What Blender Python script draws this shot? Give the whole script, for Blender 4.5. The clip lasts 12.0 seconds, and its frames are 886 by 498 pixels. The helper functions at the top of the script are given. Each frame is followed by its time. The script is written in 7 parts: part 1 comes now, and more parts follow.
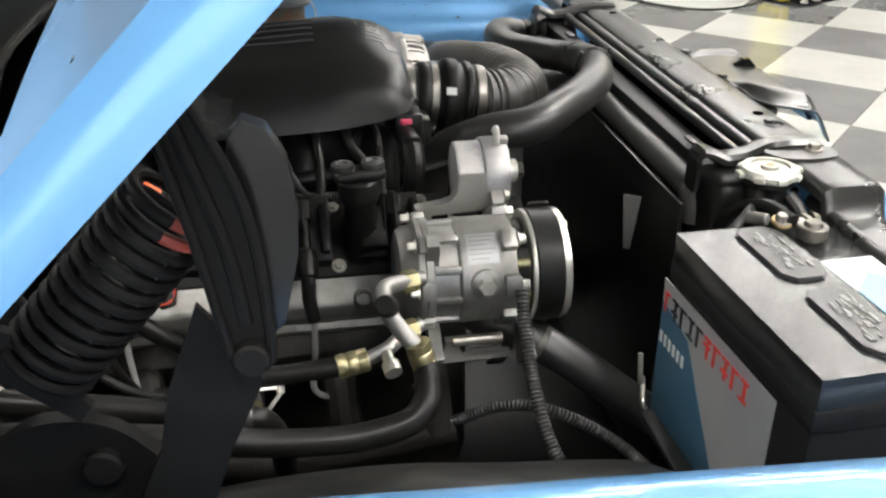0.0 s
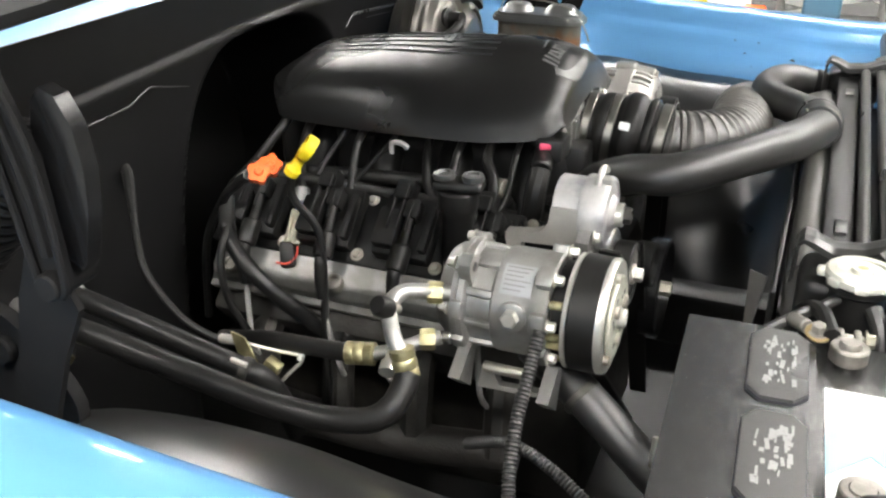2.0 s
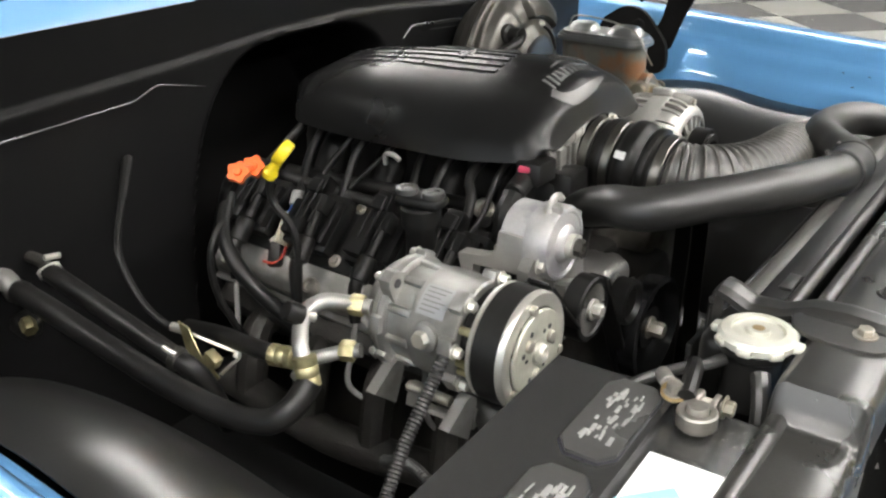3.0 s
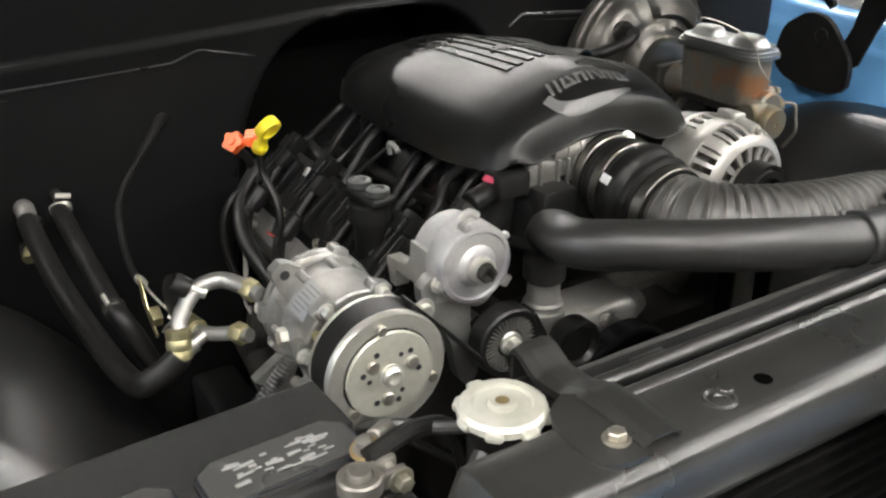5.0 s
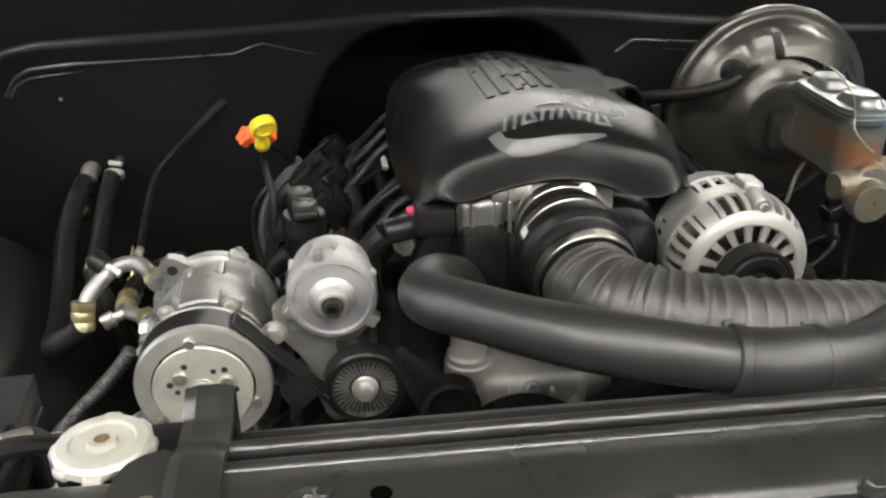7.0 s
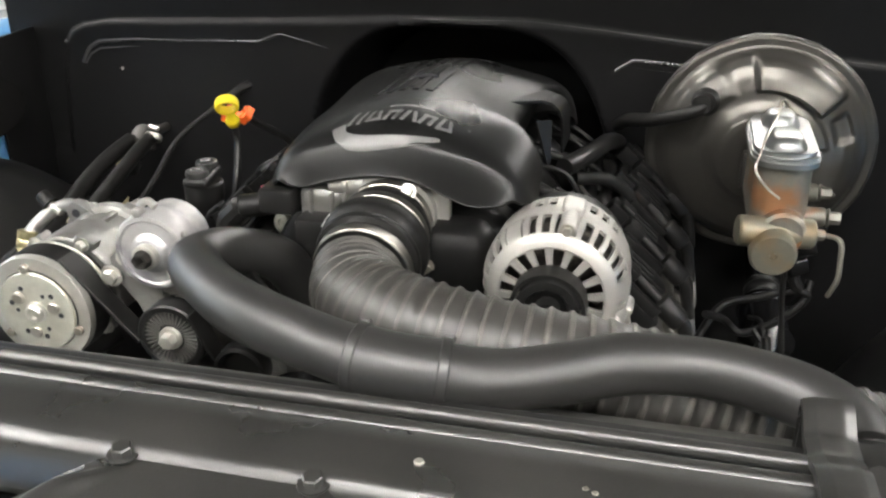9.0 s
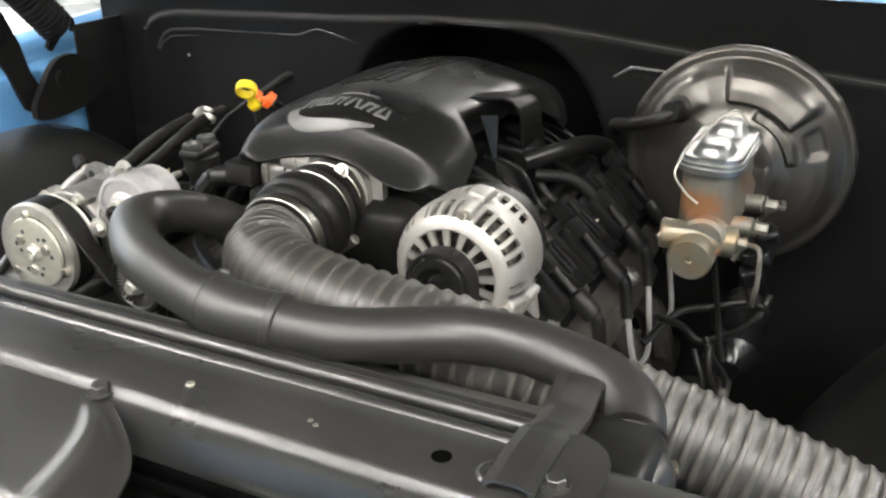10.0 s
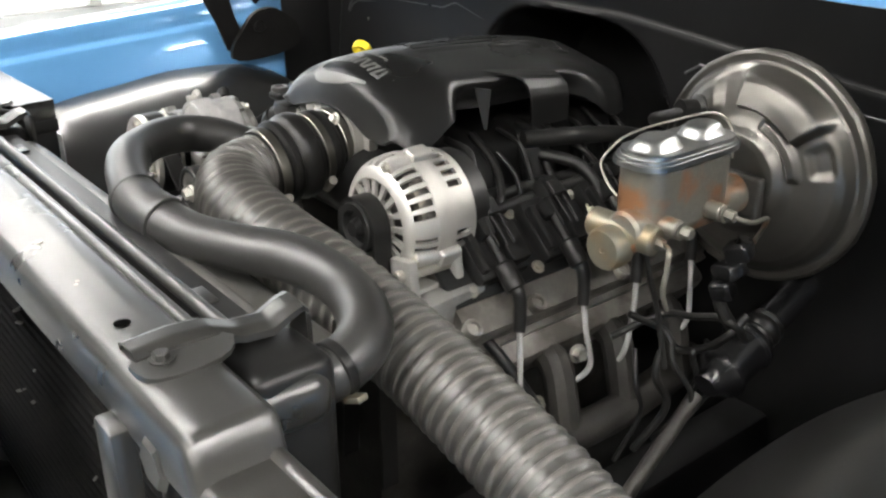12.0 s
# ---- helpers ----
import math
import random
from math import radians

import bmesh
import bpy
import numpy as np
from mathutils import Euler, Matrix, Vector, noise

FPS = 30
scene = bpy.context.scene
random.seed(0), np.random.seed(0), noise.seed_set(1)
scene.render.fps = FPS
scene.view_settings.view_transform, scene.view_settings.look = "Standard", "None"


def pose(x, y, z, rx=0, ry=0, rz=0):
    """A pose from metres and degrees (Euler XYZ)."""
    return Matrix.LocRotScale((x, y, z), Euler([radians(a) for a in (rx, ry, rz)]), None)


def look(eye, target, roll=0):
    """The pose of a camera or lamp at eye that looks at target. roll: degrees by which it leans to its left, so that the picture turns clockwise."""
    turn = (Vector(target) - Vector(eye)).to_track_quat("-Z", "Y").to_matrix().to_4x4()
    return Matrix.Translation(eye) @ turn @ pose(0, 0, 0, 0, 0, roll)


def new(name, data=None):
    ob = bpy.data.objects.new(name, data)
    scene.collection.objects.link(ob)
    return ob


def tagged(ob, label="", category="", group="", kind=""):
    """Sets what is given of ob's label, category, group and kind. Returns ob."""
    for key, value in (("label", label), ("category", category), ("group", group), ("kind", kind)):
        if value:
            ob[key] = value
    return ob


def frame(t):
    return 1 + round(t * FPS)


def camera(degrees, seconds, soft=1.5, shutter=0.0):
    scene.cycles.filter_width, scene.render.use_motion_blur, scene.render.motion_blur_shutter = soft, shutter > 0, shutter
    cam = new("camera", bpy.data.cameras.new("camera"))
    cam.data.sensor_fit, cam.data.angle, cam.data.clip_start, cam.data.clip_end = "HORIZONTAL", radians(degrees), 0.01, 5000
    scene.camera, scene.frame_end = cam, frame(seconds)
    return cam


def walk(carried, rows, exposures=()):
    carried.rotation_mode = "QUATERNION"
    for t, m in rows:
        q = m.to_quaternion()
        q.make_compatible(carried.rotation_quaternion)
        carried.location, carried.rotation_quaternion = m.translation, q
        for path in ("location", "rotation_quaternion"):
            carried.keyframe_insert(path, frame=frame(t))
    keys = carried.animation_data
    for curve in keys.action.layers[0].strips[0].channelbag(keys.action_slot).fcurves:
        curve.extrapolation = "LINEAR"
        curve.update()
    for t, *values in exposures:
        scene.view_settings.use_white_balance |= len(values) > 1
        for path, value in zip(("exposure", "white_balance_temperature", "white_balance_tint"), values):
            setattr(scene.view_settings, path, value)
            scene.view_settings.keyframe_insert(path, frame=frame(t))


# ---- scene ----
cam = camera(50.6, 12.0, soft=2.4)
PATH = [
    (0, (-0.5652, -1.3006, 1.3761), (-0.2702, 0.458, 0.4705), -0.04),
    (0.5, (-0.4634, -1.3099, 1.3792), (-0.4378, 0.4849, 0.497), -0.21),
    (1, (-0.3523, -1.3134, 1.3798), (-0.6146, 0.4632, 0.4995), -0.28),
    (1.5, (-0.2376, -1.2956, 1.3789), (-0.7251, 0.437, 0.5068), -0.37),
    (2, (-0.1314, -1.261, 1.3785), (-0.8205, 0.404, 0.5107), -0.31),
    (2.5, (-0.0028, -1.1932, 1.3765), (-0.8962, 0.3811, 0.526), -0.49),
    (4.5, (0.3125, -0.8477, 1.3765), (-1.1346, 0.2264, 0.5091), -0.40),
    (5, (0.3525, -0.7497, 1.3721), (-1.1847, 0.1839, 0.497), -0.49),
    (5.5, (0.3834, -0.646, 1.373), (-1.243, 0.1241, 0.5), -0.59),
    (6, (0.4045, -0.5437, 1.3736), (-1.2853, 0.0592, 0.4897), -0.68),
    (6.5, (0.4253, -0.4182, 1.3719), (-1.3246, -0.0103, 0.4935), -0.62),
    (8.5, (0.4434, 0.0784, 1.3624), (-1.3499, -0.2068, 0.5241), -0.52),
    (9, (0.4502, 0.2065, 1.3615), (-1.3117, -0.2395, 0.5268), -0.58),
    (9.5, (0.4487, 0.3551, 1.3612), (-1.2652, -0.2685, 0.5404), -0.71),
    (10, (0.4325, 0.4909, 1.3588), (-1.2073, -0.3181, 0.5485), -0.61),
    (10.5, (0.3997, 0.6218, 1.3572), (-1.1315, -0.3702, 0.5378), -0.62),
    (11, (0.3574, 0.7168, 1.3559), (-1.0764, -0.4115, 0.5368), -0.69),
    (11.5, (0.2914, 0.822, 1.3511), (-1.0181, -0.4471, 0.5297), -0.39),
    (12, (0.2055, 0.9275, 1.3531), (-0.9361, -0.4938, 0.5305), -0.03),
]
walk(cam, [(t, look(eye, target, roll)) for t, eye, target, roll in PATH],
     exposures=[(0.0, -0.52), (0.5, -0.08), (1.5, 0.25), (2.5, -0.02), (4.5, -0.32), (6.5, -0.41), (9.0, 0.0), (12.0, 0.1)])

# ---- world, lamps, exposure ----
scene.view_settings.exposure = 0.0
world = bpy.data.worlds.new("workshop_air")
scene.world = world
world.use_nodes = True
world.node_tree.nodes["Background"].inputs[0].default_value = (0.9, 0.95, 1.0, 1)
world.node_tree.nodes["Background"].inputs[1].default_value = 0.3

# ---- materials ----
MATS = {}


def material(name, colour, rough=0.5, metal=0.0, grain=0.0, scale=60.0, bump=0.0, bump_scale=200.0, coat=0.0, second=None,
             second_scale=8.0, second_amount=0.5, second_edge=(0.45, 0.62), rough_vary=0.1, spec=0.5, per_object=0.0, emit=0.0, aniso=0.0):
    """A surface with grain at one scale, patches of a second colour at another, uneven gloss and fine relief."""
    m = bpy.data.materials.new(name)
    m.use_nodes = True
    nt = m.node_tree
    b = nt.nodes["Principled BSDF"]
    link = nt.links.new
    co = nt.nodes.new("ShaderNodeTexCoord")
    fine = nt.nodes.new("ShaderNodeTexNoise")
    fine.inputs["Scale"].default_value, fine.inputs["Detail"].default_value = scale, 5
    link(co.outputs["Object"], fine.inputs["Vector"])
    big = nt.nodes.new("ShaderNodeTexNoise")
    big.inputs["Scale"].default_value, big.inputs["Detail"].default_value = second_scale, 6
    link(co.outputs["Object"], big.inputs["Vector"])
    base = nt.nodes.new("ShaderNodeMix")
    base.data_type = "RGBA"
    c = Vector(colour)
    base.inputs[6].default_value = (*(c * (1 - grain)), 1)
    base.inputs[7].default_value = (*(min(1, v * (1 + grain)) for v in c), 1)
    link(fine.outputs["Fac"], base.inputs[0])
    last = base.outputs[2]
    if second is not None:
        ramp = nt.nodes.new("ShaderNodeMapRange")
        ramp.inputs[1].default_value, ramp.inputs[2].default_value = second_edge
        ramp.inputs[4].default_value = second_amount
        link(big.outputs["Fac"], ramp.inputs[0])
        mix = nt.nodes.new("ShaderNodeMix")
        mix.data_type = "RGBA"
        link(ramp.outputs[0], mix.inputs[0])
        link(last, mix.inputs[6])
        mix.inputs[7].default_value = (*second, 1)
        last = mix.outputs[2]
    if per_object:
        info = nt.nodes.new("ShaderNodeObjectInfo")
        hsv = nt.nodes.new("ShaderNodeHueSaturation")
        rng = nt.nodes.new("ShaderNodeMapRange")
        rng.inputs[3].default_value, rng.inputs[4].default_value = 1 - per_object, 1 + per_object
        link(info.outputs["Random"], rng.inputs[0])
        link(rng.outputs[0], hsv.inputs["Value"])
        link(last, hsv.inputs["Color"])
        last = hsv.outputs[0]
    link(last, b.inputs["Base Color"])
    gloss = nt.nodes.new("ShaderNodeMapRange")
    gloss.inputs[3].default_value, gloss.inputs[4].default_value = max(0.02, rough - rough_vary), min(1, rough + rough_vary)
    link(big.outputs["Fac"], gloss.inputs[0])
    link(gloss.outputs[0], b.inputs["Roughness"])
    b.inputs["Metallic"].default_value = metal
    b.inputs["Specular IOR Level"].default_value = spec
    b.inputs["Coat Weight"].default_value = coat
    b.inputs["Coat Roughness"].default_value = 0.06
    if bump:
        rel = nt.nodes.new("ShaderNodeTexNoise")
        rel.inputs["Scale"].default_value, rel.inputs["Detail"].default_value = bump_scale, 4
        link(co.outputs["Object"], rel.inputs["Vector"])
        bp = nt.nodes.new("ShaderNodeBump")
        bp.inputs["Strength"].default_value, bp.inputs["Distance"].default_value = bump, 0.002
        link(rel.outputs["Fac"], bp.inputs["Height"])
        link(bp.outputs[0], b.inputs["Normal"])
    if emit:
        b.inputs["Emission Color"].default_value = (*colour, 1)
        b.inputs["Emission Strength"].default_value = emit
    MATS[name] = m
    return m


blue_paint = material("blue_paint", (0.115, 0.315, 0.6), 0.32, 0.25, 0.06, 900, coat=1.0, second=(0.135, 0.345, 0.63), second_scale=2, rough_vary=0.05)
satin_black = material("satin_black", (0.013, 0.013, 0.0133), 0.42, 0, 0.15, 90, 0.06, 350, second=(0.018, 0.018, 0.0177), second_scale=5, second_amount=0.6, rough_vary=0.08, spec=0.3)
gloss_black = material("gloss_black", (0.006, 0.006, 0.0065), 0.22, 0, 0.1, 80, 0.03, 200, second=(0.012, 0.012, 0.012), second_scale=9, rough_vary=0.1, spec=0.4)
support_black = material("support_black", (0.022, 0.0217, 0.0205), 0.3, 0.05, 0.15, 120, 0.08, 500, second=(0.034, 0.033, 0.031), second_scale=12, rough_vary=0.1, spec=0.85)
cover_black = material("cover_plastic", (0.007, 0.007, 0.007), 0.28, 0, 0.08, 200, 0.10, 1600, second=(0.012, 0.012, 0.0118), second_scale=6, rough_vary=0.04, spec=0.36)
dark_plastic = material("dark_plastic", (0.0085, 0.0085, 0.0083), 0.36, 0, 0.2, 150, 0.05, 700, second=(0.016, 0.0155, 0.015), second_scale=30, second_amount=0.5, spec=0.3)
coil_black = material("coil_plastic", (0.0075, 0.0075, 0.0074), 0.42, 0, 0.2, 150, 0.05, 700, second=(0.013, 0.0128, 0.0125), second_scale=30, second_amount=0.5, spec=0.14)
housing_black = material("wheel_housing_paint", (0.009, 0.009, 0.0089), 0.29, 0, 0.12, 60, 0.05, 350, second=(0.012, 0.012, 0.0118), second_scale=5, rough_vary=0.05, spec=0.9)
firewall_black = material("firewall_paint", (0.0065, 0.0065, 0.0068), 0.42, 0, 0.12, 60, 0.05, 350, second=(0.009, 0.009, 0.009), second_scale=4, second_amount=0.6, rough_vary=0.06, spec=0.18)
# Paler than the firewall: a highlight painted along the ledge edge.
lip_glint = material("lip_highlight", (0.10, 0.10, 0.097), 0.22, 0.4, 0.1, 90, 0.03, 300, second=(0.14, 0.14, 0.135), second_scale=9, spec=1.0)
# Lighter than firewall_black, to paint a soft sheen on the beads.
bead_sheen = material("bead_highlight", (0.022, 0.022, 0.022), 0.3, 0.05, 0.1, 90, 0.03, 300, second=(0.03, 0.03, 0.03), second_scale=9, spec=0.9)
# Flat black for the shade inside holes and hollow ends.
hole_shade = material("painted_hole_shade", (0.002, 0.002, 0.002), 0.9, spec=0.0)
hinge_black = material("hinge_paint", (0.0085, 0.0083, 0.0083), 0.5, 0, 0.2, 90, 0.08, 350, second=(0.013, 0.0127, 0.0125), second_scale=20, spec=0.06)
hose_rubber = material("hose_rubber", (0.018, 0.0177, 0.017), 0.41, 0, 0.12, 140, 0.05, 900, second=(0.021, 0.0205, 0.0195), second_scale=14, second_amount=0.5, rough_vary=0.06, spec=0.75)
rubber = material("rubber", (0.0085, 0.0083, 0.008), 0.37, 0, 0.2, 140, 0.06, 900, second=(0.014, 0.0136, 0.013), second_scale=14, second_amount=0.5, rough_vary=0.08, spec=0.25)
fin_black = material("dusty_fin_black", (0.0055, 0.0055, 0.0055), 0.7, 0, 0.35, 160, 0.3, 500, second=(0.014, 0.0135, 0.012), second_scale=30, second_amount=0.6, spec=0.05)
duct_grey = material("duct_fabric", (0.034, 0.0325, 0.030), 0.38, 0.1, 0.25, 160, 0.15, 900, second=(0.048, 0.0455, 0.042), second_scale=24, second_amount=0.15, spec=0.75)
rib_grey = material("duct_wire_cover", (0.085, 0.081, 0.074), 0.38, 0.1, 0.2, 200, 0.1, 900, second=(0.085, 0.08, 0.072), second_scale=60)
cast_alu = material("cast_aluminium", (0.33, 0.326, 0.313), 0.36, 0.7, 0.10, 300, 0.25, 700, second=(0.17, 0.165, 0.15), second_scale=18, second_amount=0.75)
cast_bright = material("bright_cast_aluminium", (0.42, 0.41, 0.385), 0.42, 0.6, 0.08, 260, 0.2, 700, second=(0.31, 0.3, 0.275), second_scale=20, second_amount=0.6)
alternator_cast = material("alternator_casting", (0.40, 0.39, 0.366), 0.42, 0.6, 0.06, 260, 0.15, 700, second=(0.46, 0.45, 0.42), second_scale=24, second_amount=0.5)
mottled_cast = material("stained_casting", (0.46, 0.455, 0.45), 0.45, 0.5, 0.1, 260, 0.2, 600, second=(0.25, 0.245, 0.265), second_scale=26, second_amount=0.8, second_edge=(0.45, 0.62))
machined = material("machined_steel", (0.66, 0.65, 0.60), 0.32, 0.75, 0.05, 300, 0.05, 500, second=(0.45, 0.43, 0.38), second_scale=26, second_amount=0.5)
clamp_steel = material("clamp_band_steel", (0.27, 0.26, 0.237), 0.34, 1.0, 0.05, 200, 0.03, 300, second=(0.2, 0.19, 0.165), second_scale=20, second_amount=0.5)
# A darker steel than clamp_steel, for the hose clamps.
dark_band = material("dark_band_steel", (0.07, 0.067, 0.06), 0.4, 0.6, 0.1, 200, 0.03, 300, second=(0.04, 0.039, 0.036), second_scale=24, second_amount=0.5)
dull_steel = material("dull_steel", (0.46, 0.44, 0.39), 0.42, 0.85, 0.1, 200, 0.1, 600, second=(0.30, 0.27, 0.22), second_scale=24, second_amount=0.6)
clutch_steel = material("clutch_plate_steel", (0.58, 0.58, 0.50), 0.40, 0.55, 0.06, 200, 0.05, 600, second=(0.38, 0.37, 0.31), second_scale=30, second_amount=0.5)
dirty_alu = material("dirty_aluminium", (0.30, 0.285, 0.26), 0.45, 0.8, 0.15, 150, 0.25, 500, second=(0.10, 0.09, 0.075), second_scale=20, second_amount=0.8)
winding = material("stator_winding", (0.07, 0.066, 0.06), 0.45, 0.4, 0.3, 200, 0.3, 400, second=(0.28, 0.25, 0.21), second_scale=70, second_amount=0.8, second_edge=(0.52, 0.66))
grimy_alu = material("grimy_aluminium", (0.17, 0.16, 0.145), 0.5, 0.7, 0.2, 150, 0.3, 500, second=(0.06, 0.054, 0.046), second_scale=18, second_amount=0.85)
cast_iron = material("grimy_cast_iron", (0.045, 0.042, 0.038), 0.6, 0.5, 0.3, 90, 0.4, 300, second=(0.025, 0.023, 0.021), second_scale=14, second_amount=0.9)
booster_grey = material("booster_paint", (0.085, 0.081, 0.073), 0.31, 0.75, 0.06, 120, 0.03, 300, second=(0.062, 0.058, 0.052), second_scale=9, rough_vary=0.06)
lid_steel = material("lid_steel", (0.34, 0.345, 0.34), 0.34, 0.95, 0.05, 200, 0.04, 90, second=(0.24, 0.25, 0.24), second_scale=25, second_amount=0.5)
rusty_iron = material("rusty_iron", (0.165, 0.158, 0.135), 0.5, 0.6, 0.18, 120, 0.25, 400, second=(0.27, 0.125, 0.05), second_scale=22, second_amount=0.85, second_edge=(0.50, 0.66))
valve_brass = material("valve_brass", (0.19, 0.18, 0.142), 0.45, 0.7, 0.12, 120, 0.1, 300, second=(0.24, 0.165, 0.08), second_scale=30, second_amount=0.6)
gold_zinc = material("gold_zinc", (0.52, 0.47, 0.27), 0.36, 0.85, 0.2, 150, 0.15, 300, second=(0.24, 0.22, 0.12), second_scale=45, second_amount=0.7)
dull_grey = material("bare_grey_metal", (0.2, 0.195, 0.185), 0.42, 0.6, 0.1, 120, 0.1, 400, second=(0.17, 0.165, 0.155), second_scale=14, second_amount=0.7)
cap_metal = material("cap_metal", (0.58, 0.575, 0.51), 0.38, 0.45, 0.06, 120, 0.08, 200, second=(0.42, 0.42, 0.35), second_scale=30, second_amount=0.6)
brass_dot = material("brass", (0.3, 0.22, 0.11), 0.45, 0.7, 0.15, 100)
yellow_plastic = material("yellow_plastic", (0.80, 0.62, 0.02), 0.38, 0, 0.05, 60)
orange_plastic = material("orange_plastic", (0.85, 0.13, 0.02), 0.40, 0, 0.05, 60)
pink_plastic = material("pink_clip", (0.55, 0.06, 0.12), 0.45, 0, 0.1, 80)
blue_plastic = material("blue_clip", (0.03, 0.12, 0.50), 0.45, 0, 0.1, 80)
ivory_plastic = material("ivory_connector", (0.45, 0.44, 0.33), 0.5, 0, 0.15, 120, second=(0.3, 0.29, 0.22), second_scale=40)
grey_wire = material("grey_wire", (0.26, 0.257, 0.248), 0.5, 0, 0.12, 90)
logo_grey = material("logo_grey", (0.15, 0.15, 0.147), 0.38, 0.2, 0.08, 200)
battery_case = material("battery_case", (0.011, 0.011, 0.0112), 0.45, 0, 0.15, 120, 0.1, 900, second=(0.016, 0.016, 0.016), second_scale=12, spec=0.15)
battery_lid = material("battery_lid", (0.02, 0.02, 0.0198), 0.20, 0, 0.1, 160, 0.12, 1200, second=(0.04, 0.04, 0.039), second_scale=10, second_amount=0.2, second_edge=(0.25, 0.85), spec=0.9)
vent_cap = material("vent_cap", (0.045, 0.045, 0.044), 0.30, 0, 0.15, 140, 0.1, 900)
label_silver = material("label_silver", (0.37, 0.375, 0.38), 0.35, 0.3, 0.05, 50, second=(0.28, 0.30, 0.33), second_scale=10)
label_white = material("label_white", (0.62, 0.63, 0.62), 0.4, 0, 0.05, 60)
label_blue = material("label_blue", (0.045, 0.11, 0.17), 0.4, 0, 0.05, 60)
spring_red = material("faded_red_paint", (0.22, 0.04, 0.03), 0.5, 0, 0.2, 90)
moulded_grey = material("moulded_grey", (0.24, 0.24, 0.235), 0.45, 0, 0.1, 90)
label_sky = material("label_sky", (0.22, 0.43, 0.58), 0.4, 0, 0.05, 60)
# Lighter than the shroud's black plastic: light on its top put into the colour.
shroud_grey = material("lit_shroud_plastic", (0.075, 0.073, 0.068), 0.42, 0, 0.1, 120, 0.05, 600, second=(0.10, 0.097, 0.09), second_scale=12)
label_red = material("label_red", (0.55, 0.05, 0.04), 0.4, 0, 0.05, 60)
label_black = material("label_black", (0.02, 0.02, 0.025), 0.4, 0, 0.05, 60)
red_wire = material("red_wire", (0.45, 0.05, 0.03), 0.45, 0, 0.1, 60)
white_wall = material("grey_wall", (0.16, 0.16, 0.155), 0.75, 0, 0.03, 3, 0.02, 30, second=(0.13, 0.13, 0.125), second_scale=0.7)
# Unseen rear wall, made far paler as a reflector for cowl and cover.
bounce_wall = material("white_wall", (0.72, 0.72, 0.70), 0.7, 0, 0.03, 3, 0.02, 30, second=(0.64, 0.64, 0.62), second_scale=0.7)
ceiling_white = material("ceiling_grey", (0.16, 0.16, 0.155), 0.8, 0, 0.03, 3)
tile_white = material("tile_white", (0.42, 0.42, 0.395), 0.16, 0, 0.05, 14, 0.02, 60, second=(0.35, 0.35, 0.325), second_scale=2.5, per_object=0.04)
tile_grey = material("tile_grey", (0.15, 0.15, 0.15), 0.16, 0, 0.12, 14, 0.02, 60, second=(0.19, 0.19, 0.19), second_scale=2.5, per_object=0.08)
grout = material("grout", (0.20, 0.20, 0.19), 0.7, 0, 0.2, 30)
lamp_white = material("lamp_diffuser", (1.0, 0.97, 0.92), 0.5, emit=80.0)
day_white = material("daylight", (0.93, 0.97, 1.0), 0.9, emit=4.0)
shop_door = material("door_frame_paint", (0.55, 0.55, 0.53), 0.5, 0, 0.05, 8)
yellow_paint = material("yellow_paint", (0.72, 0.62, 0.02), 0.35, 0, 0.08, 20, coat=0.4)

# ---- mesh helpers ----


def part(name, bm, mat, parent=None, label="", sharp=35, m=None):
    """Links a bmesh as one mesh object, under a thing or a part."""
    bmesh.ops.recalc_face_normals(bm, faces=bm.faces)
    me = bpy.data.meshes.new(name)
    bm.to_mesh(me)
    bm.free()
    me.shade_smooth()
    me.set_sharp_from_angle(angle=radians(sharp))
    me.materials.append(mat)
    ob = new(name, me)
    if m is not None:
        ob.matrix_basis = m
    if parent is not None:
        ob.parent = parent
    if label:
        tagged(ob, label)
    return ob


def thing(name, at, label, category, group="", kind=""):
    e = new(name)
    e.location = at
    e.empty_display_size = 0.03
    return tagged(e, label, category, group, kind)


def under(parent):
    """The inverse of a thing's place, so that its parts can be written in world metres."""
    return Matrix.Translation(-parent.location)


def wpart(name, bm, mat, parent, label="", sharp=35):
    """A part whose mesh is written in world metres."""
    bmesh.ops.transform(bm, matrix=under(parent), verts=bm.verts)
    return part(name, bm, mat, parent, label, sharp)


def spart(name, bm, mat, top, parent, label="", sharp=35):
    """A sub-part, in world metres, under a part of the thing top."""
    bmesh.ops.transform(bm, matrix=under(top), verts=bm.verts)
    return part(name, bm, mat, parent, label, sharp)


def aim(at, axis, up=(0, 0, 1)):
    """A matrix at a place whose z points along axis."""
    z = Vector(axis).normalized()
    u = Vector(up) if abs(z.dot(Vector(up))) < 0.98 else Vector((1, 0, 0))
    x = u.cross(z).normalized()
    y = z.cross(x)
    return Matrix((( x.x, y.x, z.x, at[0]), (x.y, y.y, z.y, at[1]), (x.z, y.z, z.z, at[2]), (0, 0, 0, 1)))


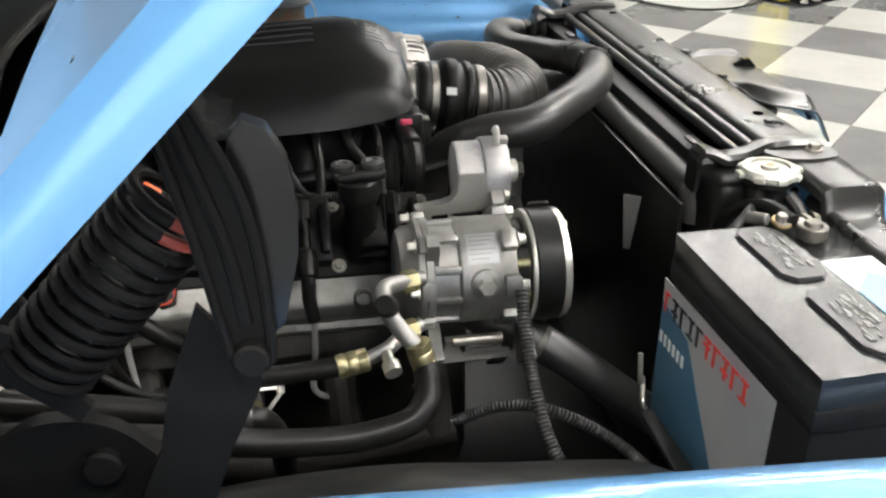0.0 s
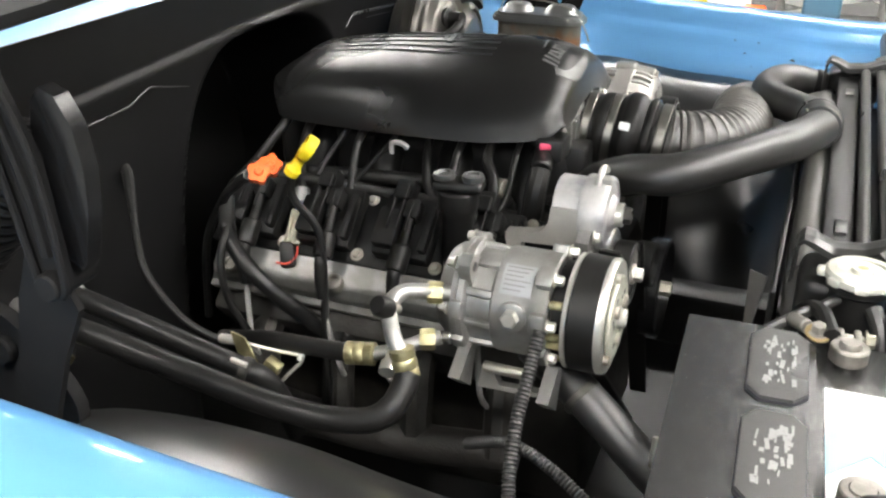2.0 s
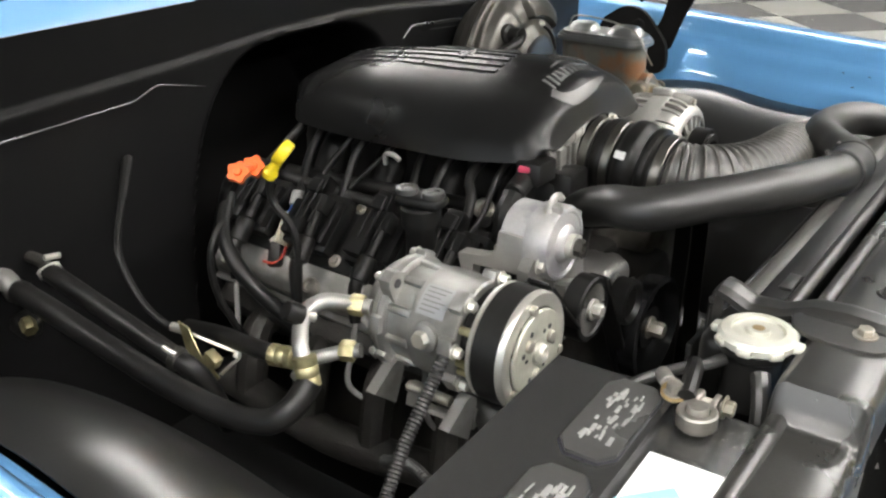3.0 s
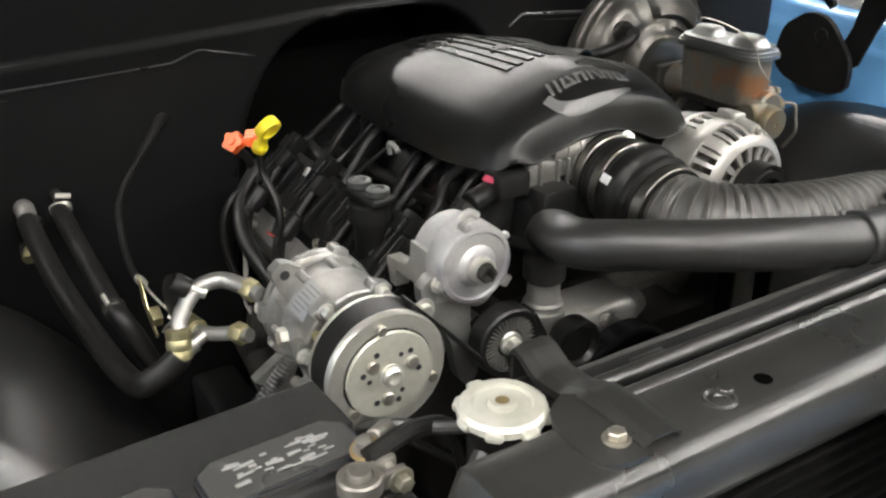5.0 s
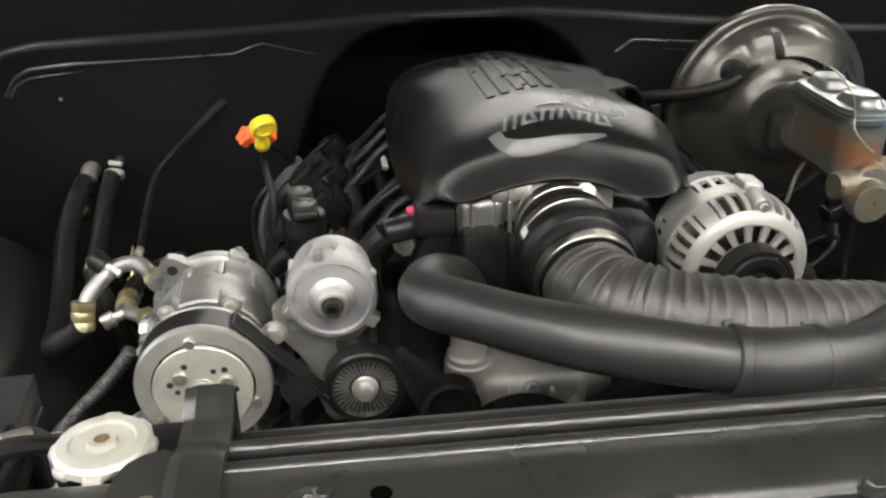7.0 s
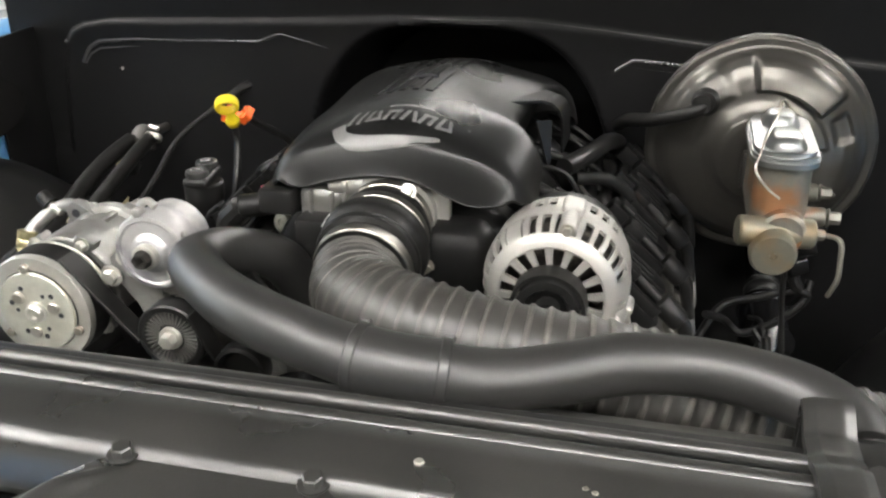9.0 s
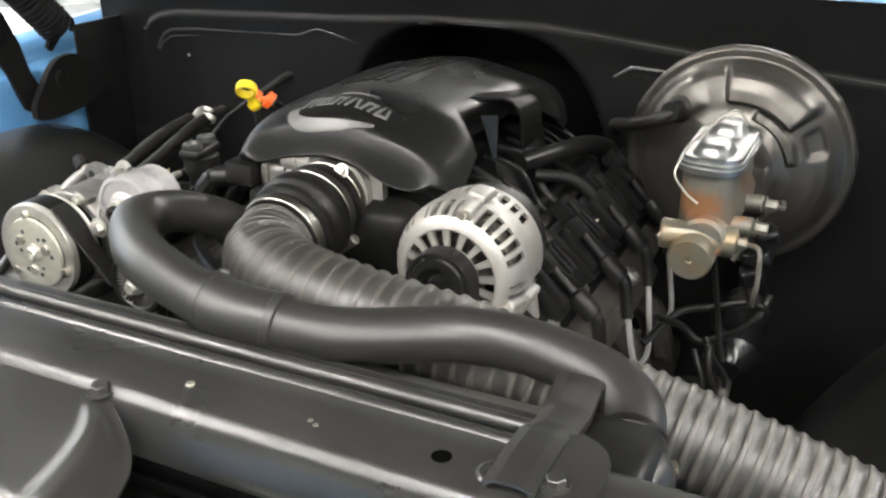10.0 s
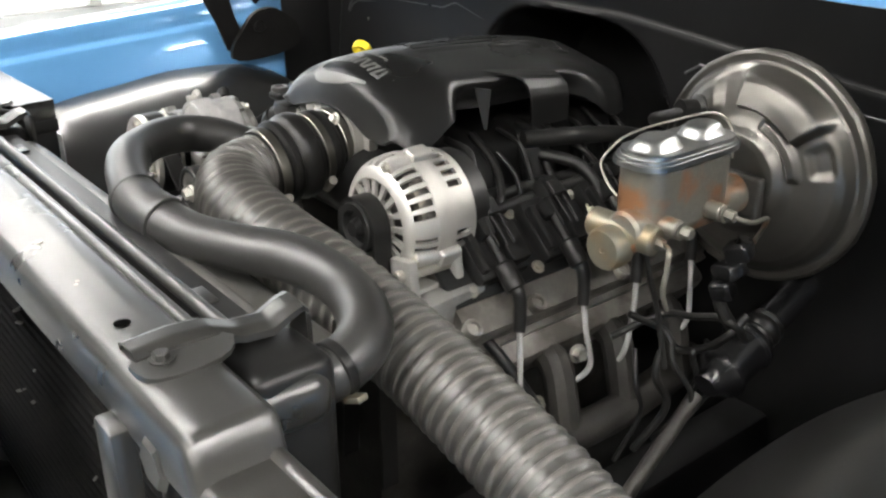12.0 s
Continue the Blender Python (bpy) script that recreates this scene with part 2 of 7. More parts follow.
def lathe(profile, m=Matrix(), n=32, bm=None):
    """Turns (radius, height) pairs round the z of m."""
    bm = bm or bmesh.new()
    rings = []
    for r, h in profile:
        if r < 1e-6:
            rings.append([bm.verts.new(m @ Vector((0, 0, h)))])
        else:
            rings.append([bm.verts.new(m @ Vector((r * math.cos(2 * math.pi * k / n), r * math.sin(2 * math.pi * k / n), h))) for k in range(n)])
    for a, b in zip(rings, rings[1:]):
        if len(a) == 1 and len(b) == 1:
            continue
        for k in range(n):
            j = (k + 1) % n
            if len(a) == 1:
                bm.faces.new((a[0], b[j], b[k]))
            elif len(b) == 1:
                bm.faces.new((a[k], a[j], b[0]))
            else:
                bm.faces.new((a[k], a[j], b[j], b[k]))
    return bm


def rod(a, b, r, n=16, bm=None, bevel=0.15):
    a, b = Vector(a), Vector(b)
    d = (b - a).length
    e = min(r * bevel, d * 0.3)
    return lathe([(0, 0), (r - e, 0), (r, e), (r, d - e), (r - e, d), (0, d)], aim(a, b - a), n, bm)


def spline(pts, steps=8, closed=False):
    """Catmull-Rom through the points."""
    p = [Vector(q) for q in pts]
    ext = [p[0] * 2 - p[1], *p, p[-1] * 2 - p[-2]]
    out = []
    for k in range(1, len(ext) - 2):
        a, b, c, d = ext[k - 1:k + 3]
        for s in range(steps):
            t = s / steps
            out.append(0.5 * ((2 * b) + (c - a) * t + (2 * a - 5 * b + 4 * c - d) * t * t + (3 * b - a - 3 * c + d) * t ** 3))
    out.append(p[-1])
    return out


def evenly(path, step):
    """The same path at even distances."""
    cum = [0.0]
    for a, b in zip(path, path[1:]):
        cum.append(cum[-1] + (b - a).length)
    n = max(2, int(cum[-1] / step))
    out, k = [], 0
    for i in range(n + 1):
        s = cum[-1] * i / n
        while k < len(cum) - 2 and cum[k + 1] < s:
            k += 1
        f = (s - cum[k]) / max(1e-9, cum[k + 1] - cum[k])
        out.append(path[k].lerp(path[k + 1], f))
    return out, cum[-1]


def tube(pts, r, n=14, steps=8, bm=None, smooth=True, caps=True, step=None):
    """A round tube along a smooth path; r: a radius, or a function of the distance along it."""
    bm = bm or bmesh.new()
    path = spline(pts, steps) if smooth else [Vector(q) for q in pts]
    if step:
        path, _ = evenly(path, step)
    dist, normal, rings = 0.0, None, []
    for k, p in enumerate(path):
        t = (path[min(k + 1, len(path) - 1)] - path[max(k - 1, 0)]).normalized()
        if normal is None:
            normal = t.orthogonal().normalized()
        normal = (normal - t * normal.dot(t)).normalized()
        side = t.cross(normal)
        if k:
            dist += (p - path[k - 1]).length
        rr = r(dist) if callable(r) else r
        rings.append([bm.verts.new(p + rr * (math.cos(2 * math.pi * j / n) * normal + math.sin(2 * math.pi * j / n) * side)) for j in range(n)])
    for a, b in zip(rings, rings[1:]):
        for j in range(n):
            i = (j + 1) % n
            bm.faces.new((a[j], a[i], b[i], b[j]))
    if caps:
        bm.faces.new(rings[0][::-1])
        bm.faces.new(rings[-1])
    return bm


def rbox(size, m=Matrix(), bevel=0.003, segs=2, bm=None):
    """A block with rounded edges, centred on m."""
    b = bmesh.new()
    bmesh.ops.create_cube(b, size=1.0, matrix=Matrix.Diagonal((*size, 1)))
    if bevel:
        bmesh.ops.bevel(b, geom=list(b.edges), offset=min(bevel, min(size) * 0.45), segments=segs, profile=0.5, affect="EDGES")
    bmesh.ops.transform(b, matrix=m, verts=b.verts)
    return add(bm, b)


def add(bm, b):
    """Joins b into bm."""
    if bm is None:
        return b
    me = bpy.data.meshes.new("join")
    b.to_mesh(me)
    b.free()
    bm.from_mesh(me)
    bpy.data.meshes.remove(me)
    return bm


def plate(outline, thick, m=Matrix(), bevel=0.0, bm=None, segs=2):
    """A flat outline in m's x and y, drawn out along its z."""
    b = bmesh.new()
    low = [b.verts.new((x, y, 0)) for x, y in outline]
    top = [b.verts.new((x, y, thick)) for x, y in outline]
    b.faces.new(low[::-1])
    b.faces.new(top)
    for k in range(len(low)):
        j = (k + 1) % len(low)
        b.faces.new((low[k], low[j], top[j], top[k]))
    if bevel:
        bmesh.ops.bevel(b, geom=[e for e in b.edges if len(e.link_faces) == 2 and e.calc_face_angle(0) > 0.5], offset=bevel, segments=segs, profile=0.5, affect="EDGES")
    bmesh.ops.transform(b, matrix=m, verts=b.verts)
    return add(bm, b)


def sheet(f, nu, nv, bm=None, thick=0.0):
    """A surface f(u, v) for u and v from 0 to 1, with thickness away from its normal."""
    b = bmesh.new()
    g = [[b.verts.new(f(i / nu, j / nv)) for j in range(nv + 1)] for i in range(nu + 1)]
    faces = [b.faces.new((g[i][j], g[i + 1][j], g[i + 1][j + 1], g[i][j + 1])) for i in range(nu) for j in range(nv)]
    if thick:
        b.normal_update()
        bmesh.ops.solidify(b, geom=faces, thickness=thick)
    return add(bm, b)


def ring(outer, inner, thick, m=Matrix(), n=36, bm=None):
    e = min(0.0012, thick * 0.25)
    return lathe([(inner, 0), (outer - e, 0), (outer, e), (outer, thick - e), (outer - e, thick), (inner, thick), (inner, 0)], m, n, bm)


def bolt(at, axis, r, bm=None, h=None, washer=True):
    """A hexagon bolt head with its flange."""
    h = h or r * 0.9
    m = aim(at, axis)
    if washer:
        bm = lathe([(0, 0), (r * 1.45, 0), (r * 1.5, r * 0.12), (r * 1.45, r * 0.25), (0, r * 0.25)], m, 14, bm)
    return lathe([(0, r * 0.2), (r, r * 0.2), (r, r * 0.2 + h * 0.85), (r * 0.86, r * 0.2 + h), (0, r * 0.2 + h)], m, 6, bm)


def soften(pts, turns=2):
    """Cuts the corners of a closed outline round."""
    for _ in range(turns):
        nxt = pts[1:] + pts[:1]
        pts = [q for a, b in zip(pts, nxt) for q in ((a[0] * 0.75 + b[0] * 0.25, a[1] * 0.75 + b[1] * 0.25), (a[0] * 0.25 + b[0] * 0.75, a[1] * 0.25 + b[1] * 0.75))]
    return pts


def smooth01(a, b, x):
    t = max(0.0, min(1.0, (x - a) / (b - a)))
    return t * t * (3 - 2 * t)


X = Vector((1, 0, 0))
MID = -0.06

# ---- the workshop ----
def room():
    for name, size, at, mat in (
        ("wall_north", (0.2, 17, 3.6), (8.1, 0.5, 1.8), white_wall), ("wall_south", (0.2, 17, 3.6), (-7.1, 0.5, 1.8), bounce_wall),
        ("wall_west", (15, 0.2, 3.6), (0.5, 8.1, 1.8), white_wall),
        ("ceiling", (15.4, 15.4, 0.2), (0.5, 0.5, 3.7), ceiling_white)):
        ob = part(name, rbox(size, bevel=0.01), mat, m=pose(*at))
        tagged(ob, "plain white painted workshop " + ("ceiling" if name == "ceiling" else "wall"), name.split("_")[0], kind="structure")
    # open shop front on the passenger's side, with daylight beyond
    bm = rbox((15, 0.2, 0.75), pose(0.5, -7.1, 3.225), 0.01)
    rbox((6.0, 0.2, 2.85), pose(5.0, -7.1, 1.425), 0.01, 2, bm)
    wall = part("wall_east", bm, white_wall)
    tagged(wall, "plain workshop wall with a wide open doorway", "wall", kind="structure")
    for x in (-6.95, -2.5, 1.95):
        part("door_post", rbox((0.1, 0.12, 2.85), pose(x, -7.06, 1.425), 0.01), shop_door, wall)
    day = part("backdrop", rbox((11.5, 0.02, 3.4), pose(-2.0, -9.0, 1.7), 0), day_white)
    tagged(day, "white overexposed daylight outside the doorway", "daylight", kind="structure")
    out = part("pavement", rbox((11.5, 2.0, 0.04), pose(-2.0, -8.1, -0.021), 0), shop_door)
    tagged(out, "pale concrete apron outside the doorway", "pavement", kind="structure")


def ceiling_lamp(x, y, length=2.4):
    e = thing("ceiling_light", (x, y, 3.6), "long white fluorescent ceiling light with a flat diffuser", "ceiling light", "rows of ceiling lights")
    part("housing", rbox((0.34, length + 0.06, 0.06), pose(0, 0, -0.03), 0.008), ceiling_white, e)
    part("diffuser", rbox((0.28, length, 0.02), pose(0, 0, -0.068), 0.006), lamp_white, e)
    return e


TILE = 0.60
TILE_TURN = 45.5
TILE_CORNER = Vector((1.831, 3.095, 0))


def floor_tiles():
    base = part("floor", rbox((15, 15, 0.05), bevel=0.0), grout, m=pose(0.5, 0.5, -0.029))
    tagged(base, "chequered floor of glossy white and grey square tiles", "floor", kind="structure")
    g = 0.0015
    rest = {0: bmesh.new(), 1: bmesh.new()}
    meshes = {}
    for c, mat in ((0, tile_white), (1, tile_grey)):
        b = rbox((TILE - 2 * g, TILE - 2 * g, 0.006), bevel=0.001, segs=1)
        me = bpy.data.meshes.new("tile")
        b.to_mesh(me)
        b.free()
        me.materials.append(mat)
        meshes[c] = me
    turn = Matrix.Rotation(radians(TILE_TURN), 4, "Z")
    n = 22
    for i in range(-n, n):
        for j in range(-n, n):
            p = TILE_CORNER + turn @ Vector(((i + 0.5) * TILE, (j + 0.5) * TILE, 0))
            if not (-6.6 < p.x < 7.6 and -6.6 < p.y < 7.6):
                continue
            c = (i + j + 1) % 2
            if 0.8 < p.x < 4.2 and 0.6 < p.y < 7.5:
                ob = new("tile", meshes[c])
                ob.matrix_basis = Matrix.Translation((p.x - 0.5, p.y - 0.5, 0.028)) @ turn
                ob.parent = base
            else:
                q = [p + turn @ Vector((a * TILE, b * TILE, -0.001)) for a, b in ((-.497, -.497), (.497, -.497), (.497, .497), (-.497, .497))]
                rest[c].faces.new([rest[c].verts.new(v) for v in q])
    for c, mat in ((0, tile_white), (1, tile_grey)):
        ob = part("tiling", rest[c], mat, base, m=pose(-0.5, -0.5, 0.029))
        tagged(ob, kind="stuff")


room()
# The lamp at (3.5, 3.3) is an added fill to keep the light level.
for lx, ly, turned in ((-0.80, 3.45, 90), (-3.35, 3.45, 90), (3.5, 3.3, 90), (-0.9, -2.5, 90), (1.9, -2.5, 90), (1.75, 0.1, 0), (4.6, -2.6, 0), (4.6, 2.6, 0), (-5.2, 0.4, 0), (-5.2, 2.9, 0), (3.2, 5.6, 90), (-0.9, -5.4, 90)):
    ceiling_lamp(lx, ly).rotation_euler = (0, 0, radians(turned))
ceiling_lamp(1.05, 3.35, 1.2).rotation_euler = (0, 0, radians(90))


# ---- the truck's body ----
truck = thing("truck_body", (0, MID, 0), "front of a blue pickup truck with its hood raised", "truck")


def mirror(bm):
    """The same shape on the other side of the truck's middle."""
    bmesh.ops.transform(bm, matrix=Matrix.Translation((0, 2 * MID, 0)) @ Matrix.Diagonal((1, -1, 1, 1)), verts=bm.verts)
    return bm


def fender(side):
    """Apron, stepped ledge and rounded crown of a front fender, passenger side, swept along the truck; it climbs towards the cab."""
    prof = [(-0.8235, 0.83), (-0.826, 0.868), (-0.837, 0.900), (-0.850, 0.932), (-0.861, 0.956), (-0.866, 0.964), (-0.872, 0.969), (-0.880, 0.974),
            (-0.886, 0.982), (-0.891, 0.996), (-0.898, 1.005), (-0.910, 1.010), (-0.94, 1.012), (-0.975, 1.006), (-1.000, 0.985), (-1.014, 0.94), (-1.020, 0.86), (-1.026, 0.70), (-1.028, 0.50)]
    xs = [-0.98, -0.9, -0.7, -0.5, -0.3, -0.1, 0.0, 0.06, 0.11, 0.14, 0.155]
    low = 0.0 if side < 0 else 0.034

    def f(u, v):
        k = u * (len(xs) - 1)
        a = int(min(k, len(xs) - 2))
        x = xs[a] + (xs[a + 1] - xs[a]) * (k - a)
        k = v * (len(prof) - 1)
        a = int(min(k, len(prof) - 2))
        y, z = (prof[a][i] + (prof[a + 1][i] - prof[a][i]) * (k - a) for i in (0, 1))
        nose = smooth01(0.0, 0.16, x)
        climb = smooth01(0.88, 0.95, z) * (0.055 * max(-0.2, -0.3 - x) - low)
        return Vector((x, y - 0.03 * nose * nose * (1 if y < -0.85 else 0), z + climb - 0.10 * nose ** 2 * max(0, z - 0.6) / 0.4))

    bm = sheet(f, 40, (len(prof) - 1) * 3, thick=0.0015)
    if side > 0:
        mirror(bm)
    ob = wpart("fender", bm, blue_paint, truck, "glossy blue painted front fender", 50)
    holes = ((-0.309, 0.925, 0.003), (-0.262, 0.923, 0.003), (-0.286, 0.903, 0.003), (-0.268, 0.880, 0.003), (-0.192, 0.896, 0.0055)) if side > 0 else ((-0.384, 0.925, 0.003),)
    for x, z, r in holes:
        u = next(k for k in range(len(xs) - 1) if xs[k + 1] > x)
        u = (u + (x - xs[u]) / (xs[u + 1] - xs[u])) / (len(xs) - 1)
        at = min((f(u, k / 600) for k in range(200)), key=lambda q: abs(q.z - z))
        h = lathe([(0.0, 0.0005), (r, 0.0005), (r, 0.0)], aim(at + Vector((0, 0.0008, 0.0003)), (0, 0.93, 0.36)), 12)
        spart("hole", mirror(h) if side > 0 else h, label_black, truck, ob)
    return ob


def along(table, y):
    """Straight interpolation in rows of (y, z)."""
    if y <= table[0][0]:
        return table[0][1]
    for (a, p), (b, q) in zip(table, table[1:]):
        if y <= b:
            return p + (q - p) * (y - a) / (b - a)
    return table[-1][1]


def inner_fender(side):
    """The black wheel housing: it leaves the apron nearly level and falls ever more steeply towards the engine."""
    line = ([(-0.90, 0.74), (-0.83, 0.815), (-0.77, 0.865), (-0.71, 0.900), (-0.654, 0.912), (-0.588, 0.917), (-0.497, 0.917), (-0.414, 0.906), (-0.342, 0.899), (-0.286, 0.890), (-0.20, 0.865), (-0.1, 0.80), (0.1, 0.62)] if side < 0
            else [(-0.90, 0.72), (-0.83, 0.790), (-0.77, 0.835), (-0.71, 0.860), (-0.654, 0.874), (-0.588, 0.882), (-0.526, 0.881), (-0.458, 0.870), (-0.402, 0.864), (-0.267, 0.858), (-0.20, 0.845), (-0.1, 0.80), (0.1, 0.62)])

    def f(u, v):
        x = -0.875 + 0.95 * u
        edge = sum(along(line, x + 0.02 * k) for k in (-1.5, -0.75, 0, 0.75, 1.5)) / 5
        y = -0.822 + 0.40 * v
        z = edge - 0.060 * ((y + 0.822) / 0.142) ** 2.25 - 5.0 * max(0.0, x + 0.31) ** 2 * smooth01(-0.82, -0.76, y)
        return Vector((x, y, max(0.42, z) + 0.002 * noise.noise((x * 6, y * 6, 1.0))))
    bm = sheet(f, 60, 56, thick=0.002)
    if side > 0:
        mirror(bm)
    return wpart("inner_fender", bm, housing_black, truck, "satin black inner fender bulging over the wheel", 60)


def firewall():
    """Black bulkhead with a ledge, a pressed bead and a deep bay behind the engine."""
    ledge_line = [(-0.78, 0.85), (-0.765, 0.98), (-0.754, 1.038), (-0.742, 1.055), (-0.72, 1.066), (-0.679, 1.074), (-0.493, 1.081), (-0.34, 1.087), (-0.2, 1.095), (0.0, 1.098), (0.1, 1.090), (0.257, 1.075), (0.48, 1.057), (0.70, 1.045)]
    bead_line = [(-0.735, 0.99), (-0.729, 1.010), (-0.715, 1.031), (-0.695, 1.042), (-0.636, 1.048), (-0.418, 1.054), (-0.398, 1.062), (-0.381, 1.067), (-0.36, 1.062), (-0.336, 1.056), (-0.27, 1.040), (0.10, 1.02), (0.123, 1.035), (0.149, 1.052), (0.202, 1.048), (0.32, 1.038), (0.70, 1.02)]

    def bay(y, z):
        a = abs((y + 0.108) / 0.250) ** 3.2 + abs(max(0, z - 0.55) / 0.528) ** 3.2
        return smooth01(1.12, 0.84, a)

    def f(u, v):
        y = -0.86 + 1.60 * u
        z = 0.36 + 0.80 * v
        ledge = along(ledge_line, y)
        x = -0.880 - 0.005 * smooth01(ledge - 0.006, ledge + 0.006, z)
        x -= 0.22 * bay(y, z) * smooth01(ledge - 0.001, ledge - 0.016, z)
        x += 0.0012 * noise.noise((y * 5, z * 5, 3.0))
        return Vector((x, y, z))
    bm = sheet(f, 340, 240, thick=-0.004)
    # Pale colour on lip and beads stands in for light on the edges.
    lines = [("ledge_lip", ledge_line[2:], -0.8812, 0.0030, lip_glint, -0.76, 0.60), ("bead", bead_line, -0.8795, 0.0042, bead_sheen, -0.73, -0.305), ("bead", [(y, z - 0.011) for y, z in bead_line], -0.8797, 0.0036, bead_sheen, -0.725, -0.322),
             ("bead", bead_line, -0.8795, 0.0042, bead_sheen, 0.124, 0.42), ("bead", [(y, z - 0.011) for y, z in bead_line], -0.8797, 0.0036, bead_sheen, 0.13, 0.42)]
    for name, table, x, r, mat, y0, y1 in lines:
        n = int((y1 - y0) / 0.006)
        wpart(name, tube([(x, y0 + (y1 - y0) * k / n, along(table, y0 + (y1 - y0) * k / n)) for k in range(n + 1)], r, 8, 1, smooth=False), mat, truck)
    return wpart("firewall", bm, firewall_black, truck, "satin black firewall with a pressed bead and deep engine recess", 60)


def cowl():
    """Blue cowl top with a black flange at its front edge."""
    prof = [(-0.898, 1.135), (-0.902, 1.141), (-0.912, 1.144), (-0.93, 1.148), (-0.98, 1.165), (-1.06, 1.19), (-1.18, 1.20)]

    def f(u, v):
        k = v * (len(prof) - 1)
        a = int(min(k, len(prof) - 2))
        x, z = (prof[a][i] + (prof[a + 1][i] - prof[a][i]) * (k - a) for i in (0, 1))
        y = -0.86 + 1.60 * u
        return Vector((x, y, z + 0.016 - 0.03 * ((y - MID) / 0.8) ** 2))
    wpart("cowl_panel", sheet(f, 40, 24, thick=0.002), blue_paint, truck, "glossy blue cowl panel behind the firewall", 60)
    edge = [(-0.893, -0.86 + 1.6 * k / 12, 1.152 - 0.03 * ((-0.86 + 1.6 * k / 12 - MID) / 0.8) ** 2) for k in range(13)]
    wpart("cowl_flange", tube(edge, 0.005, 8, 4), gloss_black, truck)


def hood():
    """The raised hood: a blue skin with down-turned edges, braces and an added black sheet below."""
    ang = radians(45)
    piv = Vector((-0.715, MID, 1.145))
    along, up = Vector((math.cos(ang), 0, math.sin(ang))), Vector((-math.sin(ang), 0, math.cos(ang)))
    half, length, rear = 0.84, 1.03, 0.055

    def f(u, v):
        s = -1 + 2 * v
        a = abs(s)
        y = math.copysign(half * min(1, a / 0.94), s)
        drop = 0.0 if a < 0.94 else (a - 0.94) / 0.06 * 0.036
        crown = 0.05 * (1 - min(1, a / 0.94) ** 2)
        y += math.copysign(0.012 * smooth01(0.93, 0.97, a), s)
        back = rear - 0.125 * smooth01(0.86, 0.92, a)
        return piv + along * (back + (length - back) * u) + up * (0.036 + crown - drop) + Vector((0, y, 0))
    wpart("hood", sheet(f, 30, 100, thick=-0.0015), blue_paint, truck, "raised glossy blue hood with folded edges", 40)
    # Unseen black sheet, added to keep blue reflections off the engine bay.
    def inner(u, v):
        s = -0.985 + 1.97 * v
        crown = 0.05 * (1 - s * s)
        return piv + along * (rear + 0.012 + (length - rear - 0.024) * u) + up * (0.030 + crown) + Vector((0, half * s, 0))
    wpart("hood_liner", sheet(inner, 20, 40, thick=-0.002), satin_black, truck, "black sheet added under the hood, out of view")
    for k in range(5):
        y = -0.62 + 0.31 * k
        a = piv + along * (rear + 0.06) + Vector((0, y, 0)) + up * 0.045
        b = piv + along * (length - 0.06) + Vector((0, y * 0.8, 0)) + up * 0.045
        wpart("hood_brace", tube([a, a.lerp(b, 0.5), b], 0.014, 8, 4), satin_black, truck)
    for s in (rear + 0.06, 0.55, length - 0.06):
        a = piv + along * s + Vector((0, -half + 0.05, 0)) + up * 0.03
        b = piv + along * s + Vector((0, half - 0.05, 0)) + up * 0.03
        wpart("hood_brace", tube([a, a.lerp(b, 0.5) + up * 0.03, b], 0.014, 8, 4), satin_black, truck)


wpart("apron_panel", rbox((0.115, 0.006, 0.26), pose(-0.826, -0.818, 0.93), 0.002), firewall_black, truck, "black panel behind the hinge")
fender(-1), fender(1), inner_fender(-1), inner_fender(1)
firewall()
for y, z in ((0.163, 1.127), (0.162, 1.112)):
    wpart("screw", bolt((-0.8855, y, z), X, 0.0032, washer=False), dull_steel, truck)
wpart("screw", bolt((-0.8795, -0.66, 1.0), X, 0.003, washer=False), dull_steel, truck)
cowl()
hood()


def road_wheel(x, y):
    """A front wheel on the floor, which carries the body."""
    s = 1 if y > MID else -1
    m = aim((x, y, 0.36), (0, s, 0))
    t = wpart("wheel", lathe([(0.20, -0.11), (0.27, -0.12), (0.335, -0.115), (0.358, -0.09), (0.36, 0), (0.358, 0.09), (0.335, 0.115), (0.27, 0.12), (0.20, 0.11), (0.20, -0.11)], m, 40), rubber, truck, "black rubber tyre on a steel rim")
    spart("rim", lathe([(0.0, 0.03), (0.06, 0.03), (0.075, 0.0), (0.16, 0.02), (0.20, 0.1), (0.205, 0.11), (0.205, -0.11), (0.0, -0.11)], m, 32), dull_steel, truck, t)


road_wheel(-0.47, -0.87), road_wheel(-0.47, 0.75)
for s in (-0.42, 0.30):
    wpart("frame_rail", rbox((1.75, 0.07, 0.15), pose(-0.62, s, 0.50), 0.01), satin_black, truck)
wpart("splash_pan", rbox((1.35, 1.28, 0.006), pose(-0.525, MID, 0.47), 0.002), satin_black, truck)
wpart("cross_member", rbox((0.14, 1.5, 0.12), pose(-0.47, MID, 0.40), 0.02), satin_black, truck)


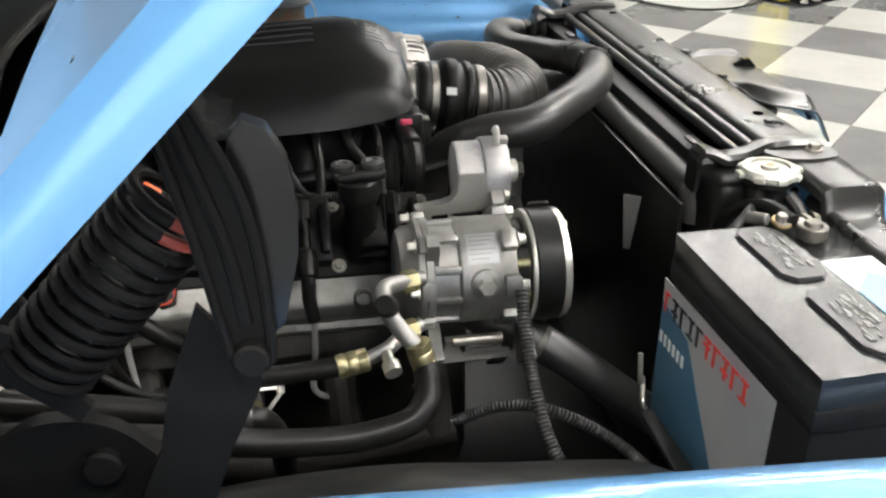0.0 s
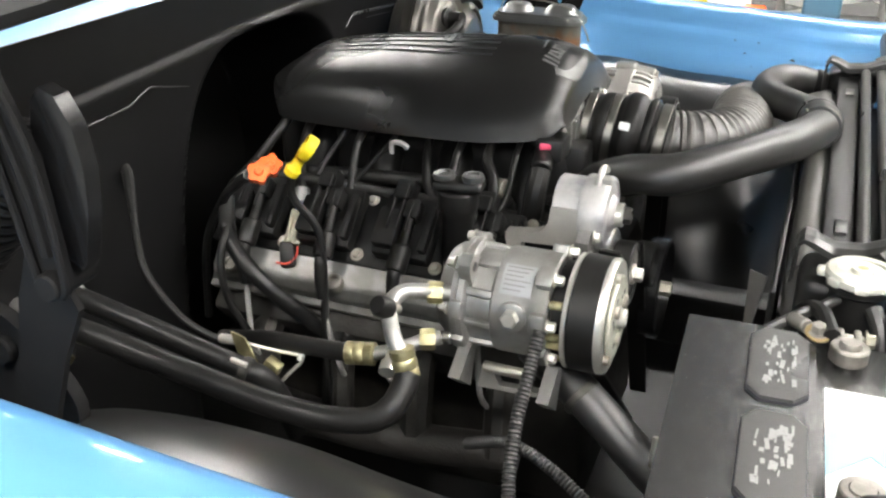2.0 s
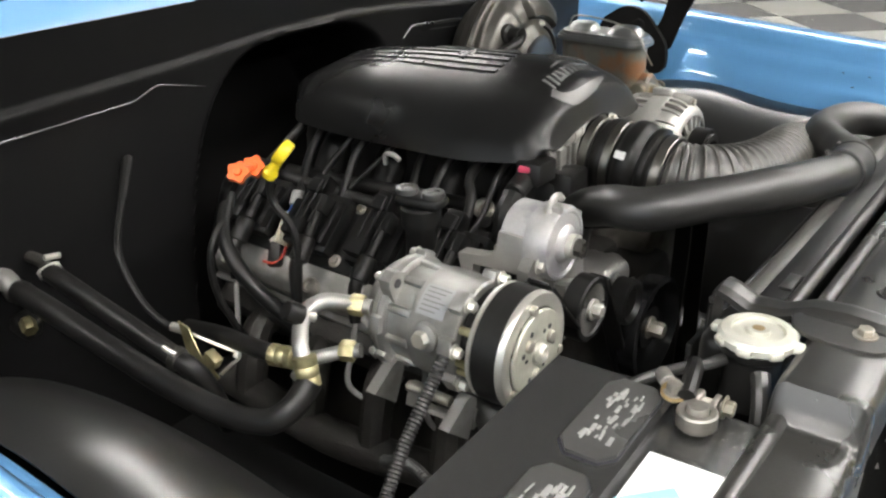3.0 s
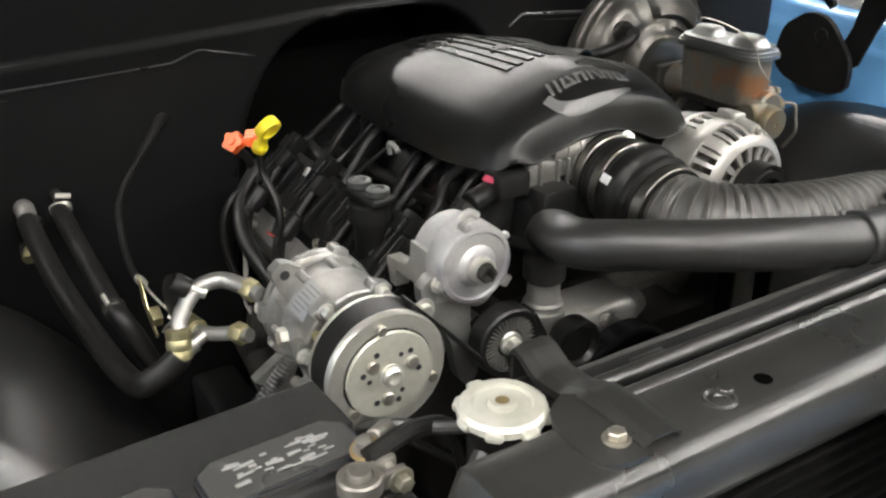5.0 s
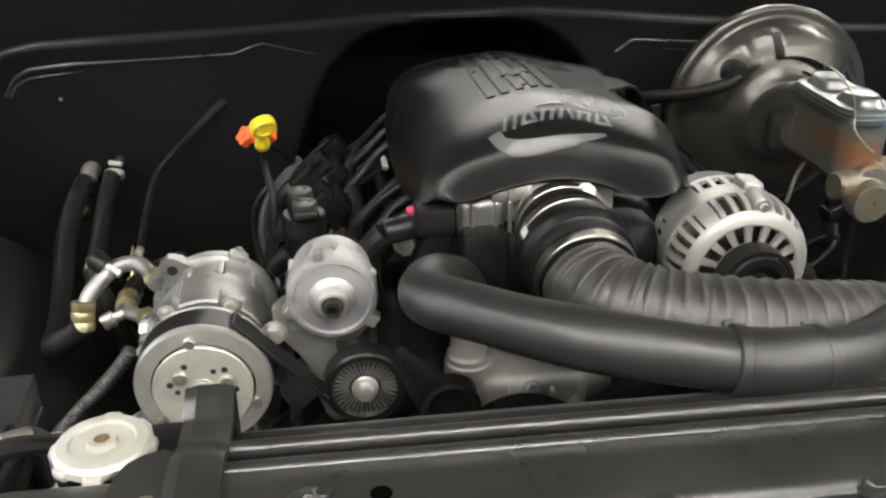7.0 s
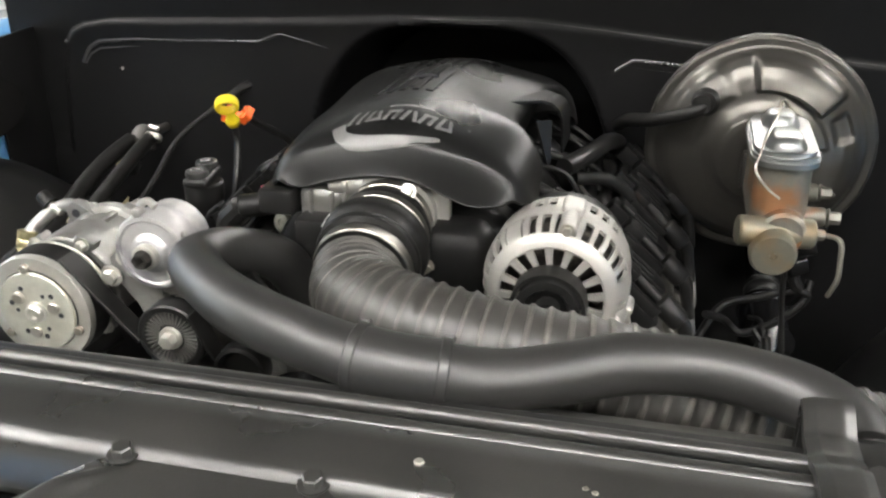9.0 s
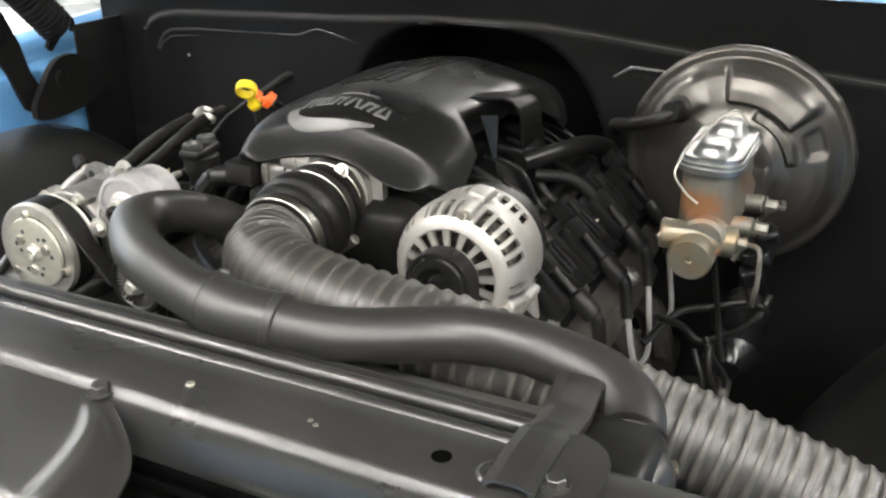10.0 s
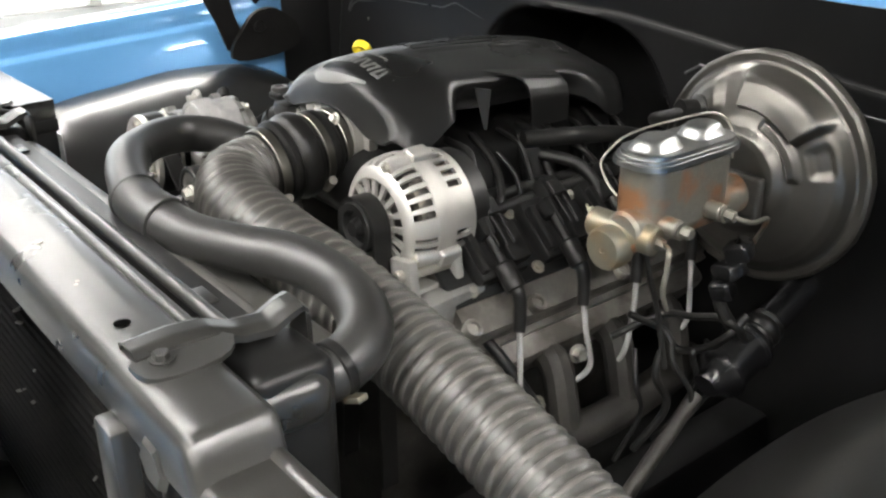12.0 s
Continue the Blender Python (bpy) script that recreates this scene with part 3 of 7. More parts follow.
# ---- radiator support, radiator, condenser ----
def radiator_support():
    def band(x0, x1, z, y0, y1, rad, name, mat=support_black, lab=""):
        return wpart(name, rbox((x1 - x0, y1 - y0, rad), pose((x0 + x1) / 2, (y0 + y1) / 2, z - rad / 2), min(rad, x1 - x0) * 0.4, 3), mat, truck, lab)
    # flat top plate with a rolled front edge and a front wall
    prof = [(-0.038, 0.985), (-0.036, 0.996), (-0.030, 1.000), (0.014, 1.000), (0.022, 0.998), (0.027, 0.993), (0.029, 0.985), (0.030, 0.958), (0.027, 0.950)]

    def f(u, v):
        k = v * (len(prof) - 1)
        a = int(min(k, len(prof) - 2))
        x, z = (prof[a][i] + (prof[a + 1][i] - prof[a][i]) * (k - a) for i in (0, 1))
        y = -0.83 + 1.54 * u
        down = 0.030 * (smooth01(0.446, 0.458, y) + smooth01(-0.50, -0.515, y))
        return Vector((x, y, z - down))
    wpart("radiator_support", sheet(f, 300, 24, thick=0.002), support_black, truck, "satin black radiator support with a rounded front edge", 50)
    for x, r in ((-0.0465, 0.0075), (-0.069, 0.0065)):
        wpart("support_rail", tube([(x, -0.37, 0.990), (x, -0.1, 0.990), (x, 0.33, 0.990)], r, 12, 6), support_black, truck)
    for y0, y1 in ((-0.80, -0.47), (0.44, 0.68)):
        wpart("rear_rail", tube([(-0.030, y0, 0.968), (-0.030, (y0 + y1) / 2, 0.968), (-0.030, y1, 0.972)], 0.008, 12, 6), support_black, truck)
    wpart("strut", rbox((0.02, 0.035, 0.22), pose(0.036, 0.335, 0.85), 0.004), support_black, truck)
    wpart("boss", lathe([(0, 0), (0.022, 0), (0.017, 0.005), (0, 0.005)], aim((0.030, 0.395, 0.955), (1, 0, 0)), 6), support_black, truck)
    wpart("rear_flange", rbox((0.030, 0.76, 0.05), pose(-0.091, -0.02, 0.953), 0.003), satin_black, truck)
    for y in (-0.275, 0.275):
        wpart("hole_rim", lathe([(0.0, 0.0), (0.0062, 0.0), (0.0068, 0.0006), (0.0, 0.0006)], pose(0, y, 1.0024), 20), hole_shade, truck)
    for y in (-0.318, 0.312):
        wpart("emboss", lathe([(0.003, 0.0), (0.0045, 0.0015), (0.008, 0.0005), (0.0105, 0.0020), (0.0135, 0.0)], pose(0.0, y, 1.0015), 24), support_black, truck)
    for x, y, r in ((0.0, 0.076, 0.0034), (0.001, 0.178, 0.0022), (0.004, 0.184, 0.0022), (-0.003, -0.309, 0.0055)):
        wpart("bolt", bolt((x, y, 1.0 if abs(y) < 0.32 else 1.004), (0, 0, 1), r), support_black if abs(y) > 0.2 else dull_steel, truck)
    for y in (-0.296, 0.228):
        wpart("pad", rbox((0.012, 0.034, 0.003), pose(-0.089, y, 0.9795), 0.001), support_black, truck)


def hold_down(sgn):
    """Pressed strap that holds the radiator's top; its front end is bolted to the support."""
    y0 = -0.385 if sgn < 0 else 0.326
    e = thing("radiator_bracket", (0, y0, 1.0), "pressed black steel radiator hold-down bracket bolted to the support", "bracket", "radiator brackets")
    prof = [(0.016, 1.010), (-0.02, 1.012), (-0.045, 1.010), (-0.07, 1.000), (-0.095, 0.998), (-0.112, 1.006), (-0.122, 1.008), (-0.127, 1.002), (-0.128, 0.965)]

    box = soften([(-0.0165, 0.0), (0.0165, 0.0), (0.0165, -0.0135), (-0.0165, -0.0135)], 1)

    def f(u, v):
        k = u * (len(prof) - 1)
        a = int(min(k, len(prof) - 2))
        x, z = (prof[a][i] + (prof[a + 1][i] - prof[a][i]) * (k - a) for i in (0, 1))
        k = v * len(box)
        a = int(k) % len(box)
        p, q = box[a], box[(a + 1) % len(box)]
        y, h = (p[i] + (q[i] - p[i]) * (k - int(k)) for i in (0, 1))
        return Vector((x, y0 + y, z + h * (1 - 0.35 * smooth01(0.55, 0.8, u))))
    wpart("strap", sheet(f, 40, 32, thick=-0.0022), support_black, e)
    # A black sheet paints the shade inside the hollow strap.
    wpart("strap_end", rbox((0.002, 0.028, 0.009), pose(0.004, y0, 1.0040), 0), hole_shade, e, "black sheet for the shade inside the strap's open end")
    wpart("foot", plate(soften([(0.022, -0.018), (-0.03, -0.02), (-0.060, -0.012), (-0.050, 0.012), (-0.030, 0.022), (0.010, 0.022), (0.022, 0.010)] if sgn > 0 else [(0.022, -0.010), (0.010, -0.022), (-0.030, -0.022), (-0.050, -0.012), (-0.060, 0.012), (-0.03, 0.02), (0.022, 0.018)], 1), 0.004, pose(0.0, y0 + 0.028 * sgn, 1.001), 0.0015), support_black, e)
    wpart("bolt", bolt((0.0, y0 + 0.024 * sgn, 1.005), (0, 0, 1), 0.0065), dull_steel if sgn < 0 else support_black, e)


def radiator():
    e = thing("radiator", (-0.09, MID, 0.5), "black radiator behind the support with side tanks and a filler neck", "radiator")
    wpart("core", rbox((0.045, 0.66, 0.42), pose(-0.060, -0.03, 0.715), 0.004), satin_black, e)
    wpart("top_rail", rbox((0.03, 0.62, 0.02), pose(-0.055, -0.03, 0.935), 0.004), satin_black, e)
    for y in (-0.405, 0.355):
        bm = rbox((0.075, 0.075, 0.50), pose(-0.085, y, 0.735), 0.014, 3)
        wpart("tank", bm, dark_plastic, e, "black side tank")
    # filler neck and cap
    m = pose(-0.071, -0.447, 0.94)
    wpart("filler_neck", lathe([(0, 0), (0.024, 0), (0.024, 0.045), (0.028, 0.048), (0.028, 0.053), (0, 0.053)], m, 24), dark_plastic, e)
    wpart("overflow_pipe", tube([(-0.088, -0.466, 0.982), (-0.100, -0.482, 0.980), (-0.122, -0.503, 0.976), (-0.150, -0.520, 0.955), (-0.165, -0.525, 0.90)], 0.0050, 10, 6), hose_rubber, e, "thin grey overflow pipe")
    wpart("overflow_hose", tube([(-0.058, -0.470, 0.980), (-0.050, -0.486, 0.965), (-0.046, -0.496, 0.935), (-0.046, -0.500, 0.90)], 0.0078, 10, 6), hose_rubber, e)
    # a moulded outlet on the driver's side
    wpart("outlet", rbox((0.078, 0.085, 0.048), pose(-0.080, 0.358, 0.952, 0, 4, -8), 0.020, 5), support_black, e, "moulded black outlet")
    wpart("neck", rod((-0.09, 0.358, 0.944), (-0.128, 0.361, 0.948), 0.0215, 24), dark_plastic, e)
    c = wpart("pressure_cap", lathe([(0, 0), (0.0275, 0), (0.031, 0.003), (0.031, 0.008), (0.0285, 0.011), (0.021, 0.012), (0.020, 0.0095), (0.010, 0.0095), (0.0088, 0.013), (0, 0.013)], pose(-0.071, -0.447, 0.994), 40), cap_metal, e, "round silver pressure cap")
    for a in range(0, 360, 45):
        spart("lug", rbox((0.012, 0.013, 0.0075), pose(-0.071 + (0.0285 if a % 180 else 0.031) * math.cos(radians(a)), -0.447 + 0.0275 * math.sin(radians(a)), 0.9985, 0, 0, a), 0.003, 2), cap_metal, e, c)
    spart("rivet", lathe([(0, 0), (0.0065, 0), (0.005, 0.0025), (0, 0.003)], pose(-0.071, -0.447, 1.0045), 16), brass_dot, e, c, "brass rivet")


def condenser():
    e = thing("condenser", (0.0, MID, 0.45), "black finned condenser in front of the radiator", "condenser")
    for k in range(26):
        z = 0.52 + k * 0.0165
        wpart("tube", rbox((0.018, 0.68, 0.0045), pose(-0.008, -0.03, z), 0.0018, 1), fin_black, e)
    wpart("fin_core", rbox((0.008, 0.68, 0.45), pose(-0.012, -0.03, 0.725), 0.001), fin_black, e)
    chips = random.Random(5)
    for k in range(14):
        z = 0.52 + 0.0165 * chips.randrange(12, 26) + 0.004
        y = chips.uniform(-0.2, 0.30)
        wpart("debris_chip", rbox((chips.uniform(0.003, 0.008), chips.uniform(0.003, 0.010), 0.002), pose(-0.002 + chips.uniform(0, 0.004), y, z, chips.uniform(-30, 30), chips.uniform(-20, 20), chips.uniform(0, 90)), 0.0006, 1), dull_grey, e, "pale flake of debris")
    for y in (-0.385, 0.325):
        wpart("header", rod((-0.008, y, 0.49), (-0.008, y, 0.95), 0.013), satin_black, e)


def latch_plate():
    """Grey pressed plate for the hood latch, bolted to the support's front edge, with the catch hook beside it."""
    e = thing("hood_latch", (0.06, -0.04, 0.98), "dark grey pressed steel hood latch plate with a black hook", "hood latch")

    wide = [(0.016, 0.066), (0.030, 0.072), (0.040, 0.092), (0.055, 0.116), (0.072, 0.130), (0.095, 0.139), (0.125, 0.146), (0.16, 0.150)]

    def f(u, v):
        s = 2 * v - 1
        x = 0.016 + 0.140 * u
        w = sum(along(wide, x + 0.006 * k) for k in (-1, 0, 1)) / 3
        # a raised ridge runs inside the turned-down rim
        z = 0.996 - 0.12 * (x - 0.016) - 0.06 * smooth01(0.125, 0.175, x)
        z += 0.0055 * smooth01(0.60, 0.70, abs(s)) * smooth01(0.88, 0.78, abs(s)) * smooth01(0.035, 0.06, x) - 0.011 * smooth01(0.78, 1.0, abs(s)) * smooth01(0.03, 0.06, x)
        return Vector((x, -0.047 + w * s, z))
    wpart("plate", sheet(f, 40, 72, thick=0.0025), support_black, e, "", 50)
    for y in (-0.112, 0.017):
        wpart("bolt", bolt((0.027, y, 0.9955), (0.1, 0, 1), 0.007), support_black, e)
    wpart("front_brace", rbox((0.012, 0.10, 0.30), pose(0.115, -0.037, 0.79, 0, 6), 0.004), support_black, e)
    hook = plate([(0.092, 0.90), (0.108, 0.90), (0.108, 0.949), (0.106, 0.980), (0.110, 0.984), (0.117, 0.979), (0.124, 0.976), (0.122, 0.986), (0.112, 0.997), (0.100, 0.998), (0.090, 0.990), (0.089, 0.962)], 0.007,
                 Matrix(((1, 0, 0, 0), (0, 0, -1, -0.017), (0, 1, 0, 0), (0, 0, 0, 1))), 0.001)
    wpart("hook", hook, gloss_black, e, "black catch hook")


def fan_shroud():
    e = thing("fan_shroud", (-0.15, -0.05, 0.6), "black plastic fan shroud with a rounded top edge", "shroud")
    wpart("panel", rbox((0.006, 0.70, 0.40), pose(-0.142, -0.05, 0.745), 0.002), dark_plastic, e)
    wpart("top_edge", tube([(-0.116, -0.380, 0.915), (-0.116, -0.378, 0.934), (-0.116, -0.366, 0.946), (-0.116, -0.34, 0.949), (-0.118, -0.05, 0.949), (-0.118, 0.28, 0.946)], 0.0175, 20, 8), shroud_grey, e)
    wpart("lip", rbox((0.03, 0.62, 0.012), pose(-0.120, -0.045, 0.922), 0.004), dark_plastic, e)

    def slope(u, v):
        """Broad top of the shroud on the driver's side, falling towards the engine."""
        y = 0.00 + 0.325 * v
        x = -0.112 - 0.088 * u * smooth01(-0.02, 0.09, y)
        return Vector((x, y, 0.956 - 0.42 * (-0.112 - x) - 0.012 * smooth01(0.8, 1.0, u)))
    wpart("top_panel", sheet(slope, 12, 24, thick=0.003), shroud_grey, e)
    wpart("tab", plate([(-0.011, 0.0), (0.011, 0.0), (0.004, -0.07), (-0.004, -0.07)], 0.002, aim((-0.160, -0.296, 0.913), (-0.5, -0.8, 0.1)), 0), dull_grey, e, "bare metal tab")


def header_panel():
    """Blue panel over the grille, ahead of the support."""
    prof = [(0.130, 0.82), (0.132, 0.872), (0.138, 0.885), (0.155, 0.889), (0.195, 0.882), (0.215, 0.867), (0.222, 0.83), (0.224, 0.60)]

    def f(u, v):
        k = v * (len(prof) - 1)
        a = int(min(k, len(prof) - 2))
        x, z = (prof[a][i] + (prof[a + 1][i] - prof[a][i]) * (k - a) for i in (0, 1))
        y = -0.98 + 1.84 * u
        return Vector((x - 0.07 * abs((y - MID) / 0.92) ** 4, y, z))
    wpart("header_panel", sheet(f, 40, 20, thick=0.0015), blue_paint, truck, "glossy blue header panel above the grille", 50)


radiator_support()
latch_plate()
fan_shroud()
header_panel()
hold_down(-1), hold_down(1)
radiator()
condenser()

# ---- engine ----
engine = thing("engine", (-0.58, -0.067, 0.40), "grimy vee-eight engine with aluminium valve covers and black coils", "engine")
EM = -0.067


def engine_core():
    wpart("block", rbox((0.50, 0.34, 0.34), pose(-0.60, EM, 0.63), 0.03), cast_iron, engine, "grimy grey engine block")
    wpart("intake_manifold", rbox((0.44, 0.22, 0.10), pose(-0.62, EM, 0.93), 0.03, 3), coil_black, engine, "black plastic intake manifold")
    for s in (-1, 1):
        for k in range(4):
            x = -0.76 + 0.1 * k
            wpart("runner", tube([(x, EM + s * 0.05, 0.965), (x, EM + s * 0.09, 0.96), (x, EM + s * 0.125, 0.925), (x, EM + s * 0.14, 0.86)], 0.024, 12, 5), coil_black, engine)
    wpart("front_cover", rbox((0.06, 0.24, 0.26), pose(-0.445, EM, 0.685), 0.02), cast_iron, engine)
    # the water pump's housing and thermostat neck
    wpart("water_pump", rbox((0.075, 0.115, 0.055), pose(-0.395, -0.098, 0.806), 0.016, 3), cast_bright, engine, "dull cast aluminium water pump")
    bm = lathe([(0, 0), (0.024, 0), (0.026, 0.004), (0.026, 0.058), (0.0235, 0.060), (0.0235, 0.066), (0.0195, 0.069), (0.0185, 0.115), (0, 0.115)], pose(-0.392, -0.164, 0.782), 24)
    wpart("coolant_neck", bm, cast_bright, engine)
    wpart("pump_passage", tube([(-0.385, -0.150, 0.806), (-0.380, -0.105, 0.812), (-0.385, -0.055, 0.806), (-0.40, -0.020, 0.798)], 0.021, 16, 6), cast_bright, engine, "cast coolant passage")
    for y in (-0.125, -0.082):
        wpart("pump_rib", rbox((0.030, 0.005, 0.030), pose(-0.362, y, 0.806), 0.0015, 1), cast_bright, engine)
    for x, y, z in ((-0.350, -0.058, 0.802), (-0.362, -0.180, 0.782), (-0.352, -0.104, 0.826), (-0.356, -0.138, 0.785)):
        wpart("pump_bolt", bolt((x, y, z), (1, 0, 0.2), 0.0062), machined, engine)
    wpart("pump_lug", plate(soften([(-0.012, -0.030), (0.012, -0.030), (0.010, 0.030), (-0.010, 0.030)], 1), 0.012, aim((-0.372, -0.192, 0.792), (1, -0.2, 0.1)), 0.002), cast_bright, engine)


def cylinder_head(s):
    """Head, valve cover, coil rail, coils, leads and boots of one bank."""
    tilt = Matrix.Translation((-0.610, EM + s * 0.247, 0.838)) @ Matrix.Rotation(radians(-42 * s), 4, "X")
    wpart("cylinder_head", rbox((0.47, 0.17, 0.10), tilt @ pose(0, 0, -0.075), 0.012), grimy_alu if s > 0 else cast_iron, engine)
    # valve cover: long box with a domed top and flange
    sec = [(-0.058, 0), (-0.058, 0.012), (-0.050, 0.016), (-0.050, 0.034), (-0.040, 0.046), (-0.01, 0.052), (0.02, 0.052), (0.045, 0.044), (0.050, 0.03), (0.050, 0.016), (0.058, 0.012), (0.058, 0)]
    n = 30

    def f(u, v):
        x = -0.235 + 0.47 * u
        k = v * (len(sec) - 1)
        a = int(min(k, len(sec) - 2))
        y, z = (sec[a][i] + (sec[a + 1][i] - sec[a][i]) * (k - a) for i in (0, 1))
        e = min(1.0, (0.235 - abs(x)) / 0.018)
        e = math.sqrt(max(0, 1 - (1 - e) ** 2))
        zz = z if z <= 0.012 else 0.012 + (z - 0.012) * e
        return tilt @ Vector((x, y, zz - 0.02))
    c = wpart("valve_cover", sheet(f, n, 44, thick=0.002), cast_alu if s < 0 else grimy_alu, engine, "ribbed cast aluminium valve cover", 45)
    for x in (-0.19, -0.04, 0.11, 0.21):
        spart("cover_bolt", lathe([(0, 0.0), (0.012, 0.0), (0.012, 0.009), (0.010, 0.012), (0.007, 0.012), (0.006, 0.008), (0, 0.008)], tilt @ pose(x, s * 0.036, 0.024), 16), dirty_alu, engine, c)
    rail = wpart("coil_rail", rbox((0.45, 0.098, 0.010), tilt @ pose(-0.005, -s * 0.040, 0.031), 0.003), coil_black, engine)
    out = tilt.to_3x3()
    for k in range(4):
        x = -0.175 + 0.105 * k
        body = rbox((0.074, 0.080, 0.022), tilt @ pose(x + 0.006, -s * 0.044, 0.045), 0.004, 2)
        rbox((0.030, 0.050, 0.018), tilt @ pose(x - 0.014, -s * 0.036, 0.062), 0.004, 2, body)
        rbox((0.020, 0.026, 0.024), tilt @ pose(x + 0.012, -s * 0.062, 0.062), 0.005, 2, body)
        rbox((0.010, 0.060, 0.014), tilt @ pose(x + 0.036, -s * 0.042, 0.060), 0.003, 2, body)
        coil = wpart("ignition_coil", body, coil_black, engine, "black ignition coil")
        for kx in (-0.012, 0.0, 0.012):
            spart("fin", rbox((0.003, 0.040, 0.008), tilt @ pose(x + kx, -s * 0.052, 0.071), 0.001, 1), coil_black, engine, coil)
        spart("connector", rbox((0.024, 0.026, 0.022), tilt @ pose(x - 0.006, -s * 0.088, 0.060), 0.003, 2), coil_black, engine, coil)
        spart("connector_latch", rbox((0.018, 0.020, 0.006), tilt @ pose(x - 0.006, -s * 0.082, 0.074), 0.0015, 1), coil_black, engine, coil)
        spart("coil_bolt", bolt(tilt @ Vector((x + 0.050, -s * 0.004, 0.036)), out @ Vector((0, 0, 1)), 0.0058), dull_steel, engine, coil)
        spart("coil_bolt", bolt(tilt @ Vector((x + 0.048, -s * 0.080, 0.036)), out @ Vector((0, 0, 1)), 0.0052), dull_steel, engine, coil)
        # neck, sleeve, elbow and lead down to the spark plug
        q = tilt @ Vector((x + 0.012, -s * 0.052, 0.066))
        d = (out @ Vector((0.05 + 0.06 * math.sin(k * 1.9), s, -0.04))).normalized()
        spart("coil_tower", lathe([(0, 0), (0.0062, 0), (0.0062, 0.036), (0.0115, 0.039), (0.0125, 0.042), (0.0125, 0.066), (0.0115, 0.070), (0.0085, 0.072), (0, 0.072)], aim(q, d), 16), rubber, engine, coil, "black rubber boot")
        a = q + d * 0.070
        low = a + d * 0.012 + Vector((0.004, s * 0.004, -0.040))
        spart("elbow", tube([a - d * 0.006, a + d * 0.007, a + d * 0.012 + Vector((0, 0, -0.016)), low], lambda r: 0.0086 - 0.02 * r, 12, 6), rubber, engine, coil)
        p = Vector((low.x + 0.010, EM + s * 0.285, 0.700))
        sag = 0.018 * math.sin(k * 2.1)
        wpart("plug_lead", tube([low + Vector((0, 0, 0.006)), low + Vector((0.003 + sag * 0.3, s * 0.006, -0.035)), low + Vector((0.010 + sag, s * 0.012, -0.085)), p + Vector((0.012, s * 0.022, 0.010)), p], 0.0036, 10, 8), grey_wire, engine, "grey spark plug lead")
    return rail


def exhaust_manifold(s):
    log = wpart("exhaust_manifold", tube([(-0.80, EM + s * 0.315, 0.66), (-0.6, EM + s * 0.33, 0.65), (-0.40, EM + s * 0.315, 0.66)], 0.024, 12, 6), cast_iron, engine, "rusty brown cast exhaust manifold")
    for k in range(4):
        x = -0.76 + 0.11 * k
        spart("runner", tube([(x, EM + s * 0.27, 0.745), (x + 0.005, EM + s * 0.30, 0.735), (x + 0.01, EM + s * 0.325, 0.66)], 0.021, 10, 5), cast_iron, engine, log)


engine_core()
for s in (-1, 1):
    cylinder_head(s)
    exhaust_manifold(s)


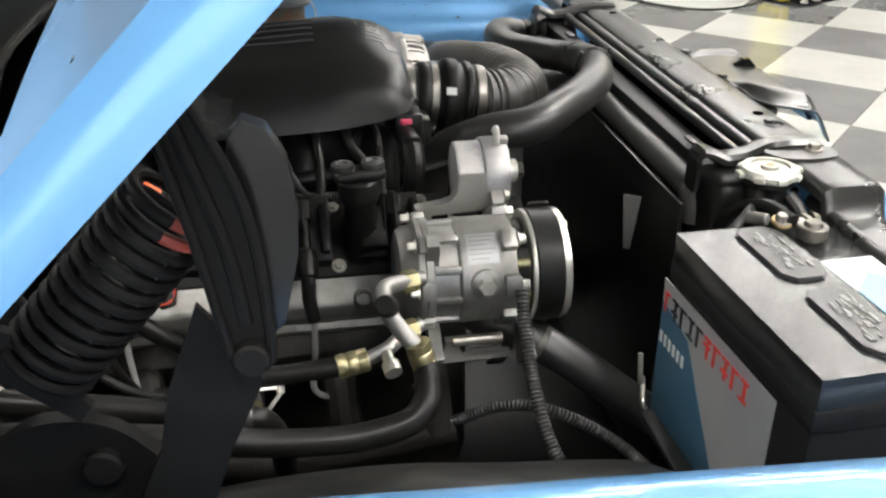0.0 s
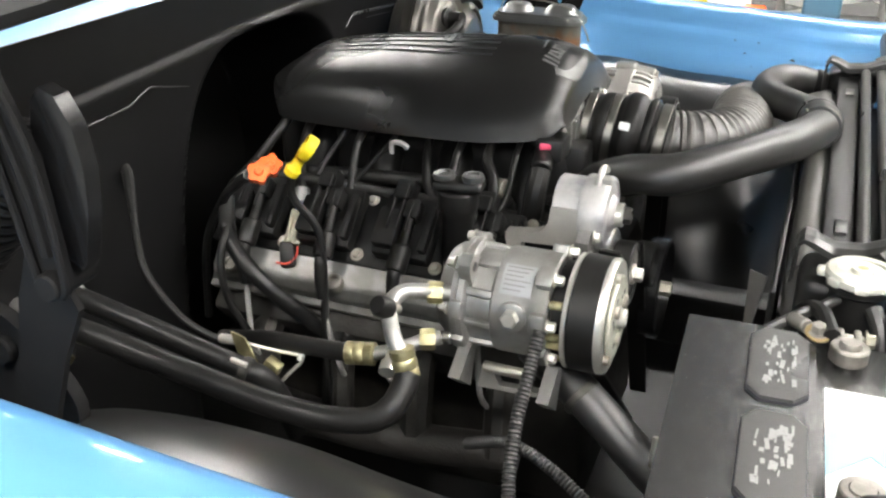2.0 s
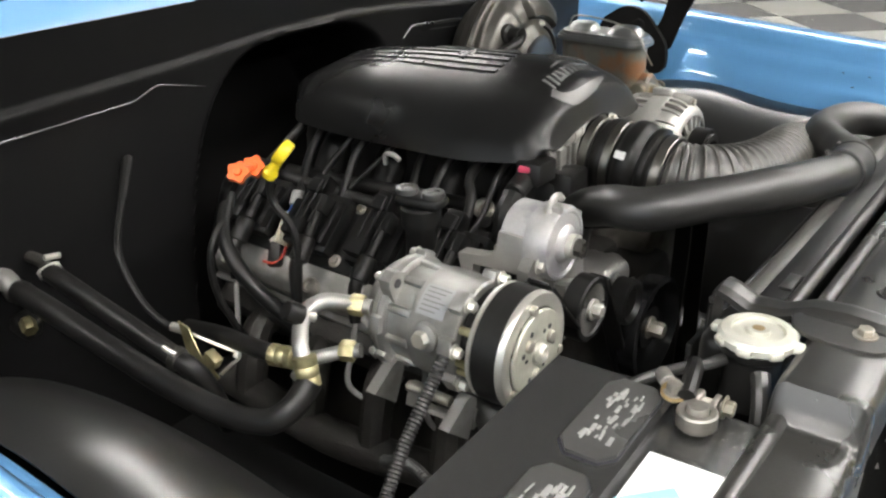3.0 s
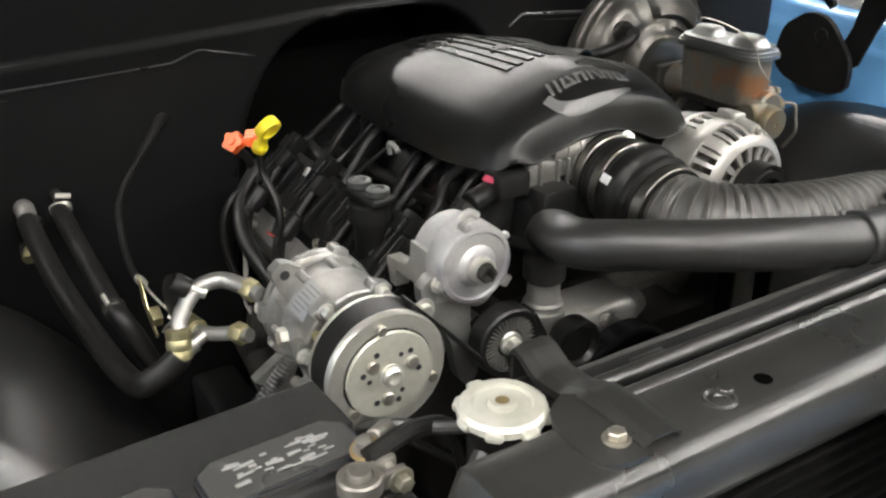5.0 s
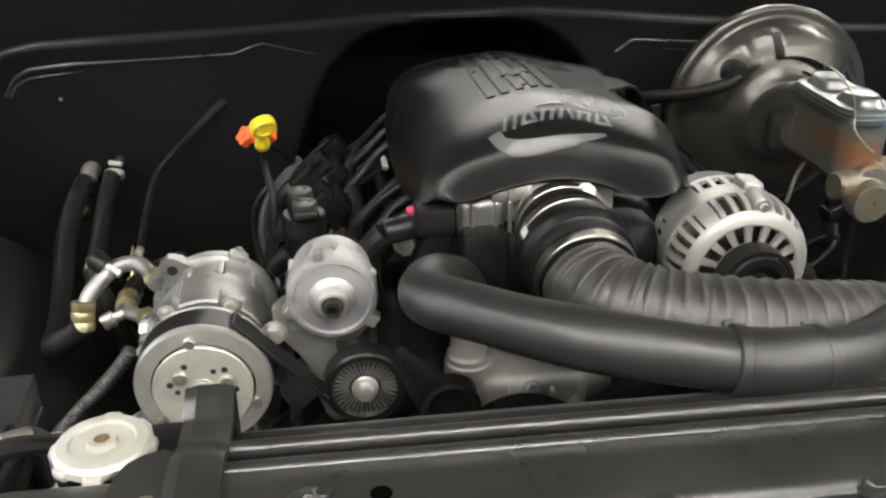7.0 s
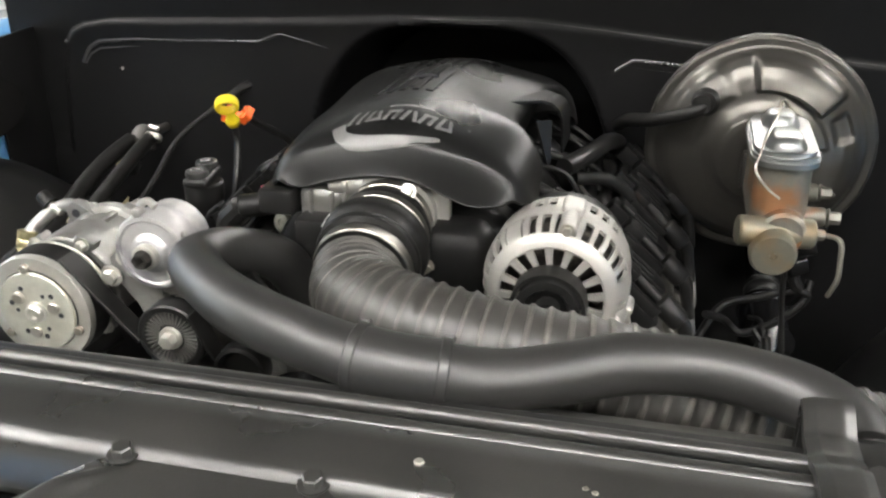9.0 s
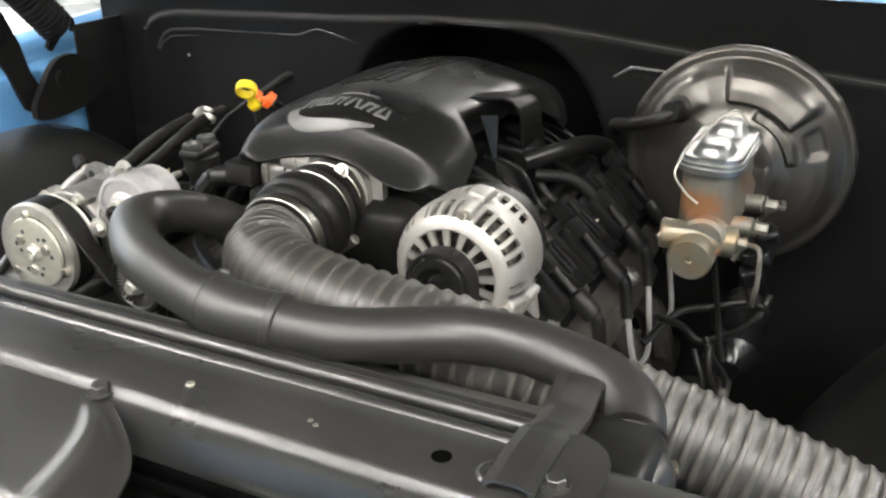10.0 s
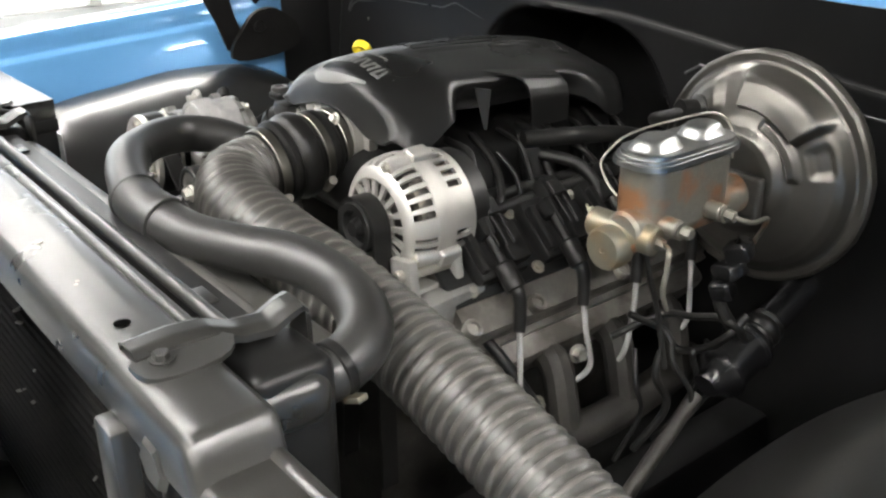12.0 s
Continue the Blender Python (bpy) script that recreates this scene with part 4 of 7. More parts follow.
def engine_cover():
    """Soft-edged plastic cover with ribs, emblem strokes, a front arch for the throttle body and a scoop at its side."""
    e = thing("engine_cover", (-0.6, EM, 1.0), "matt black moulded plastic engine cover with grey emblem and ribs", "engine cover")
    secs = [(-0.838, 0.098, 1.036, 1.026), (-0.832, 0.112, 1.045, 1.014), (-0.812, 0.136, 1.057, 0.996), (-0.790, 0.150, 1.064, 0.990),
            (-0.70, 0.157, 1.077, 0.989), (-0.60, 0.158, 1.085, 0.990), (-0.52, 0.156, 1.0885, 0.992), (-0.475, 0.151, 1.086, 0.996), (-0.452, 0.148, 1.0815, 0.999),
            (-0.437, 0.144, 1.075, 1.002), (-0.426, 0.138, 1.066, 1.005), (-0.418, 0.131, 1.056, 1.008), (-0.413, 0.124, 1.045, 1.011), (-0.411, 0.118, 1.034, 1.014)]
    # height of the front edge: a shallow arch over the throttle body and a lobe towards the driver's side
    rim = [(-0.215, 1.040), (-0.205, 1.032), (-0.190, 1.017), (-0.169, 1.008), (-0.13, 1.021), (-0.091, 1.029), (-0.055, 1.029), (-0.022, 1.020), (0.0, 1.008), (0.021, 1.003), (0.045, 1.005), (0.060, 1.013), (0.075, 1.032)]
    # half of the cross-section: a shallow roof, a soft shoulder and a steep flank
    half = [(1.0, 0.0), (0.975, 0.12), (0.935, 0.28), (0.865, 0.46), (0.755, 0.625), (0.60, 0.755), (0.33, 0.895), (0.0, 1.0), (-0.33, 0.895)]

    def across(v):
        """Width and height, each as a share, from the driver's edge at 0 over the ridge at 0.5."""
        k = min(v, 1 - v) * 2 * (len(half) - 2)
        a = min(int(k), len(half) - 3)
        g = k - a
        p = [half[max(a - 1, 0)], half[a], half[a + 1], half[a + 2]]
        w, h = (0.5 * (2 * p[1][i] + (p[2][i] - p[0][i]) * g + (2 * p[0][i] - 5 * p[1][i] + 4 * p[2][i] - p[3][i]) * g * g
                       + (3 * p[1][i] - p[0][i] - 3 * p[2][i] + p[3][i]) * g ** 3) for i in (0, 1))
        return (w if v < 0.5 else -w), h

    def interp(u):
        k = u * (len(secs) - 1)
        a = int(min(k, len(secs) - 2))
        g = k - a
        p = [secs[max(a - 1, 0)], secs[a], secs[a + 1], secs[min(a + 2, len(secs) - 1)]]
        return [0.5 * (2 * p[1][i] + (p[2][i] - p[0][i]) * g + (2 * p[0][i] - 5 * p[1][i] + 4 * p[2][i] - p[3][i]) * g * g
                       + (3 * p[1][i] - p[0][i] - 3 * p[2][i] + p[3][i]) * g ** 3) for i in range(4)]

    def roof_fall(x, y):
        return 0.006 * smooth01(0.0, 0.09, y) * smooth01(-0.48, -0.60, x)

    def fuller(x):
        """The roof is flatter and its shoulders squarer towards the rear."""
        return 1 - 0.42 * smooth01(-0.55, -0.75, x)

    def f(u, v):
        x, w, top, bot = interp(u)
        share, high = across(v)
        high = high ** fuller(x) if high > 0 else high
        # the driver's skirt ends higher behind the front lobe
        cut = 0.036 * smooth01(-0.440, -0.510, x) * smooth01(-0.78, -0.72, x) if share > 0 else 0.0
        y, z = w * share * (1 - 1.6 * cut * (1 - high)), bot + cut * (1 - high) + (top - bot) * high
        z -= roof_fall(x, y)
        front = smooth01(0.78, 1.0, u)
        z += (sum(along(rim, EM + y + 0.010 * k) for k in (-1, 0, 1)) / 3 - z) * front
        # the driver's flank is drawn in round the scoop
        if y > 0:
            low = 1 - (z - bot) / max(1e-4, top - bot)
            y *= 1 - 0.30 * smooth01(0.12, 0.6, low) * smooth01(-0.492, -0.535, x) * smooth01(-0.75, -0.70, x)
        return Vector((x, EM + y, z))
    shell = wpart("shell", sheet(f, 78, 60, thick=-0.003), cover_black, e, "", 60)

    def top_at(x, y):
        lo, hi = 0.0, 1.0
        for _ in range(30):
            m = (lo + hi) / 2
            if interp(m)[0] < x:
                lo = m
            else:
                hi = m
        _, w, top, bot = interp(lo)
        r = min(1, abs(y - EM) / w)
        a, b = 0.0, 0.5
        for _ in range(30):
            m = (a + b) / 2
            if across(m)[0] > r:
                a = m
            else:
                b = m
        return bot + (top - bot) * across(a)[1] ** fuller(x) - roof_fall(x, y - EM)

    def on_top(path, wide, lift, mat, name, parent=shell):
        """A raised stroke that lies on the cover along a path of (x, y)."""
        pts = spline([(x, y, 0) for x, y in path], 8)
        bm = bmesh.new()
        rows = []
        for k, p in enumerate(pts):
            t = (pts[min(k + 1, len(pts) - 1)] - pts[max(k - 1, 0)]).normalized()
            nrm = Vector((-t.y, t.x, 0))
            w = wide(k / (len(pts) - 1)) if callable(wide) else wide
            row = []
            for d, h in ((-1, -0.002), (-0.85, lift), (0.85, lift), (1, -0.002)):
                q = p + nrm * w * d
                row.append(bm.verts.new((q.x, q.y, top_at(q.x, q.y) + h)))
            rows.append(row)
        for a, b in zip(rows, rows[1:]):
            for i in range(3):
                bm.faces.new((a[i], a[i + 1], b[i + 1], b[i]))
        bm.faces.new(rows[0]), bm.faces.new(rows[-1][::-1])
        return spart(name, bm, mat, e, parent)

    for k in range(8):
        y = EM - 0.053 + 0.0158 * k
        on_top([(-0.532, y + 0.001), (-0.60, y), (-0.68, y - 0.001), (-0.775, y - 0.002)], 0.0046, 0.0019, cover_black, "rib")
    # emblem: a broad swoosh, an arc and a row of small slanted shapes between them
    on_top([(-0.444, EM - 0.064), (-0.430, EM - 0.056), (-0.424, EM - 0.03), (-0.425, EM + 0.01), (-0.432, EM + 0.048)],
           lambda t: 0.0068 * (1 - t) ** 0.6 + 0.0010, 0.0010, logo_grey, "emblem_swoosh")
    on_top([(-0.474, EM - 0.016), (-0.478, EM + 0.025), (-0.472, EM + 0.062), (-0.458, EM + 0.076)], lambda t: 0.0010 + 0.0030 * t, 0.0010, logo_grey, "emblem_arc")
    for k in range(6):
        y = EM - 0.046 + 0.0190 * k
        tall = 0.0105 if k in (0, 5) else 0.0085
        for dy, bend in ((-0.0050, 0.0028), (0.0050, -0.0012 if k % 2 else 0.0028)):
            on_top([(-0.455 - tall, y + dy + bend), (-0.455 + tall, y + dy - bend)], 0.0021, 0.0010, logo_grey, "emblem_stroke")
        if k % 3 != 0:
            on_top([(-0.455 + (tall - 0.002) * (1 if k % 2 else -1), y - 0.006), (-0.455 + (tall - 0.002) * (1 if k % 2 else -1), y + 0.006)], 0.0019, 0.0010, logo_grey, "emblem_stroke")
    # small dark badge among the ribs and a row of dark marks ahead of it
    on_top([(-0.603, EM - 0.029), (-0.603, EM + 0.003)], 0.0045, 0.003, label_black, "badge")
    on_top([(-0.594, EM - 0.020), (-0.594, EM - 0.006)], 0.003, 0.003, label_black, "badge")
    on_top([(-0.612, EM - 0.021), (-0.612, EM - 0.005)], 0.003, 0.003, label_black, "badge")
    for y in (-0.077, -0.053, -0.033, -0.009):
        on_top([(-0.549, y - 0.006), (-0.549, y + 0.006)], 0.0024, 0.0012, label_black, "mark")
    # scoop that stands out over the driver's bank
    def quad(a, b, c, d):
        a, b, c, d = (Vector(q) for q in (a, b, c, d))
        return sheet(lambda u, v: a.lerp(b, u).lerp(d.lerp(c, u), v), 6, 6, thick=0.003)
    spart("scoop", quad((-0.574, 0.014, top_at(-0.574, 0.014) + 0.001), (-0.690, 0.010, top_at(-0.69, 0.010) - 0.001), (-0.690, 0.064, 1.0475), (-0.611, 0.060, 1.0590)), cover_black, e, shell)

    def lip(u, v):
        """The scoop's roof rolls over into the skirt behind it."""
        q = [(0.060, 1.0590), (0.070, 1.0560), (0.0775, 1.048), (0.081, 1.036), (0.082, 1.015), (0.082, 0.996)]
        k = v * 5
        a = min(int(k), 4)
        y, z = (q[a][i] + (q[a + 1][i] - q[a][i]) * (k - a) for i in (0, 1))
        return Vector((-0.611 - 0.010 * v - (0.075 - 0.010 * v) * u, y, z - 0.0115 * u * (1 - v)))
    spart("scoop_lip", sheet(lip, 8, 20, thick=0.003), cover_black, e, shell)
    spart("scoop_post", plate([(0, 0), (0.021, -0.002), (0.017, -0.052), (0.013, -0.052)], 0.003, aim((-0.540, 0.062, 1.058), (0.68, 0.68, 0.10), (0.0, 0.0, 1)), 0.0008), cover_black, e, shell)


engine_cover()


def throttle_body():
    e = engine
    m = aim((-0.455, EM, 0.985), X)
    t = wpart("throttle_body", lathe([(0, 0), (0.05, 0), (0.05, 0.012), (0.046, 0.016), (0.046, 0.04), (0, 0.04)], m, 32), cast_bright, e, "cast aluminium throttle body with a black actuator box")
    corners = soften([(-0.058, -0.045), (-0.045, -0.058), (0.045, -0.058), (0.058, -0.045), (0.058, 0.045), (0.045, 0.058), (-0.045, 0.058), (-0.058, 0.045)], 1)
    spart("flange", plate(corners, 0.012, aim((-0.440, EM, 0.982), X), 0.002), cast_bright, e, t, "pale cast flange")
    spart("casting", rbox((0.046, 0.050, 0.044), pose(-0.440, EM - 0.080, 0.986), 0.010, 3), cast_alu, e, t)
    spart("shaft_housing", lathe([(0, 0), (0.011, 0), (0.012, 0.002), (0.012, 0.016), (0.0135, 0.017), (0.0135, 0.022), (0.012, 0.023), (0.012, 0.034), (0.0135, 0.035), (0.0135, 0.040), (0.012, 0.041), (0.012, 0.066), (0.010, 0.068), (0, 0.068)],
                                 aim((-0.426, EM - 0.070, 1.013), (0, 1, 0.04)), 20), cast_bright, e, t)
    for y in (EM - 0.052, EM - 0.066, EM - 0.090):
        spart("rib", rbox((0.006, 0.004, 0.036), pose(-0.415, y, 0.988), 0.001, 1), cast_alu, e, t)
    spart("corner_bolt", bolt((-0.428, EM + 0.048, 0.940), X, 0.007, h=0.010), machined, e, t)
    spart("bolt", bolt((-0.418, -0.064, 1.020), X, 0.0035), dull_steel, e, t)
    spart("actuator", rbox((0.05, 0.046, 0.074), pose(-0.415, -0.146, 0.944), 0.006, 2), dark_plastic, e, t, "black actuator box")
    spart("bolt", bolt((-0.402, EM + 0.022, 1.018), (1, 0, 0.5), 0.006), machined, e, t)
    spart("connector", rbox((0.035, 0.04, 0.028), pose(-0.425, -0.195, 0.99), 0.004), dark_plastic, e, t)
    spart("clip", rbox((0.014, 0.010, 0.007), pose(-0.429, -0.215, 0.996, 0, 0, 20), 0.002), pink_plastic, e, t, "pink locking clip")
    spart("plug_body", rod((-0.44, -0.17, 0.985), (-0.425, -0.245, 0.975), 0.013), dark_plastic, e, t)
    spart("harness_tube", tube([(-0.425, -0.245, 0.975), (-0.425, -0.262, 0.955), (-0.43, -0.262, 0.92), (-0.45, -0.255, 0.88)], 0.013, 10, 5), rubber, e, t)


def intake_duct():
    """Rubber coupler, clamps and the ribbed flexible duct to the driver's side."""
    e = thing("intake_duct", (-0.25, 0.2, 0.95), "dark grey wire-ribbed flexible intake duct with a rubber coupler", "intake duct")
    a = Vector((-0.420, EM - 0.002, 0.982))
    ax = Vector((1, 0.03, -0.12)).normalized()
    prof = [(0.0435, 0), (0.044, 0.020), (0.0465, 0.023), (0.0485, 0.027), (0.0490, 0.034), (0.0475, 0.038), (0.0480, 0.050), (0.0505, 0.054), (0.0540, 0.057), (0.0555, 0.061), (0.0555, 0.071), (0.0540, 0.076), (0.0505, 0.079),
            (0.0490, 0.083), (0.0525, 0.086), (0.0535, 0.090), (0.0525, 0.094), (0.0475, 0.097), (0.0475, 0.116), (0.043, 0.116), (0.043, 0)]
    c = wpart("coupler", lathe(prof + [prof[0]], aim(a, ax), 48), rubber, e, "black rubber coupler with thick rings")
    tag = aim(a + ax * 0.066 + Vector((0, -0.0495, 0.0258)), (0, -0.89, 0.46), ax)
    spart("sticker", rbox((0.014, 0.010, 0.0012), tag @ pose(0, 0, 0, 0, 0, 90), 0.0004, 1), label_white, e, c, "small white sticker")
    for d, r, wide, mat in ((0.010, 0.0445, 0.011, clamp_steel), (0.042, 0.0485, 0.011, clamp_steel), (0.107, 0.0478, 0.013, clamp_steel)):
        c = wpart("clamp", ring(r + 0.0012, r - 0.002, wide, aim(a + ax * (d - wide / 2), ax), 48), mat, e, "steel worm clamp")
        spart("clamp_screw", rod(a + ax * d + Vector((-0.001, 0.030, -0.043)), a + ax * d + Vector((0.001, 0.052, -0.026)), 0.006, 10), dull_steel, e, c)
    b = a + ax * 0.106
    pts = [b, b + ax * 0.018, (-0.262, -0.050, 0.966), (-0.236, 0.000, 0.961), (-0.229, 0.09, 0.950), (-0.236, 0.19, 0.936), (-0.244, 0.29, 0.913), (-0.247, 0.40, 0.888), (-0.246, 0.50, 0.862), (-0.240, 0.60, 0.835), (-0.230, 0.72, 0.805)]
    path, total = evenly(spline(pts, 14), 0.0018)
    def gap(d):
        return 0.0100 + 0.0068 * smooth01(0.06, 0.15, d) - 0.0035 * smooth01(0.34, 0.42, d)

    marks, d = [], 0.004
    while d < total:
        marks.append(d)
        d += gap(d)

    def radius(d):
        near = min(abs(d - q) for q in marks)
        return 0.0418 + 0.0018 * math.exp(-(near / 0.0042) ** 2) + 0.0008 * smooth01(0.17, 0.12, d) * math.sin(2 * math.pi * d / 0.0042)
    wpart("duct", tube([p for p in path], radius, 32, 1, smooth=False), duct_grey, e, "", 70)
    for d in marks:
        i = min(len(path) - 2, int(d / total * (len(path) - 1)))
        t = (path[i + 1] - path[i]).normalized()
        w = min(0.0034, 0.26 * gap(d)) * (0.75 + 0.25 * smooth01(0.16, 0.3, d))
        prof = [(0.0424, -w), (0.0441, -w * 0.66), (0.0446, -w * 0.2), (0.0446, w * 0.2), (0.0441, w * 0.66), (0.0424, w)]
        wpart("rib", lathe(prof, aim(path[i], t), 28), rib_grey, e)


def upper_hose():
    e = thing("radiator_hose", (-0.16, 0.02, 0.96), "thick black rubber upper radiator hose with a joining sleeve", "hose")
    pts = [(-0.392, -0.164, 0.880), (-0.389, -0.166, 0.910), (-0.368, -0.180, 0.945), (-0.322, -0.207, 0.972), (-0.270, -0.217, 0.983), (-0.215, -0.178, 0.994), (-0.165, -0.120, 0.999), (-0.136, -0.055, 0.997), (-0.122, 0.015, 0.990),
           (-0.135, 0.090, 0.980), (-0.165, 0.142, 0.974), (-0.196, 0.190, 0.971), (-0.207, 0.250, 0.969), (-0.196, 0.312, 0.965), (-0.172, 0.350, 0.959), (-0.138, 0.362, 0.950), (-0.115, 0.360, 0.947)]
    wpart("hose", tube(pts, lambda d: 0.0242 + 0.0005 * math.sin(d * 40), 28, 10), hose_rubber, e, "", 70)
    wpart("sleeve", tube([(-0.1235, -0.008, 0.9925), (-0.1220, 0.025, 0.9888), (-0.1285, 0.062, 0.9840)], 0.0266, 28, 8), hose_rubber, e)
    for p, q in (((-0.1240, -0.010, 0.9927), (0.08, 1, -0.10)), ((-0.1272, 0.055, 0.9848), (-0.15, 1, -0.13))):
        c = wpart("clamp", ring(0.0281, 0.022, 0.009, aim(p, q), 32), hose_rubber, e)
        spart("clamp_tab", rbox((0.005, 0.010, 0.007), Matrix.Translation(Vector(p) + Vector((-0.019, 0.005, 0.020))) @ Matrix.Rotation(radians(-40), 4, "Y"), 0.0015, 1), hose_rubber, e, c)
    wpart("seam", ring(0.0249, 0.022, 0.0018, aim((-0.168, -0.124, 0.9985), (0.62, 0.78, -0.02)), 32), hose_rubber, e)
    c = wpart("spring_clamp", ring(0.0262, 0.022, 0.010, aim((-0.142, 0.361, 0.951), (1, 0.1, -0.15)), 28), rubber, e)
    spart("clamp_ear", rbox((0.012, 0.018, 0.006), pose(-0.138, 0.388, 0.935, 20, 0, 15), 0.0015), valve_brass, e, c)
    bm = tube([(-0.43, -0.20, 0.92), (-0.36, -0.20, 0.938), (-0.30, -0.17, 0.945), (-0.24, -0.08, 0.935)], 0.007, 8, 6)
    wpart("bypass_hose", bm, rubber, e)


throttle_body()
intake_duct()
upper_hose()


# ---- accessories on the engine's front ----
def compressor():
    e = thing("compressor", (-0.38, -0.419, 0.896), "silver aluminium air-conditioning compressor with a steel clutch pulley", "compressor")
    c = Vector((-0.285, -0.419, 0.896))
    ax = Vector((1, 0, 0))
    m = aim(c - ax * 0.185, ax)
    wpart("rear_head", lathe([(0, 0), (0.038, 0), (0.047, 0.003), (0.052, 0.010), (0.053, 0.021), (0, 0.021)], m, 48), dull_grey, e, "darker cast rear head")
    body = [(0, 0.020), (0.058, 0.020), (0.060, 0.021), (0.060, 0.026), (0.0585, 0.027), (0.060, 0.028), (0.060, 0.034), (0.058, 0.036), (0.0525, 0.037), (0.0525, 0.062), (0.0565, 0.0645), (0.0570, 0.067), (0.0570, 0.106),
            (0.0580, 0.109), (0.0580, 0.122), (0.056, 0.1235), (0.042, 0.1235), (0.042, 0.139), (0, 0.139)]
    b = wpart("body", lathe(body, m, 56), cast_alu, e)
    for a in range(0, 360, 36):
        p = c - ax * 0.1355 + Vector((0, math.cos(radians(a + 8)), math.sin(radians(a + 8)))) * 0.0535
        spart("body_rib", rbox((0.030, 0.008, 0.009), Matrix.Translation(p) @ Matrix.Rotation(radians(a + 8), 4, "X"), 0.003, 2), cast_alu, e, b)
    for a in (65, 125, 172, 215, 262, 310):
        d = Vector((0, math.cos(radians(a)), math.sin(radians(a))))
        turn = Matrix.Rotation(radians(a), 4, "X")
        spart("flange_lug", rbox((0.017, 0.014, 0.024), Matrix.Translation(c - ax * 0.0690 + d * 0.0585) @ turn, 0.003, 2), cast_alu, e, b)
        spart("bolt", bolt(c - ax * 0.0600 + d * 0.0590, ax, 0.0055, h=0.008), machined, e, b)
        spart("rear_lug", rbox((0.015, 0.012, 0.020), Matrix.Translation(c - ax * 0.157 + d * 0.0590) @ turn, 0.003, 2), cast_alu, e, b)
        spart("bolt", bolt(c - ax * 0.166 + d * 0.0590, -ax, 0.0050, h=0.008), machined, e, b)
    for a in (150, 188, 200, 235, 290):
        d = Vector((0, math.cos(radians(a)), math.sin(radians(a))))
        spart("gold_screw", rod(c - ax * 0.0615 + d * 0.052, c - ax * 0.048 + d * 0.052, 0.0045, 10), gold_zinc, e, b, "gold zinc screw")
    # bracket foot below, with its bright machined edge
    spart("foot", plate([(-0.425, 0.800), (-0.338, 0.802), (-0.336, 0.825), (-0.344, 0.825), (-0.348, 0.808), (-0.400, 0.806), (-0.410, 0.828), (-0.420, 0.828)], 0.010, Matrix(((1, 0, 0, 0), (0, 0, -1, -0.445), (0, 1, 0, 0), (0, 0, 0, 1))), 0.0015), cast_bright, e, b, "bright machined foot")
    spart("foot_bolt", rod((-0.415, -0.462, 0.832), (-0.36, -0.462, 0.832), 0.006, 12), dull_steel, e, b)
    # mounting ears at the rear and the bracket foot below
    for p, ang in (((-0.442, -0.457, 0.945), 40), ((-0.442, -0.465, 0.842), -40), ((-0.345, -0.47, 0.838), -40)):
        bm = plate([(-0.022, -0.028), (0.022, -0.028), (0.011, 0.008), (0.006, 0.014), (-0.006, 0.014), (-0.011, 0.008)], 0.013, Matrix.Translation(p) @ Matrix.Rotation(radians(90), 4, "Y") @ Matrix.Rotation(radians(90 + ang), 4, "Z"), 0.002)
        spart("ear", bm, cast_alu, e, b)
    spart("ear_hole", lathe([(0, 0), (0.0052, 0), (0.0052, 0.0005), (0, 0.0005)], aim((-0.4285, -0.4580, 0.946), ax), 16), label_black, e, b)
    # plug at the outer side
    q = aim((-0.382, -0.470, 0.906), (0, -0.95, 0.12))
    p = wpart("oil_plug", lathe([(0, 0), (0.0155, 0), (0.0155, 0.008), (0.012, 0.010), (0, 0.010)], q, 28), cast_alu, e)
    spart("plug_head", lathe([(0, 0.010), (0.0095, 0.010), (0.0095, 0.016), (0.008, 0.018), (0, 0.018)], q, 6), machined, e, p)
    # data plate
    def lab(u, v):
        a = radians(114 + 34 * v)
        return c + Vector((-0.114 + 0.033 * u, 0.0576 * math.cos(a), 0.0577 * math.sin(a)))
    d = wpart("data_plate", sheet(lab, 4, 10, thick=0.0004), label_silver, e, "pale printed data plate")
    for k in range(6):
        def bar(u, v, k=k):
            a = radians(117 + 5 * k + 1.2 * v)
            return c + Vector((-0.111 + (0.027 - 0.004 * (k % 3)) * u, 0.0583 * math.cos(a), 0.0583 * math.sin(a)))
        spart("print_bar", sheet(bar, 2, 2), dull_grey, e, d)
    # Black ring stands in for the dark gap between flange and pulley.
    wpart("clutch_coil", lathe([(0, 0), (0.049, 0), (0.051, 0.001), (0.051, 0.012), (0.049, 0.013), (0, 0.013)], aim(c - ax * 0.0605, ax), 48), coil_black, e, "black ring filling the dark gap behind the pulley")
    # clutch pulley, rotor face, plate
    pm = aim(c - ax * 0.046, ax)
    prof = [(0.045, 0), (0.0605, 0), (0.0612, 0.001), (0.0612, 0.004)]
    for k in range(6):
        h = 0.0055 + k * 0.0045
        prof += [(0.0585, h), (0.0605, h + 0.0018), (0.0605, h + 0.0024), (0.0585, h + 0.0042)]
    prof += [(0.0612, 0.034), (0.0612, 0.038), (0.0595, 0.0415), (0.046, 0.0415), (0.045, 0.036), (0.045, 0)]
    pu = wpart("pulley", lathe(prof, pm, 64), machined, e, "bright steel grooved pulley")
    spart("belt_band", ring(0.0618, 0.057, 0.029, aim(c - ax * 0.0405, ax), 64), rubber, e, pu)
